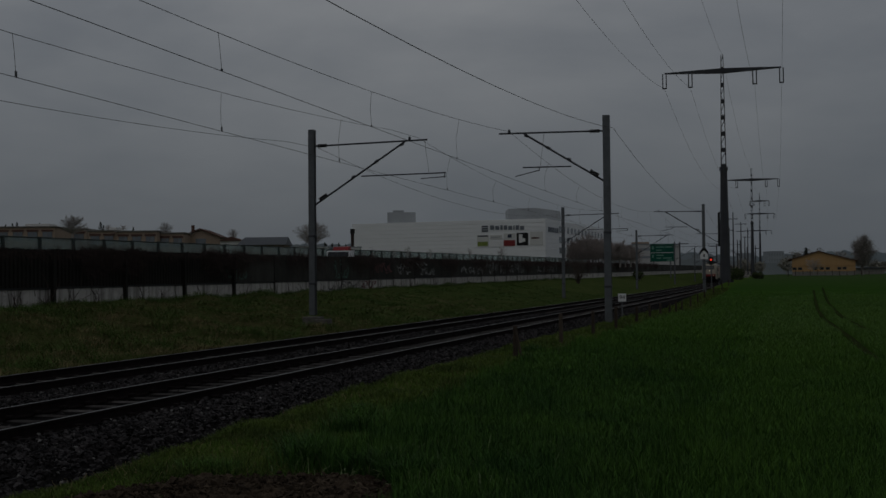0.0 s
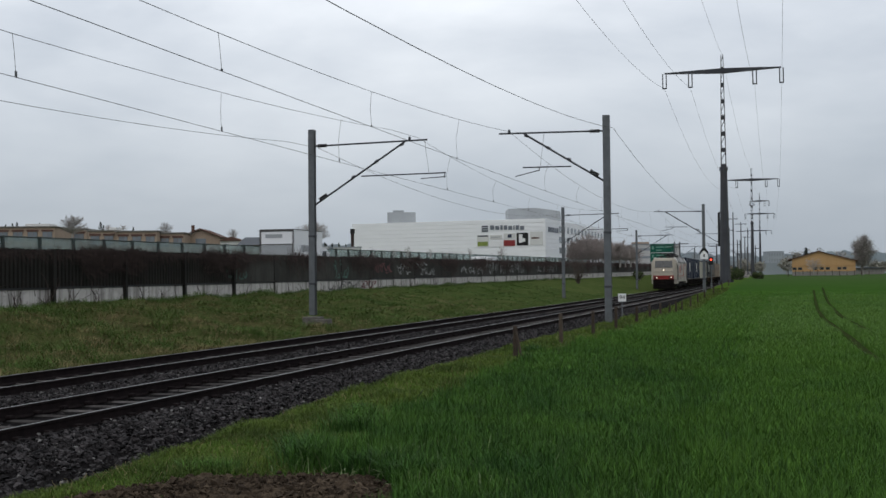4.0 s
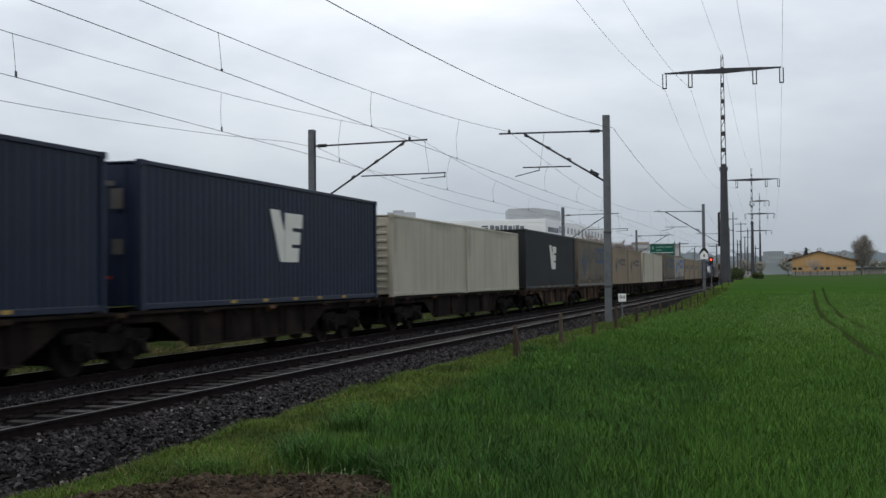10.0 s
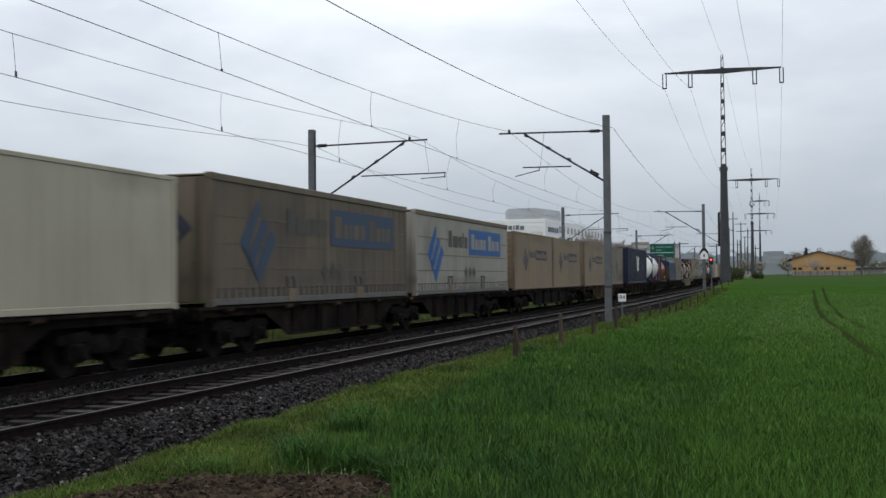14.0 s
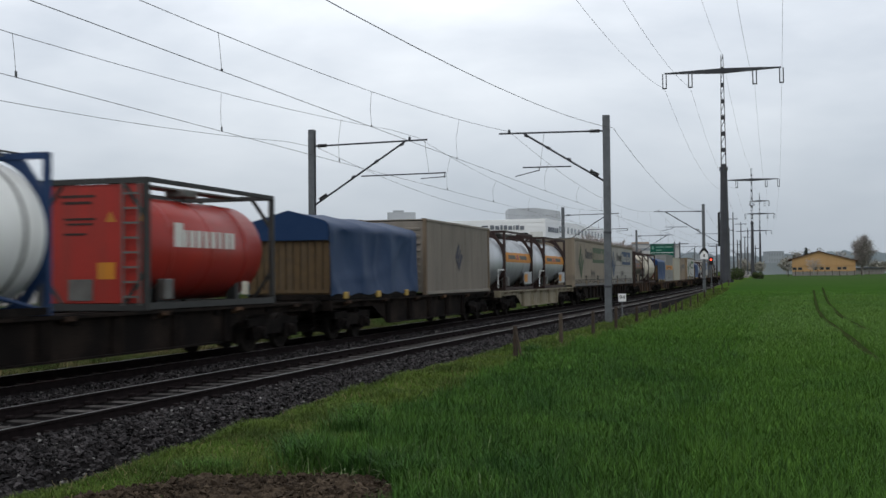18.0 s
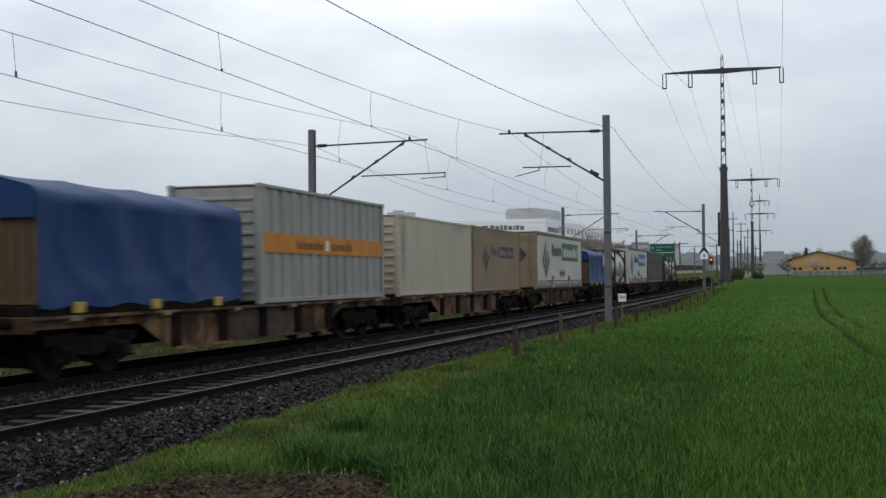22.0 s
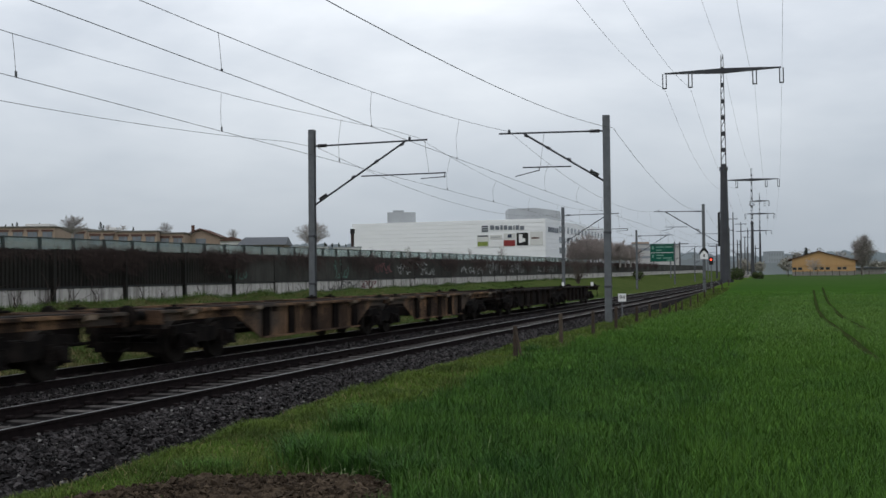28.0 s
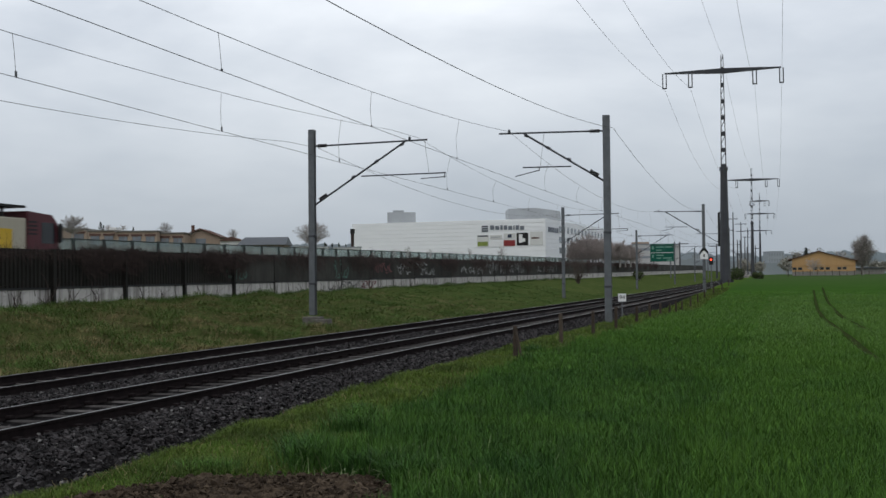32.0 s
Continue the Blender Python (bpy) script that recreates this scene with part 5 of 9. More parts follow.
def tree_meshes(seed, h, spread, twig_n=900, leaf_n=500, leaf=0.12, trunk_r=None, twig_m=None):
    """A trunk with limbs, a crown of thin twigs, and small leaf clumps on them."""
    rnd = random.Random(seed)
    tr = MB()
    r = trunk_r or h * 0.028
    fork = h * 0.16
    tr.cyl((0, 0, -0.3), (0, 0, fork), r * 1.15, r * 0.8, 8)
    # limbs curve up from the trunk into an uneven rounded crown
    lead = h * 0.72
    tr.cyl((0, 0, fork), (0.02 * h, 0.01 * h, lead), r * 0.8, r * 0.2, 6, False)
    runs = []
    lobes = [(rnd.uniform(0, 6.28), rnd.uniform(0.75, 1.15)) for _ in range(5)]
    for k in range(60):
        a, u = rnd.uniform(0, 6.28), rnd.random() ** 0.45
        zf = rnd.uniform(-0.75, 1.0)
        lump = 0.82 + 0.3 * max(math.cos(a - la) * lw for la, lw in lobes)
        rad = 0.56 * h * spread * u * math.sqrt(max(0.05, 1 - zf * zf * 0.8)) * lump
        tip = Vector((math.cos(a) * rad, math.sin(a) * rad, h * (0.44 + 0.30 * zf * lump)))
        z0 = min(lead, max(fork * 0.8, tip.z * rnd.uniform(0.3, 0.8)))
        root = Vector((0.02 * h * z0 / lead, 0, z0))
        bow = root.lerp(tip, 0.5) + Vector((rnd.gauss(0, 0.05), rnd.gauss(0, 0.05), rnd.gauss(0.02, 0.05))) * h
        prev = root
        for j in range(1, 5):
            t = j / 4
            q = root.lerp(bow, t).lerp(bow.lerp(tip, t), t)
            rr = r * 0.13 * (1 - 0.8 * t)
            tr.cyl(prev, q, rr + r * 0.02, rr, 4, False)
            if j > 1:
                runs.append((prev, q))
            prev = q
    vs, fs, ends = [], [], []
    for _ in range(twig_n * 6):
        p0, p1 = rnd.choice(runs)
        p = p0.lerp(p1, rnd.random())
        d = ((p1 - p0).normalized() * 0.35 + Vector((rnd.gauss(0, 0.8), rnd.gauss(0, 0.8), rnd.gauss(0.15, 0.7)))).normalized()
        q = p + d * h * rnd.uniform(0.04, 0.13)
        w = h * 0.0019
        o = len(vs)
        vs += [p + Vector((w, 0, 0)), p + Vector((-w, 0, w)), p + Vector((0, w, 0)), q]
        fs += [(o, o + 1, o + 3), (o + 1, o + 2, o + 3), (o + 2, o, o + 3)]
        ends.append(q)
    lv, lf = [], []
    for _ in range(leaf_n):
        p = rnd.choice(ends) + Vector((rnd.gauss(0, 0.1), rnd.gauss(0, 0.1), rnd.gauss(0, 0.1))) * h * 0.1
        s = leaf * rnd.uniform(0.6, 1.5)
        u = Vector((rnd.gauss(0, 1), rnd.gauss(0, 1), rnd.gauss(0, 1))).normalized()
        t = u.orthogonal().normalized() * s
        u = u * s
        o = len(lv)
        lv += [p - u, p + t * 0.6, p + u, p - t * 0.6]
        lf.append((o, o + 1, o + 2, o + 3))
    trunk = tr.mesh("trunk", M_BARK)
    crown = fast_mesh("twig_crown", np.array([tuple(v) for v in vs]), np.array(fs), twig_m or M_TWIGS)
    leaves = (np.array([tuple(v) for v in lv]), np.array(lf)) if leaf_n else None
    return trunk, crown, leaves


def place_tree(label, px, py_foot, depth, h, seed, spread=0.7, twig_n=900, leaf_n=500, leaf=0.12, leaf_m=None, z=None, name="tree", group="bare trees", twig_m=None):
    p = ray_at(px, py_foot, depth)
    if z is not None:
        p.z = z
    t = thing(name, label, "tree", group, at=pose(p.x, p.y, p.z, 0, 0, seed * 37))
    trunk, crown, leaves = tree_meshes(seed, h * 1.3, spread, twig_n, leaf_n, leaf, None, twig_m)
    part("trunk", trunk, t)
    part("twig_crown", crown, t)
    if leaves:
        part("leaf_crown", fast_mesh("leaf_crown", leaves[0], leaves[1], leaf_m or M_BUDS), t)
    return t


def conifer_mesh(seed, h, r):
    rnd = random.Random(seed)
    vs, fs = [], []
    for _ in range(700):
        f = rnd.random() ** 0.8
        z = h * (0.12 + 0.88 * f)
        rr = r * (1 - f) * rnd.uniform(0.35, 1.05) + 0.05
        a = rnd.uniform(0, 6.283)
        p = Vector((math.cos(a) * rr, math.sin(a) * rr, z))
        o_d = Vector((math.cos(a), math.sin(a), -0.35)) * h * 0.07
        t = Vector((-math.sin(a), math.cos(a), 0)) * h * 0.022
        o = len(vs)
        vs += [p - o_d * 0.5, p + t, p + o_d, p - t]
        fs.append((o, o + 1, o + 2, o + 3))
    return fast_mesh("needle_crown", np.array([tuple(v) for v in vs]), np.array(fs), M_NEEDLE)


def place_conifer(px, py, depth, h, seed):
    p = ray_at(px, py, depth)
    t = thing("conifer", "dark narrow conifer on the skyline", "tree", "conifers", at=(p.x, p.y, p.z))
    part("trunk", MB().cyl((0, 0, -2), (0, 0, h * 0.9), h * 0.02, h * 0.004, 6), t, M_BARK)
    part("needle_crown", cached0(("con", seed % 4, round(h, 1)), lambda: conifer_mesh(seed, h, h * 0.32)), t)


STORE = {}


def cached0(key, make):
    if key not in STORE:
        STORE[key] = make()
    return STORE[key]


def shrub_mesh(seed, w, h, n, m, leaf=0.1):
    rnd = random.Random(seed)
    vs, fs = [], []
    lumps = [(Vector((rnd.uniform(-w, w) * 0.6, rnd.uniform(-w, w) * 0.4, h * rnd.uniform(0.3, 0.7))), rnd.uniform(0.3, 0.5) * h) for _ in range(9)]
    for _ in range(n):
        c, r = rnd.choice(lumps)
        d = Vector((rnd.gauss(0, 1), rnd.gauss(0, 1), rnd.gauss(0, 1))).normalized()
        p = c + d * r * rnd.uniform(0.6, 1.1)
        if p.z < 0:
            continue
        s = leaf * rnd.uniform(0.5, 1.4)
        u = Vector((rnd.gauss(0, 1), rnd.gauss(0, 1), rnd.gauss(0.3, 1))).normalized()
        t = u.orthogonal() * s * 0.5
        u = u * s
        o = len(vs)
        vs += [p - u, p + t, p + u, p - t]
        fs.append((o, o + 1, o + 2, o + 3))
    return fast_mesh("leaf_mass", np.array([tuple(v) for v in vs]), np.array(fs), m)


def place_shrub(label, px, py, depth, w, h, seed, n, m, leaf=0.1, category="shrub", stem_m=None):
    p = ray_at(px, py, depth)
    t = thing("shrub", label, category, "shrubs", at=(p.x, p.y, p.z))
    b = MB()
    rnd = random.Random(seed)
    for k in range(14):
        b.cyl((rnd.uniform(-w, w) * 0.2, rnd.uniform(-w, w) * 0.15, -0.4), (rnd.uniform(-w, w) * 0.8, rnd.uniform(-w, w) * 0.5, h * rnd.uniform(0.5, 0.95)), 0.05 * h / 2, 0.01, 4, False)
    part("stem", b, t, stem_m or M_BARK)
    part("leaf_mass", shrub_mesh(seed, w, h, n, m, leaf), t)


def build_planting():
    lab = "leafless round tree with fine twigs behind the motorway"
    place_tree(lab, 552, 442, 165, 3.9, 1, 1.0, 1500, 900, 0.06)
    place_tree("bare spreading tree in front of the terrace", 128, 420, 185, 3.5, 2, 0.9, 1600, 0)
    place_tree("small bare tree above the terrace roofs", 294, 418, 230, 2.7, 3, 0.8, 800, 0)
    place_tree("small bare tree beside the long barn", 413, 434, 200, 2.7, 4, 0.7, 700, 200, 0.05)
    place_tree("small bare tree above the terrace roofs", 217, 415, 240, 2.0, 5, 0.9, 600, 0)
    place_tree("small bare tree above the terrace roofs", 192, 415, 240, 2.0, 15, 0.9, 600, 0)
    for k, px in enumerate((645, 697, 722, 790, 832, 888, 660, 762)):
        place_tree("thin bare sapling in front of the white hall", px, 458, 125, 0.75 + 0.3 * (k % 3), 20 + k, 0.6, 160, 0, group="saplings")
    for k, px in enumerate((10, 22, 30, 52, 70, 92, 178, 183, 236, 600, 612, 588, 575, 578)):
        place_conifer(px, 408 + (5 if px > 150 else 0) + (30 if px > 500 else 0), 260, 1.3 + (k * 7 % 5) * 0.12 + (1.0 if px == 178 else 0), k)
    # brown leafless thicket past the hall
    for k in range(13):
        px = 1012 + k * 9.5
        place_tree("brown leafless thicket tree beside the motorway", px, 470, 190 + 4 * (k % 3), 4.6 - 0.7 * abs(k - 3.5) / 4 + 0.5 * (k % 2), 40 + k, 0.6, 900, 260, 0.09, M_THICKET, group="thicket trees", twig_m=M_THICKET)
    # right side
    place_tree("tall round tree coming into leaf by the barn", 1526, 484, 250, 8.0, 70, 0.46, 2200, 1700, 0.12, M_BUDS)
    place_tree("small bare fruit tree before the barn", 1440, 482, 215, 2.6, 71, 1.0, 700, 0)
    for k, (px, d, h) in enumerate(((1330, 330, 3.4), (1392, 310, 4.2), (1412, 330, 6.0), (1445, 330, 6.6), (1490, 330, 6.2), (1545, 320, 3.6), (1562, 300, 3.2), (1318, 320, 4.0), (1345, 340, 3.2))):
        place_tree("hazy bare tree behind the barn", px, 484, d, h, 80 + k, 0.8, 700, 700, 0.2, M_BUDS, group="farm trees")
    place_conifer(1427, 484, 300, 6.6, 2)
    place_shrub("green rounded shrub at the field's corner", 1303, 498, 160, 1.25, 1.7, 5, 2600, M_SHRUB, 0.08)
    place_shrub("dense green shrub beside the pylon line", 1342, 497, 175, 0.75, 1.35, 6, 1500, M_SHRUB, 0.08)
    place_shrub("bare bush at the foot of the pylon row", 1318, 497, 210, 0.9, 1.9, 7, 900, M_TWIGS, 0.09)
    place_shrub("bare brown bush climbing over the barrier", 1024, 500, 132, 1.0, 2.7, 11, 900, M_DRYSTEM, 0.05, stem_m=M_DRYSTEM)
    place_shrub("creeper mound over the barrier's foot", 1132, 494, 190, 1.2, 1.3, 9, 1100, M_SHRUB, 0.09)


build_planting()
build_hazy_town()


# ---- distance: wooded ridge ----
# woods greyed blue: the air's haze is put into these colours
M_RIDGE = mat("hazed_far_woods", (0.30, 0.345, 0.385), (0.26, 0.30, 0.335), 0.02, 1.0, bump=0, spec=0.0)
M_RIDGE2 = mat("hazed_nearer_woods", (0.27, 0.30, 0.32), (0.21, 0.235, 0.25), 0.05, 1.0, bump=0, spec=0.0)


def build_ridge(depth, rows, m, seed, label, px0=-500, px1=2100, step=3):
    """A wooded skyline; rows give its height over the horizon by bearing."""
    rnd = random.Random(seed)
    vs, fs, k = [], [], 0
    for px in range(px0, px1, step):
        for (a, ha), (b, hb) in zip(rows, rows[1:]):
            if a <= px <= b:
                hh = ha + (hb - ha) * (px - a) / (b - a)
        top = ray_at(px, 488 - hh + rnd.uniform(-1.6, 1.6) + 1.5 * math.sin(px * 0.23) , depth)
        low = ray_at(px, 498, depth)
        back = ray_at(px, 488 - hh + 2, depth * 1.04)
        vs += [tuple(low), tuple(top), tuple(back)]
        if k:
            o = (k - 1) * 3
            fs += [(o, o + 3, o + 4, o + 1), (o + 1, o + 4, o + 5, o + 2)]
        k += 1
    thing("backdrop_woods", label, "woods", kind="structure", data=MB().add(vs, fs).mesh("backdrop_woods", m))


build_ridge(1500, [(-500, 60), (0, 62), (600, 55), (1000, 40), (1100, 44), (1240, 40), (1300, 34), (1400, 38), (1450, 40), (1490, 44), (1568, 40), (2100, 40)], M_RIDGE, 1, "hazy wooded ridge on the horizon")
build_ridge(700, [(-500, 40), (600, 40), (900, 30), (1020, 30), (1150, 32), (1290, 26), (1350, 20), (1400, 28), (1480, 22), (1568, 26), (2100, 26)], M_RIDGE2, 2, "grey-blue hazed line of woods behind the fields")


# ---- slim masts of the line far ahead ----
def build_distant_masts():
    for px, top, depth, arms in ((1297, 376, 330, ((388, 9),)), (1311, 393, 380, ((397, 10), (410, 8))), (1318, 419, 420, ()), (1289, 402, 300, ((408, 10),)), (1323, 404, 450, ((409, 7), (420, 8))), (1337, 434, 420, ((440, 6),)), (1305, 425, 350, ()), (1203, 428, 330, ((432, 16),)), (1268, 432, 300, ((436, 14),))):
        q, g = ray_at(px, top, depth), 1.6
        p = thing("distant_mast", "slim grey mast far along the railway", "mast", "distant masts", at=(q.x, q.y, g))
        part("pole", MB().cyl((0, 0, -0.5), (0, 0, q.z - g), 0.26, 0.13, 8), p, M_PYLON)
        for py, half in arms:
            a, b = ray_at(px - half, py, depth), ray_at(px + half, py, depth)
            part("crossarm", MB().box(a.x - q.x, b.x - q.x, -0.08, 0.08, a.z - g - 0.1, a.z - g + 0.1), p, M_PYLON)


build_distant_masts()


# ---- lineside things ----
def build_fence():
    for i, (y, h, lean) in enumerate(((23.1, 0.66, 1), (28.2, 0.74, -1), (33.2, 0.70, 0), (37.9, 0.72, 2), (43.6, 0.62, -2), (48.0, 0.6, 1), (52.3, 0.55, 0), (56.6, 0.55, -1), (60.2, 0.6, 1), (63.8, 0.6, 0), (69.8, 0.6, 2), (76.0, 0.6, 0), (82.8, 0.6, -1), (93.9, 0.6, 0), (107.3, 0.6, 1), (121.0, 0.6, 0))):
        z = float(land(-5.2, y))
        p = thing("fence_post", "short weathered wooden fence post in the verge", "fence post", "fence posts", at=pose(-5.2, y, z, lean, lean * 0.6, i * 40))
        b = MB().lathe([(-0.4, 0.0), (-0.4, 0.054), (h * 0.5, 0.050), (h - 0.03, 0.047), (h, 0.036), (h + 0.004, 0.0)], "z", 9)
        part("stake", b.mesh("stake", M_WOOD), p)
        if i in (0, 4):
            part("brace", MB().cyl((0.03, -0.05, h * 0.8), (0.22, -0.28, -0.1), 0.028, n=6), p, M_WOOD)


build_fence()


def text_mesh(body, size, m, name="digits"):
    cu = bpy.data.curves.new(name, "FONT")
    cu.body, cu.size, cu.extrude, cu.align_x, cu.align_y = body, size, 0.002, "CENTER", "CENTER"
    tmp = new("tmp_text", cu)
    me = bpy.data.meshes.new_from_object(tmp.evaluated_get(bpy.context.evaluated_depsgraph_get()))
    bpy.data.objects.remove(tmp)
    me.materials.append(m)
    return me


def build_signs():
    # distance plate by the line
    q = ray_at(1101, 527, 51.0)
    z = float(land(q.x, q.y)) - 0.2
    p = thing("distance_plate", "small white number plate on a short post", "sign", at=pose(q.x, q.y, z, 0, 0, 12))
    part("post", MB().cyl((0, 0.03, -0.3), (0, 0.03, q.z - z + 0.15), 0.03, n=8), p, M_GALV)
    part("plate", MB().box(-0.17, 0.17, -0.012, 0.0, q.z - z - 0.17, q.z - z + 0.17, 0.004), p, M_SIGNWHITE)
    part("digits", text_mesh("94", 0.26, M_BLACK), p, at=pose(0, -0.016, q.z - z, 90, 0, 0))
    # triangular plate on the second near-side mast
    q = ray_at(1246.5, 452, 94.6)
    p = thing("signal_board", "white pointed board with a small black sign below a black hood", "sign", at=pose(q.x, q.y - 0.35, q.z, 0, 0, 8))
    part("board", MB().prism([(-0.30, -0.32), (0.30, -0.32), (0.30, 0.05), (0.0, 0.38), (-0.30, 0.05)], "y", -0.02, 0.02), p, M_SIGNWHITE)
    part("hood", MB().prism([(-0.34, 0.05), (0.0, 0.42), (0.34, 0.05), (0.34, 0.30), (0.12, 0.55), (-0.12, 0.55), (-0.34, 0.30)], "y", 0.03, 0.08), p, M_BLACK)
    part("sign_bar", MB().box(-0.05, 0.05, -0.03, -0.018, -0.15, 0.08), p, M_BLACK)
    part("bracket", MB().box(-0.05, 0.05, 0.08, 0.35, -0.05, 0.05), p, M_GALV)
    # red light signal
    q = ray_at(1258.5, 461, 120)
    g = float(land(q.x, q.y))
    p = thing("railway_signal", "black railway signal showing one red light", "signal", at=(q.x, q.y, g))
    part("mast", MB().cyl((0, 0.15, -0.5), (0, 0.15, q.z - g + 0.3), 0.06, n=8), p, M_GALV)
    hd = part("signal_head", MB().box(-0.22, 0.22, -0.06, 0.1, q.z - g - 0.45, q.z - g + 0.32, 0.05), p, M_BLACK)
    part("red_lens", MB().cyl((0, -0.09, q.z - g + 0.05), (0, -0.06, q.z - g + 0.05), 0.09, n=14), hd, M_REDLAMP)
    # motorway direction board
    a, b = ray_at(1151, 432, 250), ray_at(1192.5, 463, 250)
    w, h = (b - a).length, a.z - b.z
    c = (a + b) / 2
    w = math.sqrt(max(w * w - h * h, 1))
    g = 3.0
    p = thing("direction_sign", "large green motorway direction board with pale lettering bars", "road sign", at=pose(c.x, c.y, c.z, 0, 0, math.degrees(YAW) - 8))
    bd = part("board", MB().box(-w / 2, w / 2, 0, 0.08, -h / 2, h / 2, 0.03), p, M_SIGNGREEN)
    part("divider", MB().box(-w / 2 + 0.1, w / 2 - 0.1, -0.008, 0.0, -0.04, 0.04), bd, M_SIGNWHITE)
    for x0, x1, z in ((-1.3, 0.4, 1.2), (-1.3, -0.1, 0.55), (0.6, 2.0, 1.2), (-1.2, 0.3, -0.55), (-1.2, -0.2, -1.15), (0.2, 2.0, -1.15), (1.0, 2.1, -1.6)):
        part("text_bar", MB().box(x0, x1, -0.01, -0.001, z - 0.12, z + 0.12), bd, M_SIGNPALE)
    for z in (1.0, -0.8):
        part("arrow", MB().prism([(-2.1, z - 0.3), (-1.8, z - 0.3), (-1.8, z + 0.1), (-1.62, z + 0.1), (-1.95, z + 0.45), (-2.28, z + 0.1), (-2.1, z + 0.1)], "y", -0.01, -0.001), bd, M_SIGNPALE)
    for x in (-w * 0.36, w * 0.36):
        part("support", MB().box(x - 0.12, x + 0.12, 0.1, 0.32, -c.z + 1.5, h / 2 - 0.1), p, M_GALV)
    # weight stack hanging at a tensioning mast
    q0, q1 = ray_at(1272, 377, 138), ray_at(1272, 436, 138)
    p = thing("tension_weight", "long dark weight stack hung from a line mast", "counterweight", at=(q0.x, q0.y, 0.2))
    part("weight_column", MB().cyl((0, 0, q1.z - 0.2), (0, 0, q0.z - 0.2), 0.14, n=10), p, M_BLACK)
    part("guide_pole", MB().cyl((0.3, 0.1, 0), (0.3, 0.1, q0.z + 0.2), 0.07, n=8).box(-0.05, 0.35, 0, 0.15, q0.z - 0.25, q0.z - 0.1), p, M_GALV)


M_SIGNPALE = mat("sign_pale_green", (0.16, 0.30, 0.24), (0.12, 0.25, 0.20), 2, 0.6, bump=0)
build_signs()


# ---- grazing horses far across the field ----
def build_horses():
    hide = mat("brown_hide", (0.05, 0.032, 0.022), (0.035, 0.024, 0.018), 4, 0.8)
    for px, d, turn in ((1474, 296, 20), (1512, 290, 200), (1421, 300, 185), (1434, 302, 10)):
        q = ray_at(px, 489, d)
        z = float(land(q.x, q.y))
        h = thing("pony", "small dark brown pony grazing in the far grass", "pony", "grazing ponies", at=pose(q.x, q.y, z, 0, 0, turn) @ Matrix.Scale(0.62, 4))
        part("trunk_body", MB().lathe([(-0.85, 0.0), (-0.8, 0.2), (-0.55, 0.33), (0.0, 0.34), (0.5, 0.33), (0.75, 0.22), (0.82, 0.0)], "x", 10, (0, 0, 1.15)).mesh("trunk_body", hide, smooth=True), h)
        part("neck", MB().cyl((0.65, 0, 1.25), (1.2, 0, 0.65), 0.2, 0.11, 8), h, hide)
        part("head", MB().cyl((1.12, 0, 0.75), (1.35, 0, 0.22), 0.13, 0.07, 8), h, hide)
        part("tail", MB().cyl((-0.82, 0, 1.3), (-0.98, 0, 0.6), 0.06, 0.03, 6), h, hide)
        for x in (-0.6, 0.55):
            for y in (-0.18, 0.18):
                part("leg", MB().cyl((x, y, 1.0), (x + 0.03, y, 0.0), 0.09, 0.05, 7), h, hide)


build_horses()


# ---- vehicles on the motorway ----
M_CARWHITE = mat("white_paint", (0.72, 0.73, 0.74), (0.68, 0.69, 0.70), 0.6, 0.35, bump=0.02)
M_MAROON = mat("maroon_paint", (0.085, 0.018, 0.024), (0.065, 0.015, 0.02), 0.8, 0.35, bump=0.02)
M_CABRED = mat("red_paint", (0.26, 0.022, 0.026), (0.21, 0.02, 0.022), 0.8, 0.4, bump=0.02)
M_YELLOW = mat("yellow_load", (0.55, 0.36, 0.03), (0.45, 0.30, 0.03), 0.8, 0.5)
ROAD_THINGS = []


def road_wheels(v, ys, r=0.48, half=1.05):
    me = cached0(("rw", r), lambda: MB().lathe([(-0.13, 0.0), (-0.13, r * 0.9), (-0.09, r), (0.09, r), (0.13, r * 0.9), (0.13, r * 0.55), (0.08, r * 0.5), (0.08, 0.0)], "x", 18).mesh("wheel", M_BLACK, smooth=True))
    for y in ys:
        for s in (-1, 1):
            part("wheel", me, v, at=(s * half, y, r))


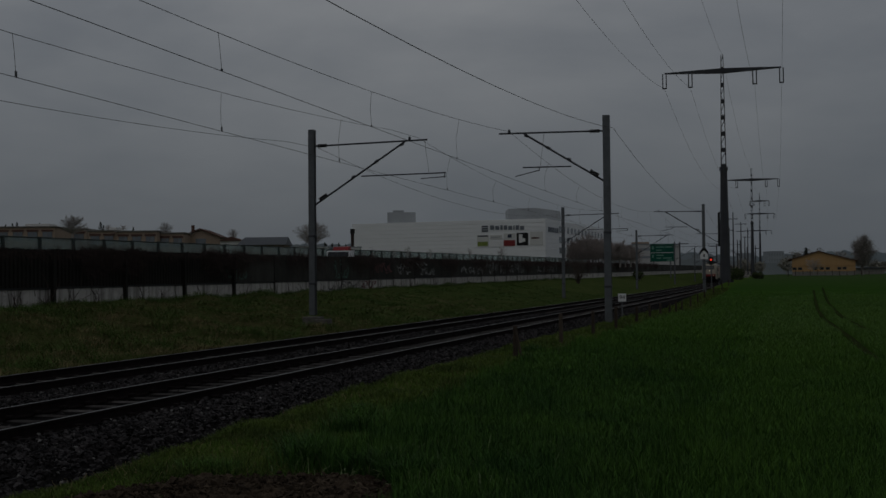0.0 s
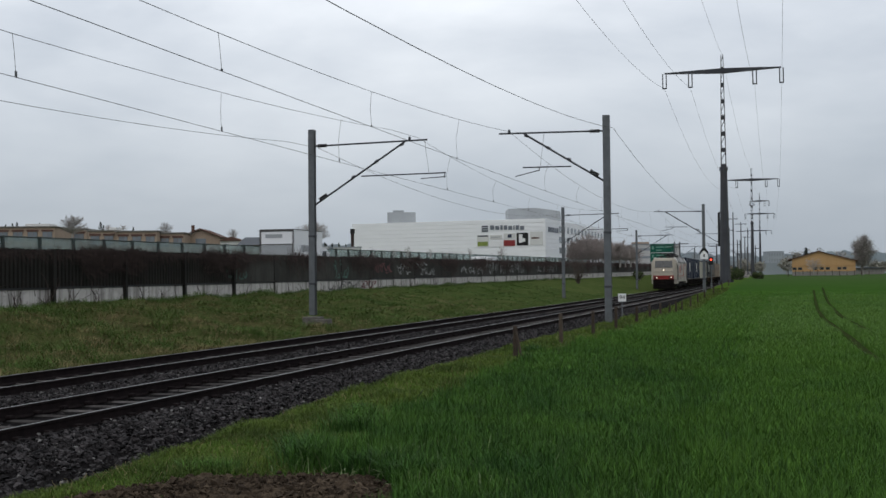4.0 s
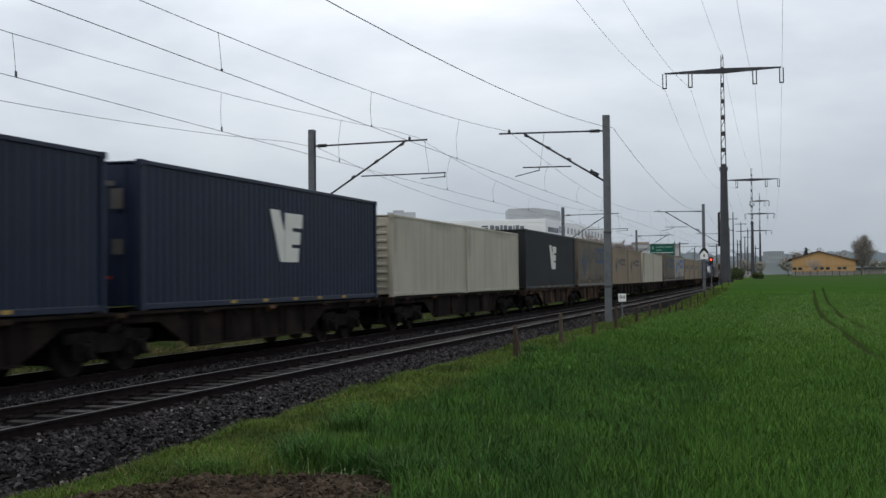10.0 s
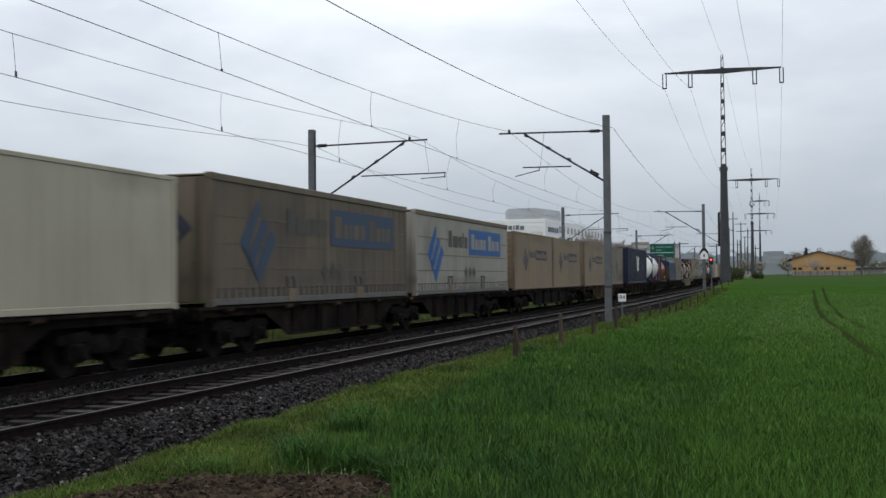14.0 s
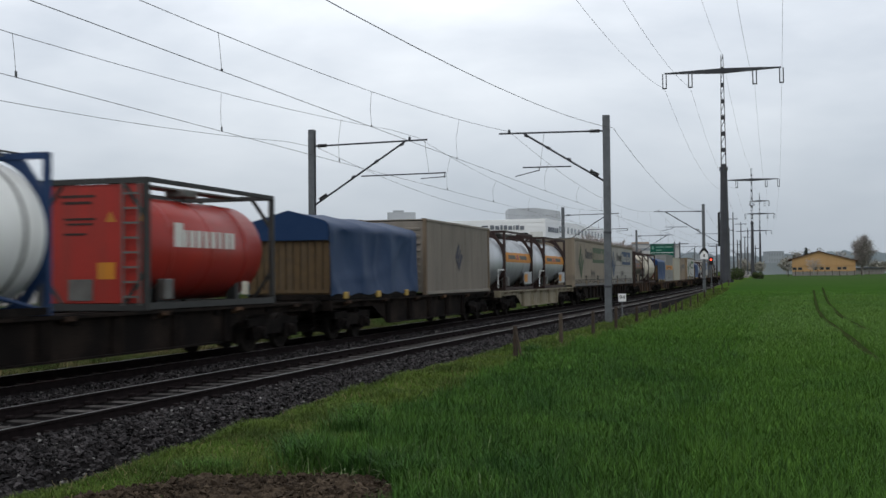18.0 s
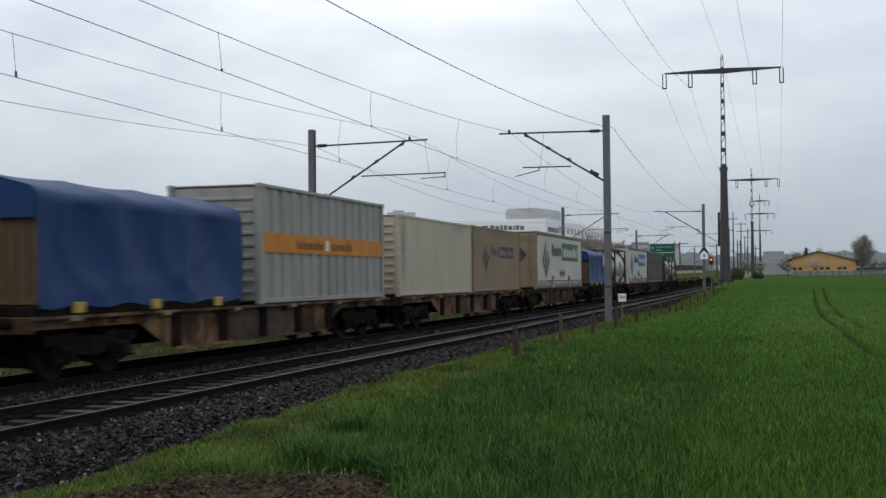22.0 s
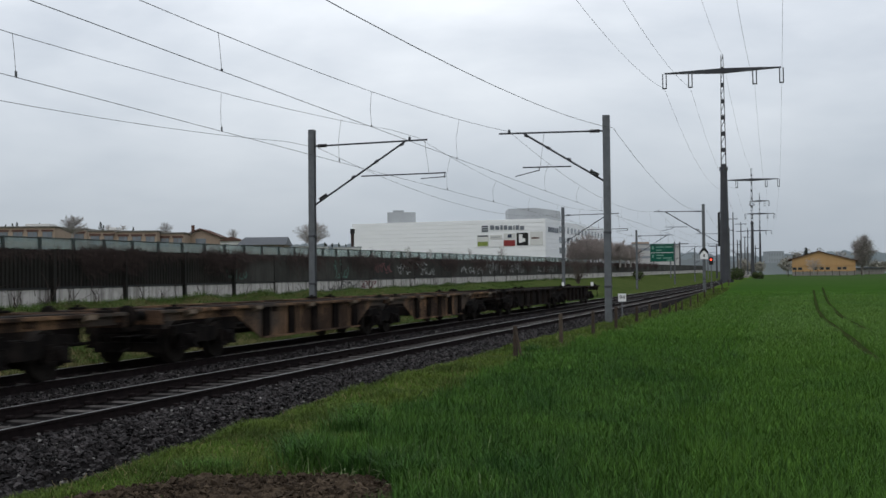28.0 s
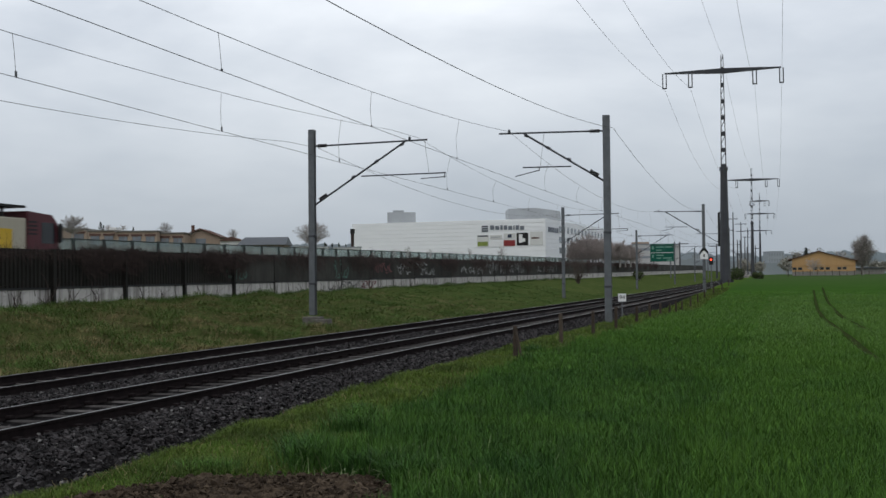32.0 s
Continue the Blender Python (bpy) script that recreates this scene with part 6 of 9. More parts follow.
def box_van():
    v = thing("box_truck", "white box truck with grey lettering bars", "truck")
    part("box_body", MB().box(-1.2, 1.2, -2.5, 2.5, 0.75, 3.3, 0.04), v, M_CARWHITE)
    part("rear_frame", MB().box(-1.22, 1.22, -2.54, -2.5, 3.18, 3.32).box(-1.22, -1.12, -2.54, -2.5, 0.75, 3.2).box(1.12, 1.22, -2.54, -2.5, 0.75, 3.2).box(-1.2, 1.2, -2.54, -2.5, 2.3, 2.36), v, M_GREYPAINT)
    part("tail_lift", MB().box(-1.1, 1.1, -2.53, -2.5, 0.8, 2.28), v, M_ROOFGREY)
    part("word", MB().box(1.2, 1.205, -1.3, 0.9, 1.85, 2.3), v, M_ROOFGREY)
    part("small_text", MB().box(1.2, 1.205, -0.5, 1.7, 1.45, 1.55), v, M_ROOFGREY)
    part("word", MB().box(-0.8, 0.4, -2.515, -2.5, 2.75, 3.0), v, M_ROOFGREY)
    part("top_edge", MB().box(-1.22, 1.22, -2.5, 2.5, 3.29, 3.33), v, M_GREYPAINT)
    part("cab", MB().prism([(2.55, 0.5), (4.4, 0.5), (4.4, 1.3), (3.7, 2.2), (2.55, 2.3)], "x", -1.0, 1.0), v, M_CARWHITE)
    part("windscreen", MB().prism([(3.72, 2.18), (4.38, 1.36), (4.42, 1.38), (3.78, 2.2)], "x", -0.9, 0.9), v, M_GLASS)
    part("side_window", MB().box(1.0, 1.01, 2.8, 3.7, 1.4, 2.0), v, M_GLASS)
    part("wing_mirror", MB().box(1.05, 1.2, 3.7, 3.8, 1.5, 1.95, 0.03), v, M_CARWHITE)
    part("chassis", MB().box(-0.9, 0.9, -2.4, 4.0, 0.4, 0.75), v, M_BLACK)
    road_wheels(v, (-1.5, 3.4), 0.38, 0.95)
    return v


def long_van():
    v = thing("delivery_van", "long white delivery van whose roof shows above the barrier", "van")
    part("body", MB().prism([(-3.0, 0.35), (-3.05, 1.0), (-2.95, 1.9), (-2.8, 2.0), (1.3, 2.02), (1.75, 1.9), (2.5, 1.15), (3.05, 0.95), (3.1, 0.4)], "x", -0.95, 0.95), v, M_CARWHITE)
    part("roof_ridge", MB().box(-0.7, 0.7, -2.7, 1.2, 1.99, 2.05, 0.02), v, M_CARWHITE)
    part("side_window", MB().prism([(0.9, 1.2), (0.9, 1.8), (1.65, 1.8), (2.2, 1.2)], "x", 0.95, 0.96), v, M_GLASS)
    part("windscreen", MB().prism([(1.80, 1.88), (2.50, 1.18), (2.54, 1.20), (1.84, 1.90)], "x", -0.8, 0.8), v, M_GLASS)
    part("rear_window", MB().box(-0.7, 0.7, -3.07, -3.0, 1.3, 1.75), v, M_GLASS)
    road_wheels(v, (-1.9, 2.1), 0.34, 0.86)
    return v


def flatbed():
    v = thing("flatbed_lorry", "lorry with a dark flat bed and a red and white cab", "lorry")
    part("chassis", MB().box(-1.1, 1.1, -5.0, 1.4, 0.7, 1.1, 0.03), v, M_BLACK)
    part("dark_load", MB().box(-1.15, 1.15, -4.6, -0.4, 1.1, 2.2, 0.1), v, M_BLACK)
    part("cab", MB().prism([(0.0, 0.6), (1.5, 0.6), (1.55, 1.6), (1.3, 2.6), (0.0, 2.65)], "x", -1.2, 1.2), v, M_CARWHITE)
    part("side_window", MB().box(1.2, 1.21, 0.4, 1.2, 1.75, 2.4), v, M_GLASS)
    part("windscreen", MB().prism([(1.32, 2.5), (1.54, 1.7), (1.58, 1.7), (1.36, 2.5)], "x", -1.1, 1.1), v, M_GLASS)
    part("roof_fairing", MB().prism([(0.0, 2.65), (0.9, 2.65), (0.55, 3.0), (0.05, 3.05)], "x", -0.8, 0.8), v, M_CABRED)
    road_wheels(v, (-4.0, -2.9, 0.8), 0.5, 0.95)
    return v


def maroon_lorry():
    v = thing("maroon_lorry", "maroon lorry with a cream body and a roof rack", "lorry")
    part("cab", MB().prism([(-1.15, 0.6), (1.1, 0.6), (1.15, 1.5), (1.0, 2.75), (0.62, 3.10), (-1.1, 3.2)], "x", -1.22, 1.22), v, M_MAROON)
    part("side_window", MB().box(1.22, 1.23, -0.15, 0.8, 1.85, 2.75), v, M_GLASS)
    part("windscreen", MB().prism([(0.94, 2.85), (1.14, 1.7), (1.18, 1.7), (0.99, 2.85)], "x", -1.15, 1.15), v, M_GLASS)
    part("wing_mirror", MB().box(1.25, 1.45, 0.95, 1.1, 1.9, 2.75, 0.04), v, M_BLACK)
    for k in range(4):
        part("air_vent", MB().box(1.22, 1.232, -1.05, -0.45, 2.2 + k * 0.17, 2.28 + k * 0.17), v, M_BLACK)
    part("load_body", MB().box(-1.25, 1.25, -8.5, -1.25, 1.0, 2.88, 0.04), v, BOXES["white"])
    part("yellow_load", MB().box(1.252, 1.27, -3.4, -2.2, 1.6, 2.4, 0.005), v, M_YELLOW)
    part("roof_rack", MB().box(-1.2, 1.2, -3.5, -1.2, 3.32, 3.42).box(-1.0, -0.9, -2.5, -2.4, 2.85, 3.32).box(0.9, 1.0, -2.5, -2.4, 2.85, 3.32), v, M_BLACK)
    part("chassis", MB().box(-0.9, 0.9, -8.4, 0.9, 0.5, 1.0), v, M_BLACK)
    road_wheels(v, (-7.4, -6.1, 0.0), 0.5, 1.0)
    return v


ROAD_THINGS.append((box_van(), -31.8, 55.2, 3.4, 29.7))
ROAD_THINGS.append((long_van(), -32.0, 54.0, 1.7, 32.0))
ROAD_THINGS.append((flatbed(), -42.0, 72.3, 1.6, -23.0))
ROAD_THINGS.append((maroon_lorry(), -31.8, 43.6, 32.0, 25.0))


# ---- bare soil, wheel marks ----
def build_soil():
    edge = [(-5.5, 5.0), (-5.35, 7.4), (-5.0, 8.3), (-4.7, 8.75), (-4.2, 8.95), (-3.7, 9.12), (-3.2, 9.0), (-2.95, 8.7), (-2.75, 8.1), (-2.5, 5.0)]
    n = 90
    xs, ys = np.linspace(-5.6, -2.4, n), np.linspace(5.0, 9.2, n)
    X, Y = np.meshgrid(xs, ys)
    top = np.interp(X, [e[0] for e in edge[1:-1]], [e[1] for e in edge[1:-1]])
    Z = land(X, Y) + np.where(Y < top, -0.005, -0.1) + 0.07 * np.random.RandomState(3).rand(n, n) + 0.02 * np.sin(X * 5.1) * np.cos(Y * 4.3)
    i = np.arange(n - 1)[:, None] * n + np.arange(n - 1)[None, :]
    f = np.stack([i, i + 1, i + n + 1, i + n], -1).reshape(-1, 4)
    thing("soil_patch", "bare brown crumbly soil at the field's edge", "soil", kind="structure", data=fast_mesh("soil_patch", np.stack([X, Y, Z], -1).reshape(-1, 3), f, M_SOIL))
    return edge


SOIL_EDGE = build_soil()
M_RUT = mat("rut_soil", (0.022, 0.046, 0.011), (0.036, 0.036, 0.016), 2, 0.95, bump=0.4, spec=0.0)


def on_ground(px, py):
    """Where a line of sight meets the land."""
    d = ray_at(px, py, 1.0) - EYE
    t = 5.0
    while t < 400:
        q = EYE + d * t
        if q.z <= float(land(q.x, q.y)):
            return q
        t *= 1.01
    return q


RUTS = []


def build_ruts():
    for pts, w in ((((1440, 515), (1443, 532), (1447, 550), (1458, 566), (1475, 579), (1505, 602), (1535, 628), (1562, 648)), 0.075), (((1456, 510), (1461, 525), (1468, 540), (1482, 556), (1497, 567), (1519, 579), (1545, 592)), 0.06)):
        qs = [on_ground(*p) for p in pts]
        RUTS.append(([(q.x, q.y) for q in qs], w))
        vs, fs = [], []
        for i, q in enumerate(qs):
            a, b = qs[max(i - 1, 0)], qs[min(i + 1, len(qs) - 1)]
            n = Vector((-(b - a).y, (b - a).x, 0)).normalized() * w
            for s, dz in ((-1.3, -0.02), (-1, 0.05), (1, 0.05), (1.3, -0.02)):
                p = q + n * s
                vs.append((p.x, p.y, float(land(p.x, p.y)) + dz))
            if i:
                o = (i - 1) * 4
                fs += [(o + k, o + k + 1, o + 5 + k, o + 4 + k) for k in range(3)]
        thing("wheel_rut", "narrow bare wheel rut through the crop", "rut", "wheel ruts", "structure", data=MB().add(vs, fs).mesh("wheel_rut", M_RUT))


build_ruts()


def lumps(name, pts, sizes, m, seed, flat=0.75):
    """Angular lumps: eight-sided stones, each turned and dented its own way."""
    rs = np.random.RandomState(seed)
    n = len(pts)
    base = np.array([(1, 0, 0), (-1, 0, 0), (0, 1, 0), (0, -1, 0), (0, 0, 1), (0, 0, -1)], float)
    v = base[None] * rs.uniform(0.55, 1.25, (n, 6, 1)) + rs.normal(0, 0.22, (n, 6, 3))
    ang = rs.uniform(0, 6.283, (n, 3))
    for a, (i, j) in enumerate(((0, 1), (1, 2), (0, 2))):
        c, s = np.cos(ang[:, a])[:, None], np.sin(ang[:, a])[:, None]
        p, q = v[:, :, i].copy(), v[:, :, j].copy()
        v[:, :, i], v[:, :, j] = c * p - s * q, s * p + c * q
    v[:, :, 2] *= flat
    v = v * sizes[:, None, None] + pts[:, None, :]
    tri = np.array([(0, 2, 4), (2, 1, 4), (1, 3, 4), (3, 0, 4), (2, 0, 5), (1, 2, 5), (3, 1, 5), (0, 3, 5)])
    f = (np.arange(n)[:, None, None] * 6 + tri[None]).reshape(-1, 3)
    return fast_mesh(name, v.reshape(-1, 3), f, m)


def scatter(rs, x0, x1, y0, y1, per):
    n = int((x1 - x0) * (y1 - y0) * per)
    return np.stack([rs.uniform(x0, x1, n), rs.uniform(y0, y1, n)], -1)


def build_stones():
    rs = np.random.RandomState(11)
    sets = [scatter(rs, -8.72, -5.9, 8, 14, 620), scatter(rs, -8.72, -6.15, 14, 20, 600), scatter(rs, -8.72, -6.45, 20, 36, 480), scatter(rs, -8.72, -6.45, 36, 70, 200),
            scatter(rs, -12.2, -10.5, 10, 26, 520), scatter(rs, -12.2, -10.5, 26, 60, 220), scatter(rs, -10.2, -8.95, 10, 30, 300), scatter(rs, -10.2, -8.95, 30, 60, 140),
            scatter(rs, -15.4, -14.0, 16, 60, 150), scatter(rs, -13.8, -12.4, 12, 60, 100)]
    p = np.concatenate(sets)
    x = p[:, 0]
    z = np.where(x > -8.3, np.interp(x, [-8.3, -7.43, -6.98, -6.4, -5.9], [-0.165, -0.17, -0.24, -0.30, -0.29]), -0.175)
    z = np.where(x < -14.4, np.interp(x, [-15.5, -15.2, -14.8, -14.4], [-0.3, -0.24, -0.17, -0.165]), z)
    inside = ((x > -10.3) & (x < -8.9)) | ((x > -13.9) & (x < -12.3))
    z = np.where(inside, z - 0.042, z) + np.where(inside, rs.uniform(-0.02, 0.02, len(x)), rs.uniform(-0.03, 0.045, len(x))) + rise(p[:, 1])
    pts = np.stack([x + bend(p[:, 1]), p[:, 1], z], -1)
    # pale chips, their share raised to stand in for lit stone facets
    pale = rs.rand(len(x)) < 0.035
    size = np.where(pale, rs.uniform(0.015, 0.032, len(x)), (0.018 + 0.038 * rs.rand(len(x)) ** 1.4) * np.interp(p[:, 1], [12, 40], [1.0, 1.35]))
    pts[pale, 2] += 0.018
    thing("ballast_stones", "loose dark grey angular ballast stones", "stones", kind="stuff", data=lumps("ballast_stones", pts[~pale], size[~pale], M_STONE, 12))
    thing("ballast_chips", "scattered pale ballast chips, partly standing in for bright facets", "stones", kind="stuff", data=lumps("ballast_chips", pts[pale], size[pale], M_CHIP, 15))
    # clods on the bare soil
    q = scatter(rs, -5.4, -2.6, 6.5, 9.1, 1300)
    top = np.interp(q[:, 0], [e[0] for e in SOIL_EDGE[1:-1]], [e[1] for e in SOIL_EDGE[1:-1]])
    q = q[q[:, 1] < top - 0.05]
    pts = np.stack([q[:, 0], q[:, 1], land(q[:, 0], q[:, 1]) + 0.04 + rs.uniform(-0.02, 0.02, len(q))], -1)
    thing("soil_clods", "crumbs and clods of brown soil", "soil", kind="stuff", data=lumps("soil_clods", pts, 0.007 + 0.036 * rs.rand(len(q)) ** 5, M_SOIL, 13))


build_stones()

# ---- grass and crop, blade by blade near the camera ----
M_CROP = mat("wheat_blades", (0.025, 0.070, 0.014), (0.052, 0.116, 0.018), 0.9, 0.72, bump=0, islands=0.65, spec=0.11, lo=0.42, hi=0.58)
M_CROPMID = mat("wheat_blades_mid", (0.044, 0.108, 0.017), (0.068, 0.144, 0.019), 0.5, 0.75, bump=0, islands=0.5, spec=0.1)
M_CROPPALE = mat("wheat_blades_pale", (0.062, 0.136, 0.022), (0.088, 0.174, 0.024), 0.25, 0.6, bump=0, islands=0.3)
M_VERGE = mat("verge_blades", (0.084, 0.124, 0.022), (0.046, 0.072, 0.016), 1.1, 0.75, bump=0, islands=0.55, spec=0.1, lo=0.42, hi=0.6)
M_BANKGRASS = mat("bank_blades", (0.064, 0.100, 0.027), (0.148, 0.126, 0.058), 0.75, 0.9, bump=0, islands=0.3, spec=0.05, lo=0.46, hi=0.57)
M_TAWNY = mat("tawny_blades", (0.235, 0.188, 0.098), (0.135, 0.115, 0.056), 1.0, 0.9, bump=0, islands=0.35, spec=0.05)
M_BANKGREEN = mat("bank_green_blades", (0.050, 0.098, 0.020), (0.076, 0.112, 0.030), 0.5, 0.85, bump=0, islands=0.35, spec=0.1)
M_PALEBLADE = mat("pale_green_blades", (0.21, 0.25, 0.13), (0.13, 0.18, 0.07), 2, 0.8, bump=0, islands=0.35, spec=0.2)


def blades(name, p, h, w, m, seed, bend_by=0.5, lean=0.25):
    """Bent grass blades of three triangles at the places p (x, y)."""
    rs = np.random.RandomState(seed)
    n = len(p)
    z = land(p[:, 0], p[:, 1]) - 0.01
    hh = h * rs.uniform(0.55, 1.25, n)
    ww = w * rs.uniform(0.7, 1.3, n)
    a = rs.uniform(0, 6.283, n)
    d = np.stack([np.cos(a), np.sin(a)], -1)
    t = np.stack([-d[:, 1], d[:, 0]], -1)
    b = rs.uniform(0.1, 1.0, n) * bend_by
    base = np.stack([p[:, 0], p[:, 1], z], -1)
    l1 = rs.uniform(0, lean, n)
    mid = base + np.stack([d[:, 0] * hh * l1, d[:, 1] * hh * l1, hh * 0.6], -1)
    tip = mid + np.stack([d[:, 0] * hh * b, d[:, 1] * hh * b, hh * 0.42 * (1 - 0.7 * b)], -1)
    side = np.concatenate([t * ww[:, None], np.zeros((n, 1))], -1)
    v = np.stack([base - side, base + side, mid - side * 0.8, mid + side * 0.8, tip], 1)
    tri = np.array([(0, 1, 3), (0, 3, 2), (2, 3, 4)])
    f = (np.arange(n)[:, None, None] * 5 + tri[None]).reshape(-1, 3)
    return fast_mesh(name, v.reshape(-1, 3), f, m)


def crop_edge(y):
    e = np.interp(y, [6, 9.5, 11, 13, 16, 20, 26, 34, 45, 60, 100], [-2.4, -3.8, -4.05, -4.25, -4.42, -4.55, -4.62, -4.66, -4.66, -4.6, -4.4])
    return e + 0.12 * np.sin(y * 1.3) + 0.07 * np.sin(y * 3.7)


def clear_of_soil(p):
    top = np.interp(p[:, 0], [e[0] for e in SOIL_EDGE[1:-1]], [e[1] for e in SOIL_EDGE[1:-1]])
    inside = (p[:, 0] > -5.3) & (p[:, 0] < -2.7) & (p[:, 1] < top)
    return p[~inside]


def wheel_gap(p):
    """No crop grows on the wheel lines."""
    keep = np.ones(len(p), bool)
    for line, w in RUTS:
        for a, c in zip(line, line[1:]):
            a, c = np.array(a), np.array(c)
            u = np.clip(((p - a) @ (c - a)) / ((c - a) @ (c - a)), 0, 1)
            keep &= np.hypot(*(p - a - u[:, None] * (c - a)).T) > w * 1.7
    return p[keep]


def build_grass():
    rs = np.random.RandomState(21)
    near = scatter(rs, -5.2, 2.2, 6.6, 13.0, 2700)
    midf = scatter(rs, -5.3, 3.0, 13.0, 22.0, 1500)
    midg = scatter(rs, -5.3, 4.6, 22.0, 34.0, 650)
    far = scatter(rs, -5.3, 7.0, 34.0, 58.0, 230)
    farther = scatter(rs, -5.3, 11.0, 58.0, 100.0, 70)
    sets = [(near, 0.19, 0.0033), (midf, 0.18, 0.0042), (midg, 0.16, 0.0055), (far, 0.14, 0.0085), (farther, 0.12, 0.012)]
    for k, (p, h, w) in enumerate(sets):
        e = p[:, 0] - crop_edge(p[:, 1])
        p = p[e > 0]
        p = wheel_gap(clear_of_soil(p))
        p = p[rs.rand(len(p)) < 1.1 - sstep(72, 100, p[:, 1])]
        # thin stand along the old tramline
        line = np.abs(p[:, 0] + 1.05 - 0.15 * np.sin(p[:, 1] * 0.21))
        p = p[(line > 0.16) | (rs.rand(len(p)) < 0.35)]
        # taller, lusher stand at the edge, and uneven growth over the field
        e = p[:, 0] - crop_edge(p[:, 1])
        lush = 1.0 + 0.45 * np.exp(-e / 0.5) + 0.16 * np.sin(p[:, 0] * 1.3 + 0.4 * p[:, 1]) * np.sin(p[:, 1] * 0.8 - 0.5 * p[:, 0])
        side = p[:, 0] > -0.9 + 0.25 * np.sin(p[:, 1] * 0.9)
        # tone pales with distance; canopy shade is put into the near blades' colour
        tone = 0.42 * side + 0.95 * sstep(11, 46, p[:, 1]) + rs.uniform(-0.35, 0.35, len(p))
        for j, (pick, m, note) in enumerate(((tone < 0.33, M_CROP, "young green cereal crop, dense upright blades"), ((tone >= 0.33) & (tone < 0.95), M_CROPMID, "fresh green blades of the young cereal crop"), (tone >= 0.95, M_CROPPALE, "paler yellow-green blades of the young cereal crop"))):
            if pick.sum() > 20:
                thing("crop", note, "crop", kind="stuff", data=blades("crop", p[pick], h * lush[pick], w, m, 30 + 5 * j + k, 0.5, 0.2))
    v1 = scatter(rs, -6.95, -3.2, 7.0, 14.0, 2600)
    v1b = scatter(rs, -6.95, -3.8, 14.0, 24.0, 1300)
    v2 = scatter(rs, -6.9, -4.4, 24.0, 45.0, 520)
    v3 = scatter(rs, -6.9, -4.6, 45.0, 110.0, 150)
    for k, (p, h, w) in enumerate(((v1, 0.075, 0.0026), (v1b, 0.08, 0.0036), (v2, 0.085, 0.006), (v3, 0.10, 0.014))):
        p = p[p[:, 0] < crop_edge(p[:, 1]) + 0.15]
        p = clear_of_soil(p)
        # ragged towards the ballast, with bald and lush patches
        ragged = p[:, 0] + 6.80 + 0.26 * np.sin(p[:, 1] * 1.7) + 0.2 * np.sin(p[:, 1] * 4.9 + 1) + 0.12 * np.sin(p[:, 1] * 11.0) - 0.45 * (1 - sstep(9, 16, p[:, 1]))
        p = p[rs.rand(len(p)) < np.clip(ragged / 0.7, 0, 1)]
        tall = 1.0 + 0.7 * np.clip(np.sin(p[:, 0] * 3.1 + p[:, 1] * 1.1) * np.sin(p[:, 1] * 1.9 - p[:, 0] * 0.7), -0.6, 1)
        thing("verge_grass", "short yellow-green grass beside the ballast", "grass", kind="stuff", data=blades("verge_grass", p, h * tall, w, M_VERGE, 40 + k, 0.7, 0.5))
        dry = p[rs.rand(len(p)) < 0.05]
        thing("dead_grass", "thin brownish dry blades in the verge", "grass", kind="stuff", data=blades("dead_grass", dry, h, w, M_TAWNY, 45 + k, 1.2, 0.9))
    # taller tussocks and pale green blades along the crop's edge
    c = np.array([(-4.05, 9.75), (-3.95, 9.55), (-4.25, 10.2), (-4.15, 10.0), (-4.75, 12.9), (-4.45, 11.6), (-4.4, 12.1), (-3.3, 9.3), (-2.9, 8.95), (-4.35, 21.6), (-4.5, 21.2), (-5.15, 24.5)])
    p = np.concatenate([q + rs.normal(0, 0.13, (420, 2)) for q in c])
    thing("tussock", "dark tussocks of longer grass along the crop edge", "grass", kind="stuff", data=blades("tussock", clear_of_soil(p), 0.25, 0.004, M_CROP, 50, 0.9, 0.5))
    p = np.concatenate([q + rs.normal(0, 0.12, (300, 2)) for q in np.array([(-4.85, 9.2), (-4.65, 9.15)])])
    thing("tussock", "low dark tuft in the verge beside the soil", "grass", kind="stuff", data=blades("tussock", clear_of_soil(p), 0.13, 0.0035, M_CROP, 52, 0.9, 0.6))
    c = np.array([(-2.75, 8.7), (-2.4, 8.3), (-2.0, 8.0), (-3.3, 9.2), (-1.6, 7.9), (-2.1, 8.6), (-3.9, 9.45), (-1.2, 8.2), (-3.0, 9.4), (-3.5, 9.3), (-2.6, 8.9), (-3.7, 9.9)])
    p = np.concatenate([q + rs.normal(0, 0.2, (34, 2)) for q in c])
    thing("dead_grass", "pale green blades at the crop edge", "grass", kind="stuff", data=blades("dead_grass", p, 0.17, 0.0042, M_PALEBLADE, 51, 1.3, 0.8))
    q = scatter(rs, -4.3, -1.6, 8.2, 10.4, 16)
    q = q[q[:, 0] > crop_edge(q[:, 1]) - 0.1]
    thing("crop_leaves", "broad pale leaf blades nodding over the crop edge", "leaves", kind="stuff", data=blades("crop_leaves", clear_of_soil(q), 0.22, 0.0045, M_PALEBLADE, 53, 1.0, 0.5))
    # the bank: thick rough grass in mats, tufts and dry clumps
    b1 = scatter(rs, -25.9, -15.1, 17.0, 45.0, 170)
    b2 = scatter(rs, -25.9, -15.3, 45.0, 110.0, 60)
    for k, (p, h, w, m) in enumerate(((b1, 0.12, 0.006, M_BANKGRASS), (b2, 0.11, 0.014, M_BANKGREEN))):
        thing("bank_grass", "rough tawny and green grass on the railway bank", "grass", kind="stuff", data=blades("bank_grass", p, h, w, m, 60 + k, 1.5, 1.3))
    p = scatter(rs, -26.15, -25.3, 20, 150, 130)
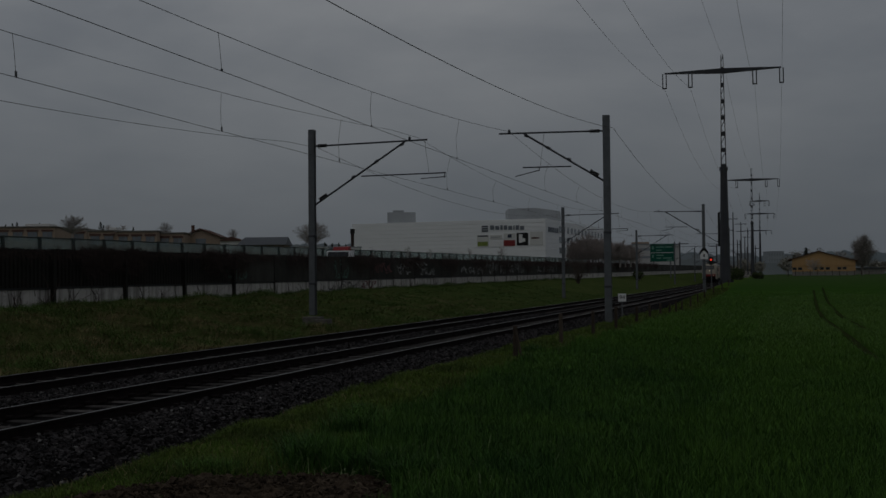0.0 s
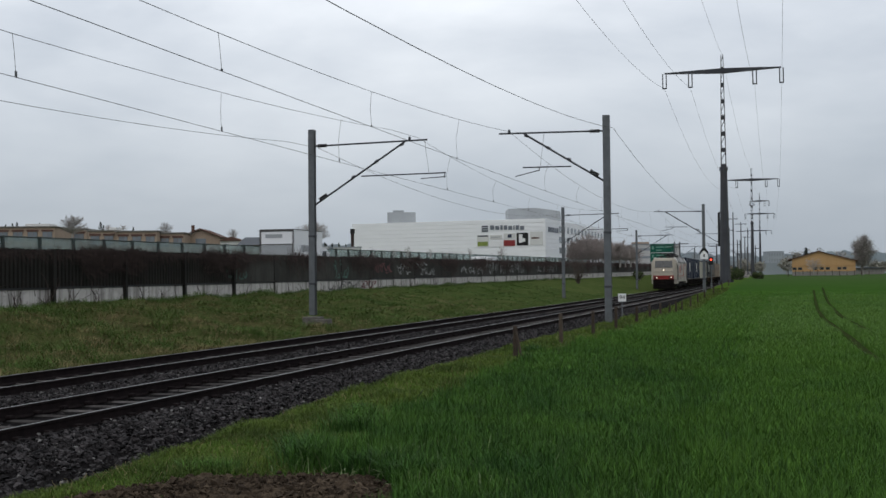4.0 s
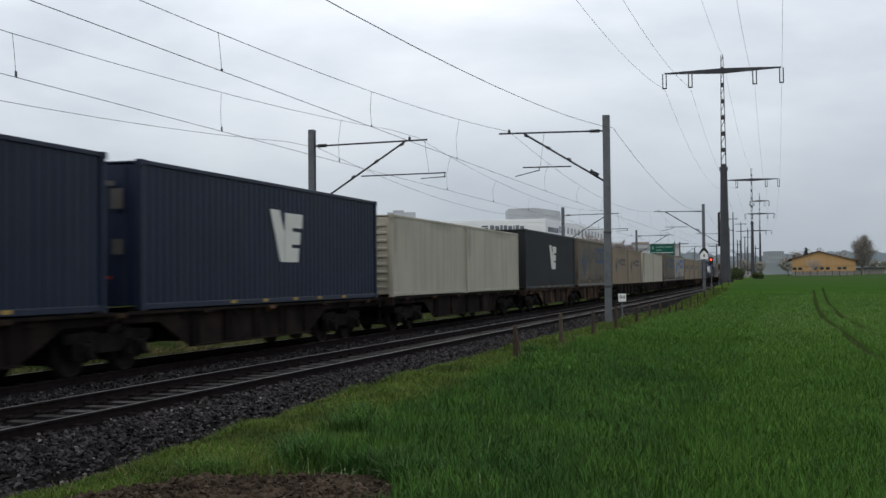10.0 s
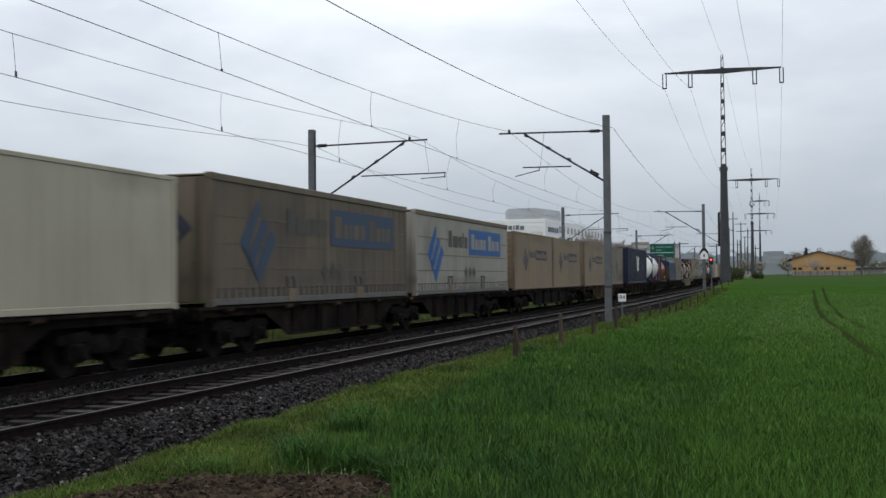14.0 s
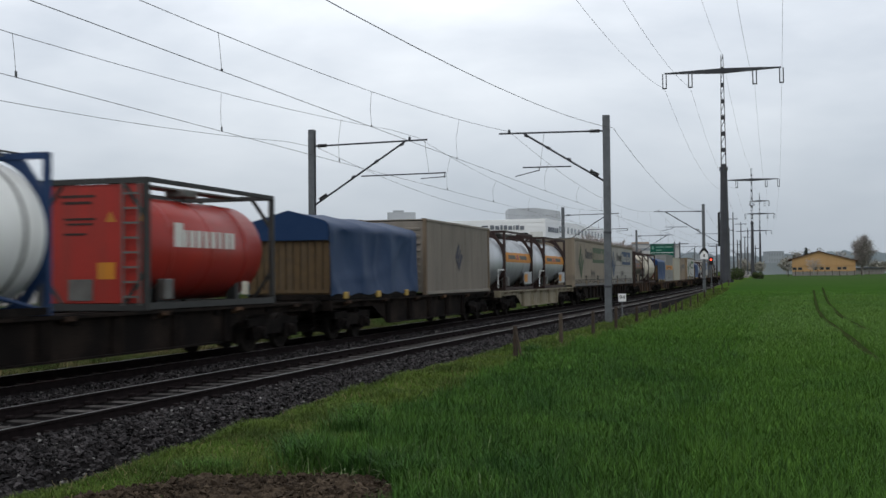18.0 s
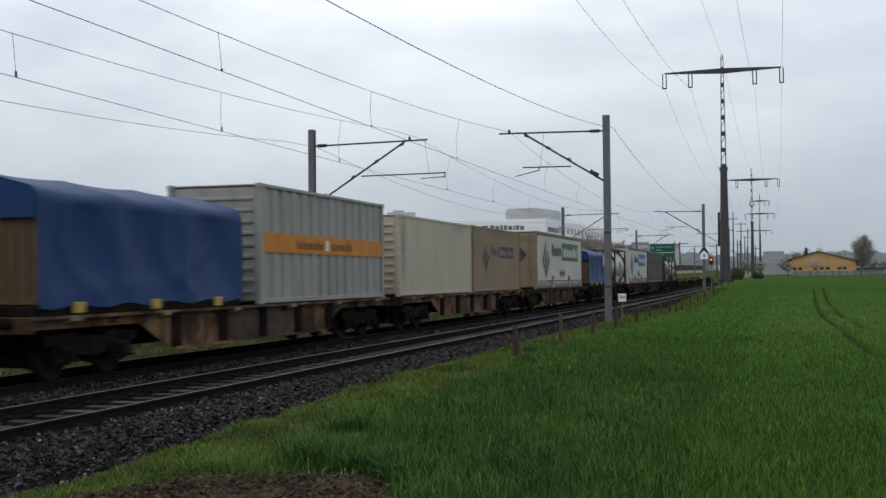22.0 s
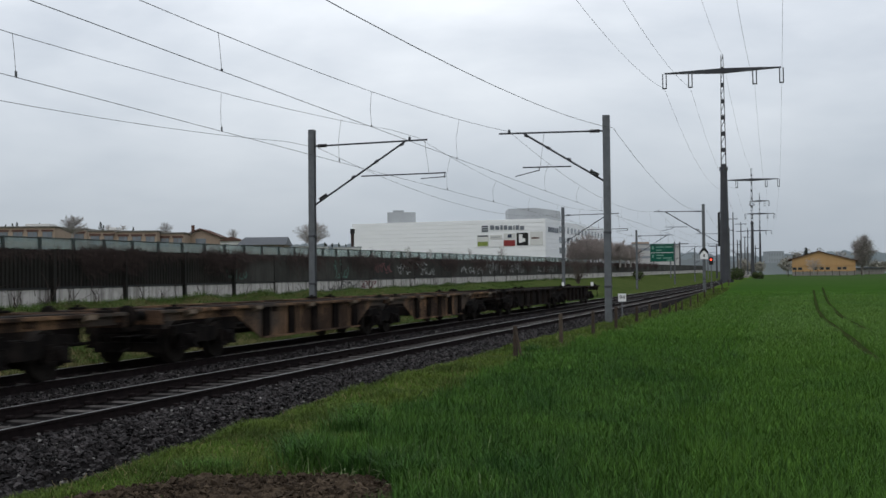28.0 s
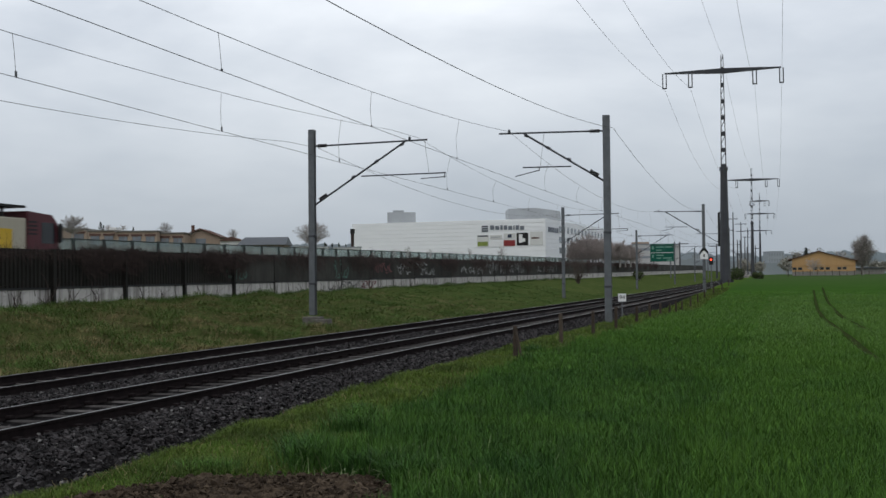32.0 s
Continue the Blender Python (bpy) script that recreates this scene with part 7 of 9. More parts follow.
    thing("bank_grass", "long grass against the foot of the barrier", "grass", kind="stuff", data=blades("bank_grass", p, 0.2 + 0.1 * np.sin(p[:, 1] * 1.3) * np.sin(p[:, 1] * 0.47), 0.008, M_BANKGREEN, 63, 0.9, 0.5))
    c = scatter(rs, -25.6, -15.5, 17.0, 60.0, 0.8)
    p = np.concatenate([c + rs.normal(0, 0.24, c.shape) for _ in range(80)])
    thing("bank_tuft", "lush green tussocks on the railway bank", "grass", kind="stuff", data=blades("bank_tuft", p, 0.27, 0.006, M_BANKGREEN, 65, 1.2, 0.9))
    c = scatter(rs, -25.5, -15.4, 17.0, 70.0, 1.1)
    c = c[rs.rand(len(c)) < np.interp(c[:, 1], [20, 34, 48, 70], [1.0, 0.9, 0.45, 0.25])]
    p = np.concatenate([c + rs.normal(0, 0.26, c.shape) for _ in range(44)])
    thing("bank_tuft", "tawny dry tufts on the railway bank", "grass", kind="stuff", data=blades("bank_tuft", p, 0.17, 0.006, M_TAWNY, 64, 1.8, 1.6))
    # a dry stalk
    st = thing("dry_stalk", "single dark dry stalk leaning over the grass", "stalk", at=on_ground(734, 711))
    part("stem", MB().tube([(0, 0, 0), (0.05, 0.02, 0.08), (0.125, 0.03, 0.17)], 0.006, 5), st, M_BLACK)
    part("stem", MB().tube([(0.1, 0, 0), (0.16, 0.0, 0.06)], 0.005, 5), st, M_BLACK)


build_grass()
CACHE = {}


def cached(key, make):
    if key not in CACHE:
        CACHE[key] = make()
    return CACHE[key]


def wheel_mesh(r=0.46):
    def make():
        b = MB()
        b.lathe([(-0.07, 0.0), (-0.07, r + 0.03), (-0.035, r + 0.03), (-0.03, r), (0.07, r - 0.01), (0.07, r - 0.07), (0.03, r - 0.08), (0.02, 0.16), (0.09, 0.13), (0.09, 0.0)], "x", 22)
        return b.mesh("wheel", M_WHEEL, smooth=True)
    return cached(("wheel", r), make)


def bogie(parent, y, base=1.8, r=0.46, loco=False):
    """Two wheelsets in a frame with axleboxes and springs."""
    def frame_me():
        b = MB()
        L = base / 2 + 0.55
        for s in (-1, 1):
            prof = [(-L, 0.62), (-L, 0.80), (-base / 2 + 0.35, 0.84), (-0.35, 0.74), (0.35, 0.74), (base / 2 - 0.35, 0.84), (L, 0.80), (L, 0.62), (base / 2 - 0.3, 0.60), (0.4, 0.42), (-0.4, 0.42), (-base / 2 + 0.3, 0.60)]
            b.prism(prof, "x", s * 1.0 - 0.06, s * 1.0 + 0.06)
        b.box(-1.0, 1.0, -0.2, 0.2, 0.5, 0.76).box(-1.0, 1.0, -L, -L + 0.1, 0.62, 0.74).box(-1.0, 1.0, L - 0.1, L, 0.62, 0.74)
        # brake beams, hangers and pull rods between the wheels
        for e in (-1, 1):
            for q in (base / 2 - r - 0.09, base / 2 + r + 0.09):
                b.box(-0.72, 0.72, e * q - 0.06, e * q + 0.06, 0.26, 0.46)
                for s in (-1, 1):
                    b.box(s * 0.75 - 0.06, s * 0.75 + 0.06, e * q - 0.05, e * q + 0.05, 0.24, 0.66)
        # plain dark block added to close the view through the bogie
        b.box(-0.5, 0.5, -L + 0.1, L - 0.1, 0.34, 0.56)
        return b.mesh("bogie_frame", M_UNDER)

    def box_me():
        b = MB().box(-0.13, 0.13, -0.17, 0.17, 0.32, 0.62, 0.03)
        b.cyl((0.1, 0, r), (0.2, 0, r), 0.11, n=12)
        b.cyl((0.0, -0.26, 0.36), (0.0, -0.26, 0.66), 0.085, n=10).cyl((0.0, 0.26, 0.36), (0.0, 0.26, 0.66), 0.085, n=10)
        b.box(-0.10, 0.10, -0.36, 0.36, 0.32, 0.37)
        return b.mesh("axle_box", M_UNDER)

    bg = part("bogie", cached(("bogie", base, r), frame_me), parent, at=(0, y, 0))
    for s in (-1, 1):
        for e in (-1, 1):
            part("wheel", wheel_mesh(r), bg, at=pose(s * 0.75, e * base / 2, r, 0, 0, 0 if s > 0 else 180))
            part("axle_box", cached(("abox", r), box_me), bg, at=pose(s * 1.05, e * base / 2, 0, 0, 0, 0 if s > 0 else 180))
        part("axle", cached(("axle", r), lambda: MB().cyl((-0.75, 0, 0), (0.75, 0, 0), 0.08, n=8).mesh("axle", M_UNDER)), bg, at=(0, s * base / 2, r))
    return bg


def buffer_pair(parent, y, way):
    def make():
        b = MB().cyl((0, 0, 0), (0, 0.38, 0), 0.10, n=12).cyl((0, 0.30, 0), (0, 0.62, 0), 0.075, n=12)
        b.lathe([(0.60, 0.0), (0.60, 0.2), (0.64, 0.22), (0.66, 0.12), (0.665, 0.0)], "y", 16)
        return b.mesh("buffer", M_UNDER)
    me = cached("buffer", make)
    for s in (-1, 1):
        part("buffer", me, parent, at=pose(s * 0.875, y, 1.05, 0, 0, 0 if way > 0 else 180))
    part("coupling", cached("coupling", lambda: MB().box(-0.05, 0.05, 0, 0.4, -0.06, 0.06, 0.01).box(-0.04, 0.04, 0.3, 0.42, -0.45, -0.04, 0.01).mesh("coupling", M_UNDER)), parent, at=pose(0, y, 0.98, 0, 0, 0 if way > 0 else 180))


def sill_meshes(kind, y0, y1, key, colour):
    """A fish-bellied side sill between y0 and y1 with its ribs."""
    def make():
        b = MB()
        m = FRAMES[colour]
        a0, a1 = key
        for s in (-1, 1):
            prof = [(y0, 0.92), (y0, 1.14), (y1, 1.14), (y1, 0.92), (a1, 0.92), (a1 - 1.25, 0.37), (a0 + 1.25, 0.37), (a0, 0.92)]
            b.prism(prof, "x", s * 1.14 - 0.012, s * 1.14 + 0.012)
            b.box(s * 1.20 - 0.08, s * 1.20 + 0.08, y0, y1, 1.09, 1.15).box(s * 1.20 - 0.07, s * 1.20 + 0.07, a0 + 1.25, a1 - 1.25, 0.35, 0.39)
        return b.mesh("side_sill", m)
    return cached(("sill", kind, colour), make)


def rib_mesh(colour):
    return cached(("rib", colour), lambda: MB().prism([(1.15, -0.17), (1.23, -0.15), (1.23, -0.09), (1.19, -0.06), (1.19, 0.06), (1.23, 0.09), (1.23, 0.15), (1.15, 0.17)], "z", 0.38, 1.09).mesh("rib", FRAMES["dark" if colour == "tan" else colour]))


def bracket_mesh(colour):
    return cached(("brk", colour), lambda: MB().prism([(1.16, 0.98), (1.31, 1.05), (1.31, 1.13), (1.16, 1.13)], "y", -0.16, 0.16).mesh("spigot_bracket", M_POSTRUST if colour in ("tan", "cream") else FRAMES["rust"]))


def deck(w, y0, y1, colour):
    """A centre sill with cross beams."""
    n = max(3, int((y1 - y0) / 2.4))
    me = cached(("beam", colour), lambda: MB().box(-1.2, 1.2, -0.11, 0.11, 0.96, 1.135, 0.01).mesh("cross_beam", FRAMES["rust" if colour == "tan" else colour]))
    for k in range(n + 1):
        y = y0 + (y1 - y0) * k / n
        part("cross_beam", me, w, at=(0, min(max(y, y0 + 0.12), y1 - 0.12), 0))
    part("centre_sill", cached(("csill", round(y1 - y0, 2), colour), lambda: MB().box(-0.3, 0.3, 0, y1 - y0, 0.70, 1.13, 0.01).mesh("centre_sill", FRAMES["dark"])), w, at=(0, y0, 0))


def fitting_mesh():
    return cached("fit", lambda: MB().box(-0.12, 0.12, -0.18, 0.18, 0, 0.05, 0.01).box(-0.05, 0.05, -0.05, 0.05, 0.05, 0.1, 0.01).mesh("container_pin", M_UNDER))


def wagon(s0, s1, colour, note):
    long = s1 - s0 > 25
    half = (s1 - s0) / 2
    w = thing("container_wagon", note, "wagon", "container wagons of the train")
    MOVING.append((w, (s0 + s1) / 2, 0.0))
    end = half - 0.62
    if long:
        for sg in (-1, 1):
            a, b = (0.18, end) if sg > 0 else (-end, -0.18)
            a0, a1 = (1.6, end - 4.2) if sg > 0 else (-end + 3.6, -1.6)
            part("side_sill", sill_meshes(("l", sg), a, b, (a0, a1), colour), w)
            deck(w, a, b, colour)
            for k in range(5):
                part("rib", rib_mesh(colour), w, at=(0, a0 + 1.45 + (a1 - a0 - 2.9) * k / 4, 0))
            for y in (a + 0.7, b - 0.5):
                for sx in (-1, 1):
                    part("container_pin", fitting_mesh(), w, at=(sx * 1.13, y, 1.15))
        for y in (-half + 2.9, 0, half - 3.4):
            bogie(w, y)
    else:
        part("side_sill", sill_meshes("s", -end, end, (-end + 3.5, end - 3.9), colour), w)
        deck(w, -end, end, colour)
        for k in range(5):
            part("rib", rib_mesh(colour), w, at=(0, -end + 4.9 + (2 * end - 9.8) * k / 4, 0))
        for y in (-half + 2.7, half - 2.7):
            bogie(w, y)
    for k in range(6 if not long else 9):
        y = -end + 1.2 + (2 * end - 2.4) * k / (5 if not long else 8)
        for sx in (0, 180):
            part("spigot_bracket", bracket_mesh(colour), w, at=pose(0, y, 0, 0, 0, sx), label="rubbed bracket for the container pins" if k == 0 and sx == 0 else "")
    part("brake_pipe", cached(("bpipe", round(end, 1)), lambda: MB().cyl((0.62, -end + 0.3, 0.58), (0.62, end - 0.3, 0.58), 0.035, n=6).cyl((-0.55, -end + 4.2, 0.50), (-0.55, end - 4.2, 0.50), 0.15, n=8).mesh("brake_pipe", M_UNDER)), w)
    part("brake_box", cached("bbox", lambda: MB().box(0.6, 1.1, -0.5, 0.5, 0.48, 0.8, 0.02).cyl((0.3, -1.4, 0.62), (0.3, -0.6, 0.62), 0.17, n=12).mesh("brake_box", M_UNDER)), w, at=(0, 3.0 if long else 0.6, 0))
    for way in (-1, 1):
        part("headstock", cached(("head", colour), lambda: MB().box(-1.25, 1.25, -0.09, 0.09, 0.86, 1.15, 0.015).mesh("headstock", FRAMES["rust" if colour == "tan" else colour])), w, at=(0, way * end, 0))
        part("brake_rail", cached("railend", lambda: MB().tube([(1.15, 0, 0.9), (1.15, 0.25, 0.75), (1.15, 0.25, 0.45), (1.15, 0, 0.4)], 0.02, 5).mesh("brake_rail", M_UNDER)), w, at=pose(0, way * end, 0, 0, 0, 0 if way > 0 else 180))
        buffer_pair(w, way * end, way)
    return w


# -- markings on boxes: plain shapes on the +x side; y runs away along the train --
def side_shape(parent, name, polys, x, m, label=""):
    """Flat painted shapes, each a (y, z) outline, 3 mm thick on the plane x."""
    if name == "word":
        for poly in polys:
            part("letter_bar", MB().prism(poly, "x", x, x + 0.003), parent, m)
        return None
    b = MB()
    for poly in polys:
        b.prism(poly, "x", x, x + 0.003)
    return part(name, b, parent, m, label)


def quad(y0, y1, z0, z1):
    return [(y0, z0), (y1, z0), (y1, z1), (y0, z1)]


def mark_blocks(y, z, sy, sz):
    """A pale block mark: a leaning bar beside a notched upright block."""
    lean = [(-1, 1), (-0.45, 1), (-0.15, 0.15), (-0.15, -1), (-0.4, -1)]
    up = [(-0.1, 0.92), (1, 0.92), (0.95, 0.36), (0.35, 0.36), (0.35, 0.20), (0.86, 0.20), (0.82, -0.30), (0.30, -0.30), (0.30, -0.44), (0.76, -0.44), (0.70, -1), (-0.13, -1), (-0.13, 0.1)]
    return [[(y + u * sy, z + v * sz) for u, v in poly] for poly in (lean, up)]


def mark_diamond(y, z, h=1.0):
    """Three stepped slanting bars inside a diamond outline."""
    out = []
    w = h * 1.0
    out.append([(y - w, z - 0.02 * h), (y - w * 0.62, z - 0.24 * h), (y + w * 0.10, z + 0.76 * h), (y - w * 0.05, z + h)])
    out.append([(y - w * 0.55, z - 0.30 * h), (y - w * 0.25, z - 0.52 * h), (y + w * 0.55, z + 0.42 * h), (y + w * 0.28, z + 0.60 * h)])
    out.append([(y - w * 0.18, z - 0.62 * h), (y + w * 0.0, z - h), (y + w, z + 0.08 * h), (y + w * 0.68, z + 0.30 * h)])
    out.append([(y - w, z - 0.02 * h), (y - w * 0.62, z - 0.24 * h), (y + w * 0.0, z - h), (y - w * 0.06, z - 0.72 * h)])
    return out


WORD_A = ((1, 1), (1.4, 0.7), (0.9, 0.7), (0.45, 1), (0.85, 0.7))
WORD_B = ((1.1, 1), (0.9, 0.7), (0.6, 0.7), (0.9, 0.7), (0.9, 0.7), (0.55, 0), (1.1, 1), (0.9, 0.7), (0.6, 0.7), (0.9, 0.7))
WORD_C = ((0.45, 1), (0.9, 0.7), (0.6, 0.9), (0.9, 0.7), (0.6, 0.7), (1.3, 0.7), (0.9, 0.7), (0.9, 1), (0.9, 0.7), (0.45, 1))


def word_blocks(y0, y1, z0, z1, word):
    """A word that is not lettered: one plain block for each sign, by (width, height)."""
    k, y, out = (y1 - y0) / sum(w for w, h in word), y0, []
    for w, h in word:
        if h:
            out.append(quad(y + 0.1 * k, y + (w - 0.12) * k, z0, z0 + (z1 - z0) * h))
        y += w * k
    return out


def corner_posts(c, L, H, m, w=0.13):
    me = cached(("cpost", round(H, 2), m.name, w), lambda: MB().box(-w / 2, w / 2, -w / 2, w / 2, 0.0, H, 0.012).box(-w / 2 - 0.006, w / 2 + 0.006, -w / 2 - 0.006, w / 2 + 0.03, 0, 0.12).box(-w / 2 - 0.006, w / 2 + 0.006, -w / 2 - 0.006, w / 2 + 0.03, H - 0.12, H + 0.005).mesh("corner_post", m))
    for sx in (-1, 1):
        for sy in (-1, 1):
            part("corner_post", me, c, at=pose(sx * (1.245 - w / 2), sy * (L / 2 - w / 2), 0, 0, 0, 0 if sy > 0 else 180))


def long_rails(c, L, H, m, top=0.09, bot=0.14):
    t = cached(("trail", round(L, 2), round(H, 2), m.name), lambda: MB().box(-0.04, 0.045, -L / 2 + 0.13, L / 2 - 0.13, H - top, H, 0.012).mesh("top_rail", m))
    b = cached(("brail", round(L, 2), m.name, bot), lambda: MB().box(-0.05, 0.045, -L / 2 + 0.13, L / 2 - 0.13, 0.02, bot, 0.012).mesh("bottom_rail", m))
    for sx in (-1, 1):
        part("top_rail", t, c, at=pose(sx * 1.19, 0, 0, 0, 0, 0 if sx > 0 else 180))
        part("bottom_rail", b, c, at=pose(sx * 1.19, 0, 0, 0, 0, 0 if sx > 0 else 180))


def end_with_bars(c, L, H, m, ribs=9, doors=False):
    def make():
        return MB().box(-1.12, 1.12, -0.03, 0.03, 0.1, H - 0.08).mesh("end_wall", m)

    def rib_me():
        return MB().prism([(-0.029, -0.05), (-0.075, -0.03), (-0.075, 0.03), (-0.029, 0.05)], "x", -1.0, 1.0).mesh("end_rib", m)

    def door_me():
        b = MB().box(-0.55, 0.55, -0.03, 0.03, 0.1, H - 0.08, 0.01)
        for x in (-0.28, 0.28):
            b.cyl((x, -0.06, 0.12), (x, -0.06, H - 0.1), 0.022, n=6).box(x - 0.12, x + 0.05, -0.09, -0.05, 1.0, 1.06)
        return b.mesh("door", m)

    for way in (-1, 1):
        if doors and way < 0:
            for sx in (-1, 1):
                part("door", cached(("bdoor", round(H, 2), m.name), door_me), c, at=(sx * 0.56, -(L / 2 - 0.1), 0))
        else:
            wall = part("end_wall", cached(("bend", round(H, 2), m.name), make), c, at=pose(0, way * (L / 2 - 0.1), 0, 0, 0, 0 if way < 0 else 180))
            for k in range(ribs):
                part("end_rib", cached(("brib", m.name), rib_me), wall, at=(0, 0, 0.3 + (H - 0.65) * k / (ribs - 1)))


def roof_plate(c, L, H, m):
    part("roof", cached(("roof", round(L, 2), round(H, 2), m.name), lambda: MB().box(-1.16, 1.16, -L / 2 + 0.06, L / 2 - 0.06, H - 0.05, H - 0.012, 0.008).mesh("roof", m)), c)


def container(s0, s1, H, colour, label, waves=0.28, depth=0.036, doors=False, marks=None):
    """A steel box: corrugated sides where waves is set, else plain panels."""
    L = s1 - s0
    c = thing("container", label, "container", "containers on the train")
    MOVING.append((c, (s0 + s1) / 2, 1.155))
    m = BOXES[colour]

    def side():
        b = MB()
        y, pts = -L / 2 + 0.1, []
        if waves:
            n = int((L - 0.2) / waves)
            w = (L - 0.2) / n
            for k in range(n):
                pts += [(y, 0.0), (y + w * 0.38, 0.0), (y + w * 0.5, -depth), (y + w * 0.88, -depth)]
                y += w
            pts.append((y, 0.0))
        else:
            n = max(3, int(L / 3.05))
            w = (L - 0.2) / n
            for k in range(n):
                pts += [(y + 0.012, 0.0), (y + w - 0.012, 0.0), (y + w - 0.006, -0.006), (y + w + 0.006, -0.006)]
                y += w
            pts = pts[:-2]
        prof = [(x, yy) for yy, x in pts] + [(-0.05, pts[-1][0]), (-0.05, pts[0][0])]
        return b.prism(prof, "z", 0.12, H - 0.07).mesh("side_panel", m)

    me = cached(("side", round(L, 2), round(H, 2), colour, waves), side)
    for sx in (-1, 1):
        part("side_panel", me, c, at=pose(sx * 1.215, 0, 0, 0, 0, 0 if sx > 0 else 180))
    corner_posts(c, L, H, M_POSTRUST if colour in ("tan", "grey") else m)
    long_rails(c, L, H, m)
    end_with_bars(c, L, H, m, 9, doors)
    roof_plate(c, L, H, m)
    if colour in ("navy", "slate"):
        for x, z, w, h in ((-0.75, H - 0.45, 0.22, 0.12), (0.35, H - 0.5, 0.3, 0.10), (0.7, H - 0.95, 0.14, 0.4), (0.72, 1.1, 0.12, 0.3), (-0.3, 1.0, 0.2, 0.1)):
            part("door_label", MB().box(x - w, x + w, -0.006, 0.0, z, z + h), c, M_LOGOGREY, at=(0, -L / 2 - 0.03, 0))
        part("door_stripe", MB().box(-0.2, 0.6, -0.006, 0.0, 0.62, 0.68), c, M_RED, at=(0, -L / 2 - 0.03, 0))
    if marks:
        marks(c, L, H)
    return c


M_RAILROOF = mat("roof_rail_worn", (0.16, 0.13, 0.095), (0.10, 0.085, 0.065), 2, 0.7, streak=0.3)


def curtain_box(s0, s1, H, colour, label, marks=None, endcolour=None):
    """A curtain-sided swap body: rippled curtain, strap row, roof rail, end doors."""
    L = s1 - s0
    c = thing("swap_body", label, "swap body", "swap bodies on the train")
    MOVING.append((c, (s0 + s1) / 2, 1.155))
    m, me_end = BOXES[colour], BOXES[endcolour or colour]

    def curtain():
        n, rows = 90, [0.16, 0.5, 1.1, 1.8, H - 0.35, H - 0.16]
        vs, fs = [], []
        for z in rows:
            for k in range(n + 1):
                y = -L / 2 + 0.16 + (L - 0.32) * k / n
                sag = 0.006 * math.sin(k * 1.9) + 0.004 * math.sin(k * 0.73 + z)
                vs.append((sag * (0.3 + 0.7 * (H - z) / H), y, z))
        for j in range(len(rows) - 1):
            for k in range(n):
                a = j * (n + 1) + k
                fs.append((a, a + 1, a + n + 2, a + n + 1))
        back = len(vs)
        vs += [(-0.04, -L / 2 + 0.16, 0.16), (-0.04, L / 2 - 0.16, 0.16), (-0.04, L / 2 - 0.16, H - 0.16), (-0.04, -L / 2 + 0.16, H - 0.16)]
        fs.append((back, back + 1, back + 2, back + 3))
        return MB().add(vs, fs).mesh("curtain", m, smooth=True)

    me = cached(("curtain", round(L, 2), round(H, 2), colour), curtain)
    straps = cached(("straps", round(L, 2), colour), lambda: strap_row(L, m))
    for sx in (-1, 1):
        part("curtain", me, c, at=pose(sx * 1.235, 0, 0, 0, 0, 0 if sx > 0 else 180))
        part("curtain_hem", straps, c, at=pose(sx * 1.235, 0, 0, 0, 0, 0 if sx > 0 else 180), label="dark buckles and straps along the curtain's hem")["kind"] = "stuff"
        part("roof_rail", cached(("rrail", round(L, 2), round(H, 2)), lambda: MB().box(-0.06, 0.02, -L / 2, L / 2, H - 0.17, H, 0.02).mesh("roof_rail", M_RAILROOF)), c, at=pose(sx * 1.25, 0, 0, 0, 0, 0 if sx > 0 else 180))
        part("floor_sill", cached(("fsill", round(L, 2)), lambda: MB().box(-0.08, 0.0, -L / 2, L / 2, 0.02, 0.17, 0.012).mesh("floor_sill", M_LADDER)), c, at=pose(sx * 1.25, 0, 0, 0, 0, 0 if sx > 0 else 180))
        for y in (-2.55, 2.35):
            k = part("lift_pocket", cached(("pocket", colour == "curtain"), lambda: MB().box(-0.02, 0.03, -0.26, 0.26, 0.02, 0.36, 0.02).mesh("lift_pocket", M_YELLOWBITS if colour == "curtain" else M_POSTRUST)), c, at=pose(sx * 1.24, y, 0, 0, 0, 0 if sx > 0 else 180))
            part("pocket_guide", cached("pguide", lambda: MB().box(0.0, 0.022, -0.30, -0.22, 0.40, 0.66).box(0.0, 0.022, 0.10, 0.18, 0.40, 0.66).box(0.0, 0.024, -0.36, -0.06, 0.60, 0.66).box(0.0, 0.024, 0.02, 0.34, 0.60, 0.66).mesh("pocket_guide", M_GREYPAINT)), k)
        for z in (0.86, 1.42, 2.02) if colour in ("grime", "dull") else ():
            part("curtain_seam", cached(("cseam", round(L, 2)), lambda: MB().box(0.0, 0.0105, -L / 2 + 0.2, L / 2 - 0.2, -0.014, 0.014).mesh("curtain_seam", M_RAILROOF)), c, at=pose(sx * 1.235, 0, z, 0, 0, 0 if sx > 0 else 180))
    corner_posts(c, L, H, me_end, 0.16)
    end_with_bars(c, L, H, me_end, 3, True)
    roof_plate(c, L, H, M_RAILROOF)
    b = MB()
    for poly in mark_diamond(0, 1.75, 0.72):
        b.prism([(-p, q) for p, q in poly], "y", -L / 2 + 0.055, -L / 2 + 0.062)
    part("end_mark", b, c, M_LOGONAVY)
    if marks:
        marks(c, L, H)
    return c


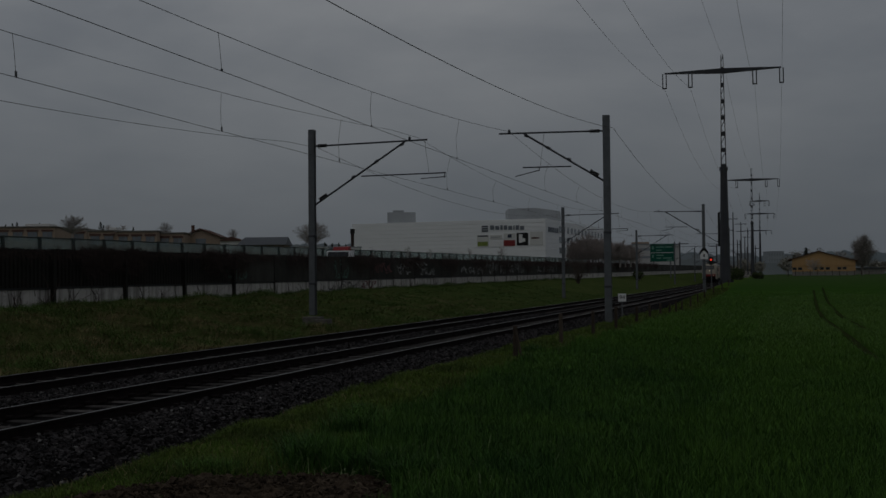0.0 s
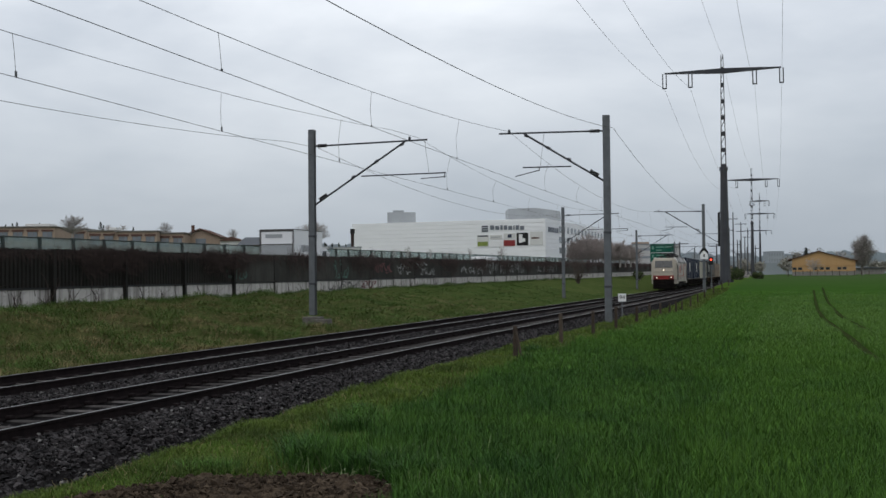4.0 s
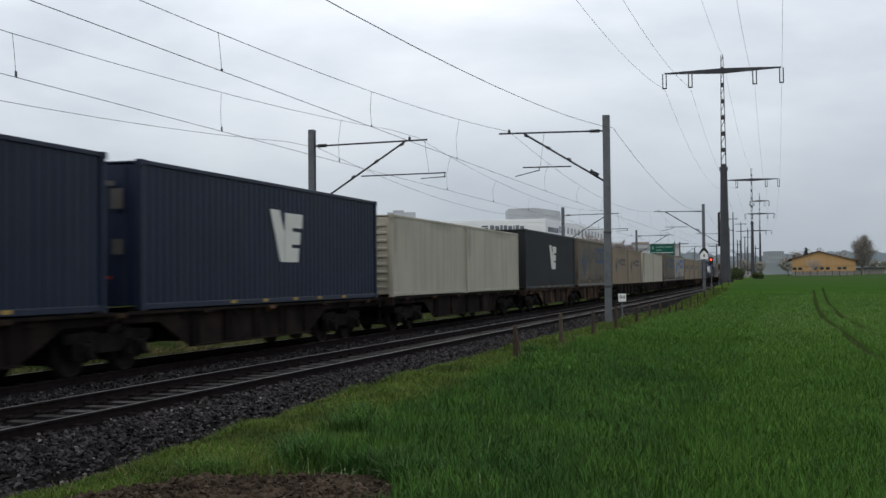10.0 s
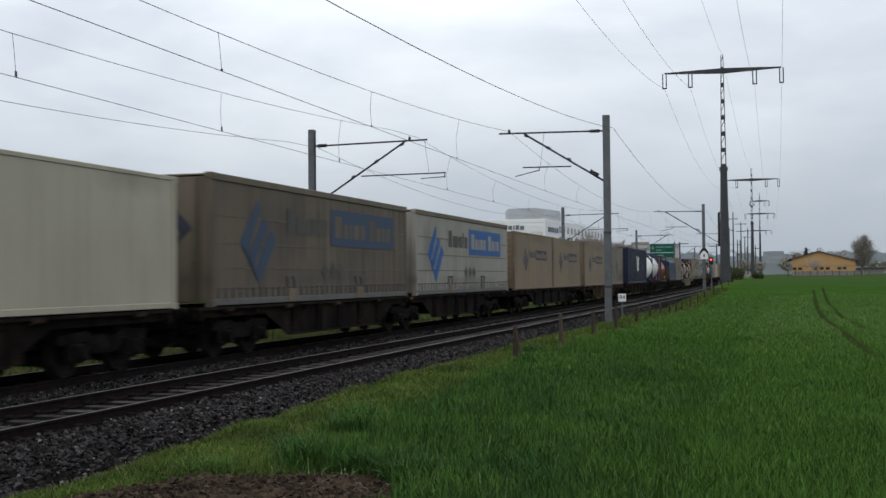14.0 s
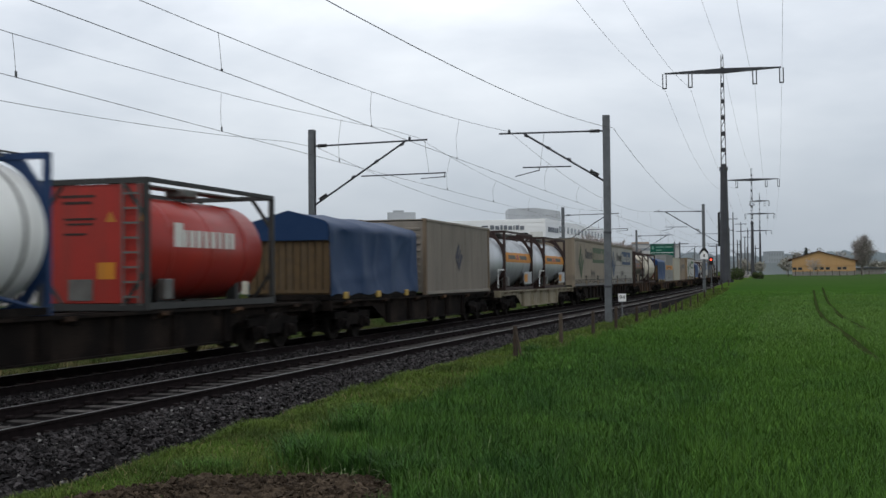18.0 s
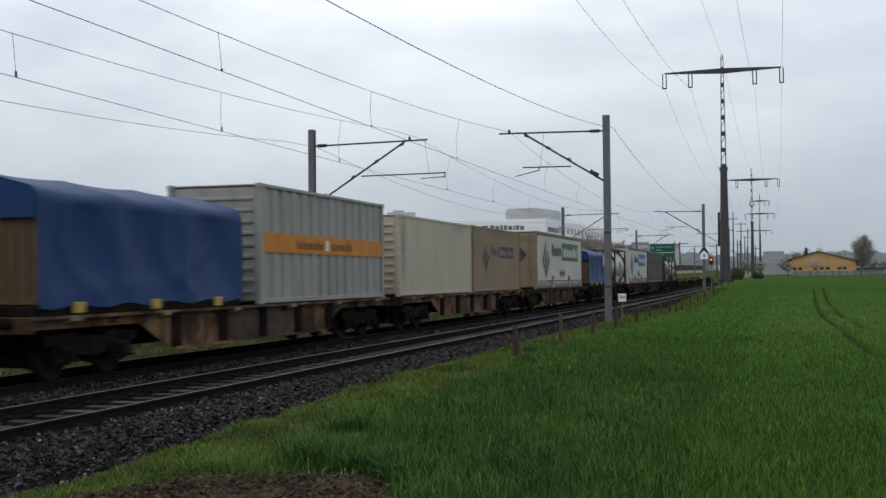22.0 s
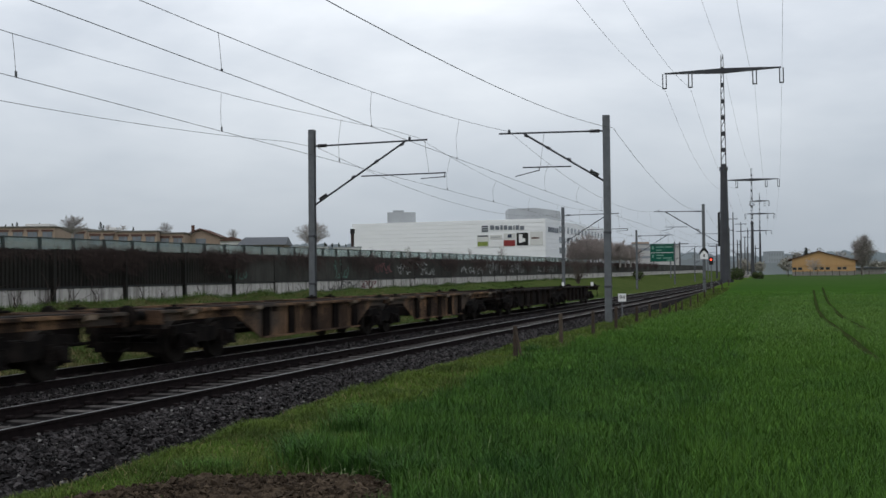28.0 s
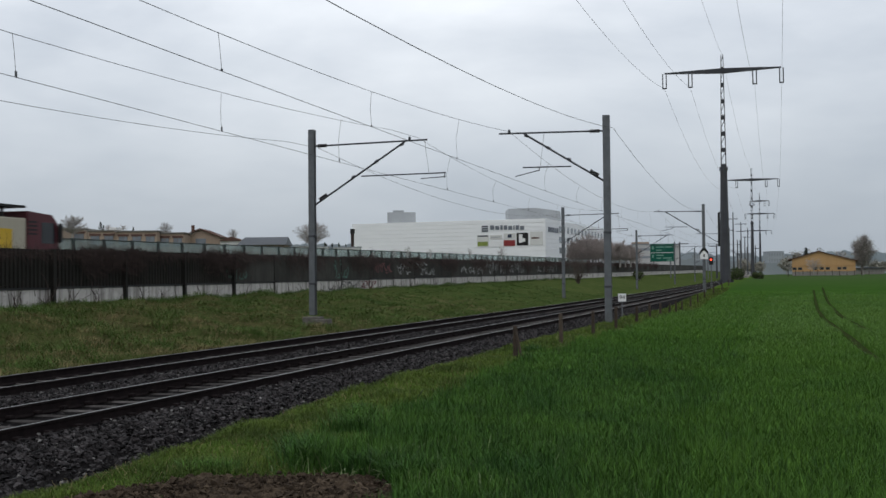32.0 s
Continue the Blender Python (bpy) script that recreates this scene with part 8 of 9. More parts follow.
def strap_row(L, m):
    b = MB()
    n = int(L / 0.36)
    for k in range(n):
        y = -L / 2 + 0.3 + (L - 0.6) * k / (n - 1)
        b.box(0.0, 0.02, y - 0.03, y + 0.03, 0.17, 0.33)
        b.box(0.0, 0.03, y - 0.07, y + 0.07, 0.36, 0.42, 0.01)
    return b.mesh("curtain_hem", M_GREYPAINT)


def tank(s0, s1, shell, frame_m, label, r=1.13, head=0.55, over=0.0, band=None, heads=None, H=2.6, ladder=True, bands=2, rails=True, ring=False, extra=None):
    """A tank in a steel frame; over: how far the shell stands out before the frame's front end."""
    L = s1 - s0
    c = thing("tank_container", label, "tank container", "tank containers on the train")
    MOVING.append((c, (s0 + s1) / 2, 1.155))
    zc = 0.16 + r
    a, b2 = -L / 2 + 0.12 - over, L / 2 - 0.12 + over * 0.4
    prof = [(a, 0.0), (a + 0.03, r * 0.35), (a + head * 0.3, r * 0.72), (a + head * 0.65, r * 0.92), (a + head, r), (b2 - head, r), (b2 - head * 0.65, r * 0.92), (b2 - head * 0.3, r * 0.72), (b2 - 0.03, r * 0.35), (b2, 0.0)]
    part("shell", MB().lathe(prof, "y", 36, (0, 0, zc)).mesh("shell", shell, smooth=True), c)
    n = bands
    for k in range(n):
        y = a + head + (b2 - a - 2 * head) * (k + 0.5) / n
        part("hoop", MB().lathe([(y - 0.04, r), (y - 0.04, r + 0.012), (y + 0.04, r + 0.012), (y + 0.04, r)], "y", 36, (0, 0, zc)).mesh("hoop", M_LADDER if bands > 3 else shell), c)
    if band:
        def belt(z0, z1, y0, y1, rr):
            b = MB()
            a0, a1 = math.asin((z0) / r), math.asin((z1) / r)
            vs, k = [], 6
            for y in (y0, y1):
                for q in (rr, rr - 0.012):
                    vs += [(math.cos(a0 + (a1 - a0) * i / k) * q, y, zc + math.sin(a0 + (a1 - a0) * i / k) * q) for i in range(k + 1)]
            s = k + 1
            fs = []
            for i in range(k):
                fs += [(i, i + 1, 2 * s + i + 1, 2 * s + i), (s + i, s + i + 1, 3 * s + i + 1, 3 * s + i), (i, i + 1, s + i + 1, s + i), (2 * s + i, 2 * s + i + 1, 3 * s + i + 1, 3 * s + i)]
            fs += [(0, s, 3 * s, 2 * s), (k, s + k, 3 * s + k, 2 * s + k)]
            return b.add(vs, fs)
        y0, y1 = band[1] * L / 2, band[2] * L / 2
        part("colour_band", belt(-0.02, 0.42, y0, y1, r + 0.016), c, band[0])
        d = y1 - y0
        if d > 2:
            part("band_text", belt(0.12, 0.30, y0 + d * 0.16, y0 + d * 0.42, r + 0.021), c, M_LOGOGREY)
            part("band_text", belt(0.12, 0.30, y0 + d * 0.58, y0 + d * 0.84, r + 0.021), c, M_LOGOGREY)
            part("band_mark", belt(0.10, 0.32, y0 + d * 0.46, y0 + d * 0.54, r + 0.021), c, M_RED)
        else:
            part("band_text", belt(0.12, 0.30, y0 + d * 0.2, y0 + d * 0.8, r + 0.021), c, M_LOGOGREY)
    # frame: two end frames, base rails, top rail
    fw = 0.10
    for sy in (-1, 1):
        y = sy * (L / 2 - 0.06)
        f = MB()
        for sx in (-1, 1):
            f.box(sx * 1.19 - 0.06, sx * 1.19 + 0.06, y - 0.06, y + 0.06, 0, H, 0.012)
            f.cyl((sx * 1.15, y, H - 0.75), (sx * 0.65, y, H - 0.04), 0.05, n=5).cyl((sx * 1.15, y, 0.75), (sx * 0.65, y, 0.05), 0.05, n=5)
        f.box(-1.2, 1.2, y - 0.05, y + 0.05, H - 0.11, H).box(-1.2, 1.2, y - 0.05, y + 0.05, 0.0, 0.13)
        if ring:
            # corner plates that leave a round opening
            for sx in (-1, 1):
                for sz in (-1, 1):
                    for q in range(8, 80, 9):
                        arc = [(sx * k * math.cos(radians(g)), H / 2 + sz * k * (H / 2 / 1.2) * math.sin(radians(g))) for k, g in ((1.13, q), (1.26, q), (1.26, q + 9), (1.13, q + 9))]
                        f.prism([(max(-1.2, min(1.2, px)), max(0.02, min(H - 0.02, pz))) for px, pz in arc], "y", y - 0.03, y + 0.03)
        part("end_frame", f, c, frame_m)
    for sx in (-1, 1):
        f = MB().box(sx * 1.2 - 0.05, sx * 1.2 + 0.05, -L / 2 + 0.1, L / 2 - 0.1, 0.02, 0.15)
        part("base_rail", f, c, frame_m if rails else M_UNDER)
        if rails:
            part("top_rail", MB().box(sx * 1.2 - 0.04, sx * 1.2 + 0.04, -L / 2 + 0.1, L / 2 - 0.1, H - 0.09, H), c, frame_m)
        for sy in (-1, 1):
            part("saddle", MB().box(sx * 0.7 - 0.12, sx * 0.7 + 0.12, sy * L * 0.3 - 0.1, sy * L * 0.3 + 0.1, 0.0, 0.55), c, frame_m)
    part("walkway", MB().box(-0.05, 0.42, -L / 2 + 0.2, L / 2 - 0.2, H - 0.06, H - 0.025).box(0.1, 0.6, -0.3, 0.3, H - 0.22, H - 0.04, 0.03), c, M_LADDER)
    part("placard", MB().box(1.17, 1.19, L * 0.22, L * 0.22 + 0.3, 0.25, 0.55), c, M_TANKCREAM)
    part("valve_box", MB().box(0.95, 1.16, -L * 0.36, -L * 0.36 + 0.34, 0.2, 0.62, 0.02), c, M_LADDER)
    if ladder:
        f = MB()
        y = -L / 2 - 0.02
        for x in (0.72, 1.08):
            f.box(x - 0.02, x + 0.02, y - 0.03, y, 0.1, H - 0.1)
        for k in range(8):
            f.box(0.72, 1.08, y - 0.03, y, 0.25 + k * 0.29, 0.29 + k * 0.29)
        part("ladder", f, c, M_LADDER)
    if extra:
        extra(c, L, r, zc, a)
    return c


def head_bars(c, y, zc, rows, m):
    """Small plain bars on a tank's head where its data are printed; rows: (x, z, half width, height)."""
    for x, z, hw, h in rows:
        dome = float(np.interp(math.hypot(x, z), [0.0, 0.42, 0.87, 1.1], [0.0, 0.03, 0.165, 0.36])) if y < -3.5 else 0.0
        part("data_bar", MB().box(x - hw, x + hw, y + dome - 0.014, y + dome + 0.02, zc + z, zc + z + h), c, m)


def placard(c, x, y, z, size, m, name="hazard_placard"):
    part(name, MB().prism([(y - size, z), (y, z - size), (y + size, z), (y, z + size)], "x", x, x + 0.006), c, m)


def extra_white(c, L, r, zc, a):
    head_bars(c, a, zc, ((0.0, 0.33, 0.34, 0.05), (0.0, 0.24, 0.2, 0.04), (-0.2, 0.05, 0.18, 0.05), (-0.2, -0.06, 0.14, 0.05), (0.25, 0.02, 0.08, 0.12), (0.0, -0.2, 0.3, 0.06)), M_LOGOGREY)
    part("foot_brace", MB().cyl((1.19, -L / 2 + 0.1, 0.08), (1.19, -L / 2 + 0.9, 0.42), 0.045, n=6).cyl((1.19, -L / 2 - 0.1, 0.05), (1.19, -L / 2 - 0.9, 0.08), 0.045, n=6).cyl((1.19, L / 2 - 0.1, 0.08), (1.19, L / 2 - 1.5, 0.36), 0.045, n=6), c, M_FRAMEBLUE)
    part("hand_rail", MB().cyl((0.6, -L / 2, 2.78), (0.6, L / 2, 2.78), 0.02, n=6).cyl((0.25, -L / 2, 2.8), (0.25, L / 2, 2.8), 0.02, n=6), c, M_LADDER)


def extra_red(c, L, r, zc, a):
    y = -L / 2 + 0.05
    part("end_plate", MB().box(-1.12, 1.12, y, y + 0.05, 0.14, 2.5, 0.01), c, M_TANKRED, "flat red end plate with placards")
    part("hazard_label", MB().prism([(0.28, 1.75), (0.52, 1.75), (0.40, 1.97)], "y", y - 0.008, y).prism([(1.0, 1.75), (1.12, 1.75), (1.06, 1.97)], "y", y - 0.008, y), c, M_ORANGE, "orange warning triangles")
    part("code_plate", MB().box(0.1, 0.5, y - 0.008, y, 0.62, 0.95), c, M_ORANGE)
    part("data_plate", MB().box(-0.55, 0.0, y - 0.02, y, 0.2, 0.62), c, M_LADDER)
    head_bars(c, y, 1.3, ((-0.35, 0.95, 0.4, 0.05), (-0.35, 0.82, 0.32, 0.05), (-0.3, 0.5, 0.36, 0.04), (-0.3, 0.4, 0.3, 0.04), (-0.4, 0.2, 0.25, 0.04)), M_FRAMEDARK)


def extra_sooty(c, L, r, zc, a):
    y = -L / 2 + 0.05
    part("end_plate", MB().box(-1.12, 1.12, y, y + 0.05, 0.14, 2.6, 0.01), c, M_TANKDARK, "sooty closed end plate")
    part("side_plate", MB().box(1.1, 1.13, -L / 2 + 0.2, L / 2 - 0.2, 0.16, 0.75, 0.01), c, M_UNDER)
    part("data_plate", MB().box(1.14, 1.155, L / 2 - 0.95, L / 2 - 0.6, 0.38, 0.62), c, M_LADDER)
    part("pump_locker", MB().box(1.1, 1.16, -0.9, 0.5, 0.16, 0.78, 0.015), c, M_POSTRUST, "dull tan locker door")


def extra_silver(c, L, r, zc, a):
    part("guard_rail", MB().cyl((1.2, -L / 2 - 1.2, 0.92), (1.2, -L / 2, 0.92), 0.022, n=6).cyl((1.2, -L / 2 - 1.2, 0.12), (1.2, -L / 2 - 1.2, 0.92), 0.022, n=6), c, M_SIGNWHITE)
    part("code_plate", MB().box(1.21, 1.225, L / 2 - 2.0, L / 2 - 0.2, 0.28, 0.86, 0.005), c, M_ROOFGREY, "pale plate with an orange hazard panel")
    part("hazard_panel", MB().box(1.227, 1.232, L / 2 - 1.9, L / 2 - 1.2, 0.36, 0.74), c, M_ORANGE)
    part("hazard_label", MB().prism([(0.45, zc + 0.45), (0.70, zc + 0.45), (0.58, zc + 0.66)], "y", a + 0.18, a + 0.19), c, M_ORANGE)


def extra_small_silver(c, L, r, zc, a):
    part("head_plate", MB().box(-0.42, 0.38, a - 0.02, a + 0.02, zc - 0.6, zc + 0.1, 0.01), c, M_CRATE, "weathered tan plate on the tank head")
    part("code_plate", MB().box(1.21, 1.225, -L / 2 + 0.3, -L / 2 + 1.9, 0.2, 0.62, 0.005), c, M_ROOFGREY)
    part("hazard_label", MB().box(0.6, 0.76, a + 0.1, a + 0.11, zc + 0.42, zc + 0.6), c, M_ORANGE)


def extra_cream(c, L, r, zc, a):
    part("head_patch", MB().lathe([(a - 0.004, 0.0), (a + 0.026, r * 0.35), (a + 0.155, r * 0.72), (a + 0.16, r * 0.70)], "y", 24, (0, 0, zc)).mesh("head_patch", M_POSTRUST, smooth=True), c)
    part("hazard_placard", MB().prism([(0.02, zc - 0.05), (0.18, zc - 0.21), (0.34, zc - 0.05), (0.18, zc + 0.11)], "y", a - 0.012, a - 0.004), c, M_RED, "red hazard diamond")
    head_bars(c, a - 0.006, zc, ((-0.1, 0.62, 0.3, 0.05), (-0.1, 0.5, 0.1, 0.05), (-0.1, 0.3, 0.14, 0.05), (-0.1, 0.2, 0.14, 0.05), (-0.4, -0.1, 0.12, 0.2), (-0.1, -0.5, 0.25, 0.05)), M_LOGOGREY)
    placard(c, r + 0.0, L / 2 - 1.5, 0.55, 0.24, M_RED)
    part("ladder", MB().box(0.55, 0.6, a - 0.05, a, 0.6, 2.4).box(0.95, 1.0, a - 0.05, a, 0.6, 2.4).box(0.55, 1.0, a - 0.05, a, 0.8, 0.84).box(0.55, 1.0, a - 0.05, a, 1.2, 1.24).box(0.55, 1.0, a - 0.05, a, 1.6, 1.64).box(0.55, 1.0, a - 0.05, a, 2.0, 2.04), c, M_LADDER)
    part("step_plate", MB().box(0.6, 0.95, a - 0.03, a - 0.01, 0.5, 1.3), c, M_LOGOGREY)


def tarp_box(s0, s1, tarp, label, H=2.35):
    """An open-topped crate wagon load under a sagging blue tarpaulin with a low gable."""
    L = s1 - s0
    c = thing("covered_crate", label, "crate", "tarpaulin loads on the train")
    MOVING.append((c, (s0 + s1) / 2, 1.155))
    part("base_frame", MB().box(-1.22, 1.22, -L / 2, L / 2, 0.0, 0.16, 0.015), c, M_UNDER)
    for k in range(11):
        x = -1.1 + 2.2 * k / 10
        part("crate_board", cached("cboard", lambda: MB().box(-0.098, 0.098, -0.02, 0.02, 0.16, 1.72, 0.006).mesh("crate_board", M_CRATE)), c, at=(x, -L / 2 + 0.1, 0))
    part("crate_beam", cached("cbeam", lambda: MB().box(-1.2, 1.2, -0.03, 0.03, 0.0, 0.1).mesh("crate_beam", M_CRATE)), c, at=(0, -L / 2 + 0.06, 0.2))
    part("crate_beam", CACHE["cbeam"], c, at=(0, -L / 2 + 0.06, 1.66))
    n, vs, fs = 96, [], []
    prof = [(1.25, 0.14)] + [(1.25 - 0.03 * q / 14, 0.26 + (H - 0.72) * q / 14) for q in range(15)] + [(1.19, H - 0.38), (1.1, H - 0.30), (0.55, H - 0.15), (0.0, H), (-0.55, H - 0.15), (-1.1, H - 0.30), (-1.22, H - 0.42), (-1.235, 1.4), (-1.25, 0.14)]
    rnd = random.Random(int(s0 * 10))
    ph = [rnd.uniform(0, 6) for _ in range(8)]
    bows = [-0.5, -0.17, 0.16, 0.5]

    def ridge(q):
        return 1 - abs(math.sin(q))

    for k in range(n + 1):
        y = -L / 2 + L * k / n
        u = y / L
        near = min(abs(u - q) for q in bows)
        for i, (x, z) in enumerate(prof):
            # taut over the bows, slack and creased between them
            slack = -0.10 * math.sin(min(1.0, near / 0.165) * math.pi / 2) * math.sin(math.pi * min(1.0, max(0.0, z / (H - 0.4))))
            crease = 0.03 * ridge(u * 7 + z * 0.7 + 0.5 * math.sin(z * 2 + ph[4]) + ph[0]) ** 4 + 0.02 * ridge(u * 4 - z * 1.6 + 0.8 * math.sin(u * 5 + ph[5]) + ph[1]) ** 6 + 0.006 * math.sin(u * 31 + z * 3.1 + ph[2])
            w = slack + crease
            top = z > H - 0.5
            sag = -0.045 * math.sin(min(1.0, near / 0.165) * math.pi / 2) * (1 if top else 0)
            hem = 0.035 * math.sin(k * 0.31 + ph[3]) if z < 0.2 else 0
            vs.append((x + (0 if top else (w if x > 0 else -w)), y, z + sag + hem))
    m = len(prof)
    for k in range(n):
        fs += [(k * m + i, k * m + i + 1, (k + 1) * m + i + 1, (k + 1) * m + i) for i in range(m - 1)]
    b = MB().add(vs, fs)
    part("tarpaulin", b.mesh("tarpaulin", tarp, smooth=True), c)
    part("gable_flap", MB().prism([(-1.2, 1.66), (1.2, 1.66), (1.2, H - 0.42), (1.08, H - 0.30), (0, H - 0.01), (-1.08, H - 0.30), (-1.2, H - 0.42)], "y", -L / 2 - 0.01, -L / 2 + 0.02), c, tarp)
    part("gable_flap", MB().prism([(-1.2, 0.16), (1.2, 0.16), (1.2, H - 0.42), (1.08, H - 0.30), (0, H - 0.01), (-1.08, H - 0.30), (-1.2, H - 0.42)], "y", L / 2 - 0.03, L / 2), c, tarp)
    for y in (-L / 2 + 1.2, 0, L / 2 - 1.2):
        part("corner_foot", cached("tfoot", lambda: MB().box(1.18, 1.275, -0.16, 0.16, 0.02, 0.22, 0.02).mesh("corner_foot", M_YELLOWBITS)), c, at=(0, y, 0))
    return c


# -- the marks each kind of box carries --
def pale_block(c, L, H, at=0.12):
    side_shape(c, "mark", mark_blocks(at, 1.66, 1.0, 0.64), 1.222, M_LOGOWHITE, "pale angular block mark")
    for y in (-2.9, -1.2, 0.6, 2.2, 4.0):
        part("reflector", cached("reflector", lambda: MB().box(1.235, 1.252, -0.12, 0.12, 0.06, 0.13).mesh("reflector", M_YELLOWBITS)), c, at=(0, y, 0))


def diamond_small(m1, m2):
    def f(c, L, H):
        side_shape(c, "mark", mark_diamond(-2.15, 1.42, 0.58), 1.2165, m1, "stepped diamond mark")
        side_shape(c, "word", word_blocks(-1.35, 0.15, 1.55, 1.95, WORD_A), 1.2165, M_LOGOGREY)
        side_shape(c, "word_panel", [quad(0.22, 3.1, 1.45, 1.95)], 1.2165, m1)
        side_shape(c, "word", word_blocks(0.35, 2.98, 1.56, 1.85, WORD_B), 1.2205, m2)
    return f


def diamond_only(m1, y=-0.6):
    def f(c, L, H):
        side_shape(c, "mark", mark_diamond(y, 1.38, 0.54), 1.2165, m1, "stepped diamond mark")
    return f


def big_marks(m1, m2, m3, word=WORD_B):
    def f(c, L, H):
        side_shape(c, "mark", mark_diamond(-4.5, 1.47, 1.0), 1.2465, m1, "large stepped diamond mark")
        side_shape(c, "word", word_blocks(-2.9, -0.08, 1.74, 2.36, WORD_A), 1.2465, m2)
        side_shape(c, "word_panel", [quad(0.1, 5.45, 1.5, 2.5)], 1.2465, m1)
        side_shape(c, "word", word_blocks(0.35, 5.2, 1.72, 2.32, word), 1.2505, m3)
        side_shape(c, "small_mark", [[(y - 0.26, 0.8), (y, 0.55), (y + 0.26, 0.8), (y, 1.05)] for y in (-0.35, 0.25, 0.85)], 1.2465, M_LOGOGREY)
    return f


def orange_stripe(c, L, H):
    side_shape(c, "colour_band", [quad(-L / 2 + 0.1, L / 2 - 0.15, 1.25, 1.72)], 1.221, M_ORANGE, "orange band with dark lettering bars")
    side_shape(c, "word", word_blocks(-2.3, -0.45, 1.36, 1.6, WORD_C) + word_blocks(0.05, 1.75, 1.36, 1.6, WORD_C), 1.225, M_ORANGEDULL)
    side_shape(c, "small_mark", [quad(-0.32, -0.08, 1.34, 1.62)], 1.225, M_LOGOWHITE)


def scrawl(c, L, H):
    diamond_only(M_LOGODIM, 1.15)(c, L, H)
    scribble(c, -4.1, -0.4, 0.75, 1.3, 20, M_SPRAYDULL, 4, thick=0.07)
    scribble(c, 1.0, 4.2, 0.35, 1.05, 18, M_LOGOGREY, 5, thick=0.06)


# -- the locomotive --
def locomotive(s):
    lo = thing("electric_locomotive", "dirty cream electric locomotive with red stripes and lit headlamps", "locomotive")
    MOVING.append((lo, s, 0.0))

    def column(x, cap, shrink, low):
        p = [(-6.1, 1.0), (-6.2, 0.76), (-8.7, 0.76), (-8.76, 1.29), (-9.22, 1.31), (-9.18, 1.75), (-8.85, 2.60), (-8.36, 3.52), (-8.20, 3.70), (-7.8, 3.80), (-6.6, 3.84), (6.6, 3.84), (7.8, 3.80), (8.20, 3.70), (8.36, 3.52), (8.85, 2.60), (9.18, 1.75), (9.22, 1.31), (8.76, 1.29), (8.7, 0.76), (6.2, 0.76), (6.1, 1.0)]
        p = [(y + 0.2 if y > 6.3 else y, z) for y, z in p]
        return x, [((abs(y) - shrink * min(1.0, max(0.0, (abs(y) - 7.5) / 1.6))) * (1 if y > 0 else -1), min(z, cap)) for y, z in p]

    cols = [column(q * x, cap, sh, 0.9) for q, rows in ((-1, ((1.49, 3.28, 0.95), (1.47, 3.34, 0.82), (1.33, 3.55, 0.46), (1.08, 3.84, 0.03))), (1, ((0.0, 3.88, -0.05), (1.08, 3.84, 0.03), (1.33, 3.55, 0.46), (1.47, 3.34, 0.82), (1.49, 3.28, 0.95)))) for x, cap, sh in rows]
    n = len(cols[0][1])
    vs = [(x, y, z) for x, p in cols for y, z in p]
    fs = [(c * n + i, c * n + (i + 1) % n, (c + 1) * n + (i + 1) % n, (c + 1) * n + i) for c in range(len(cols) - 1) for i in range(n)]
    fs += [tuple(range(n)), tuple(range((len(cols) - 1) * n, len(cols) * n))]
    part("body", MB().add(vs, fs).mesh("body", M_CREAM, smooth=True), lo)
    # sloping grey roof panels along both edges
    for sx in (-1, 1):
        for y0, y1, m, up in ((-7.55, -6.2, M_CABTOP, 0.02), (-6.16, -3.62, M_LOCOGREY, 0.0), (-3.6, -2.32, M_HOOD, 0.0), (-2.28, 1.82, M_HOOD, 0.10), (1.86, 3.38, M_HOOD, 0.0), (3.4, 6.12, M_LOCOGREY, 0.0), (6.16, 7.75, M_CABTOP, 0.02)):
            f = MB().prism([(sx * 1.495, 3.29), (sx * (1.50 + up * 0.2), 3.36), (sx * 1.16, 3.90 + up), (sx * 1.06, 3.90 + up), (sx * 1.10, 3.80)], "y", y0, y1)
            part("roof_panel", f, lo, m)
    # gutter in black: the shadow line below the roof panels put into colour
    part("roof_gutter", MB().box(1.488, 1.505, -6.6, 6.6, 3.25, 3.30).box(-1.505, -1.488, -6.6, 6.6, 3.25, 3.30), lo, M_BLACK)
    NOSE = [(-1.22, -8.92), (-1.10, -9.21), (0, -9.305), (1.10, -9.21), (1.22, -8.92), (1.0, -8.7), (-1.0, -8.7)]
    SEAM = [(x * 0.99, y + 0.165) for x, y in NOSE]
    for way in (-1, 1):
        # windscreen follows the slope of the cab front
        def slope(z):
            return -(8.87 - max(0, z - 2.60) * 0.511)
        ws = part("windscreen", MB().add([(-1.03, slope(2.68) - 0.05, 2.68), (1.03, slope(2.68) - 0.05, 2.68), (0.98, slope(3.48) - 0.05, 3.48), (-0.98, slope(3.48) - 0.05, 3.48), (-1.03, slope(2.68) + 0.16, 2.68), (1.03, slope(2.68) + 0.16, 2.68), (0.98, slope(3.48) + 0.16, 3.48), (-0.98, slope(3.48) + 0.16, 3.48)],
             [(0, 1, 2, 3), (4, 7, 6, 5), (0, 4, 5, 1), (1, 5, 6, 2), (2, 6, 7, 3), (3, 7, 4, 0)]), lo, M_GLASS, "dark split windscreen", at=pose(0, 0 if way < 0 else 0.2, 0, 0, 0, 0 if way < 0 else 180))
        part("screen_pillar", MB().cyl((0, slope(2.68) - 0.07, 2.68), (0, slope(3.52) - 0.07, 3.52), 0.022, n=6), ws, M_GREYPAINT)
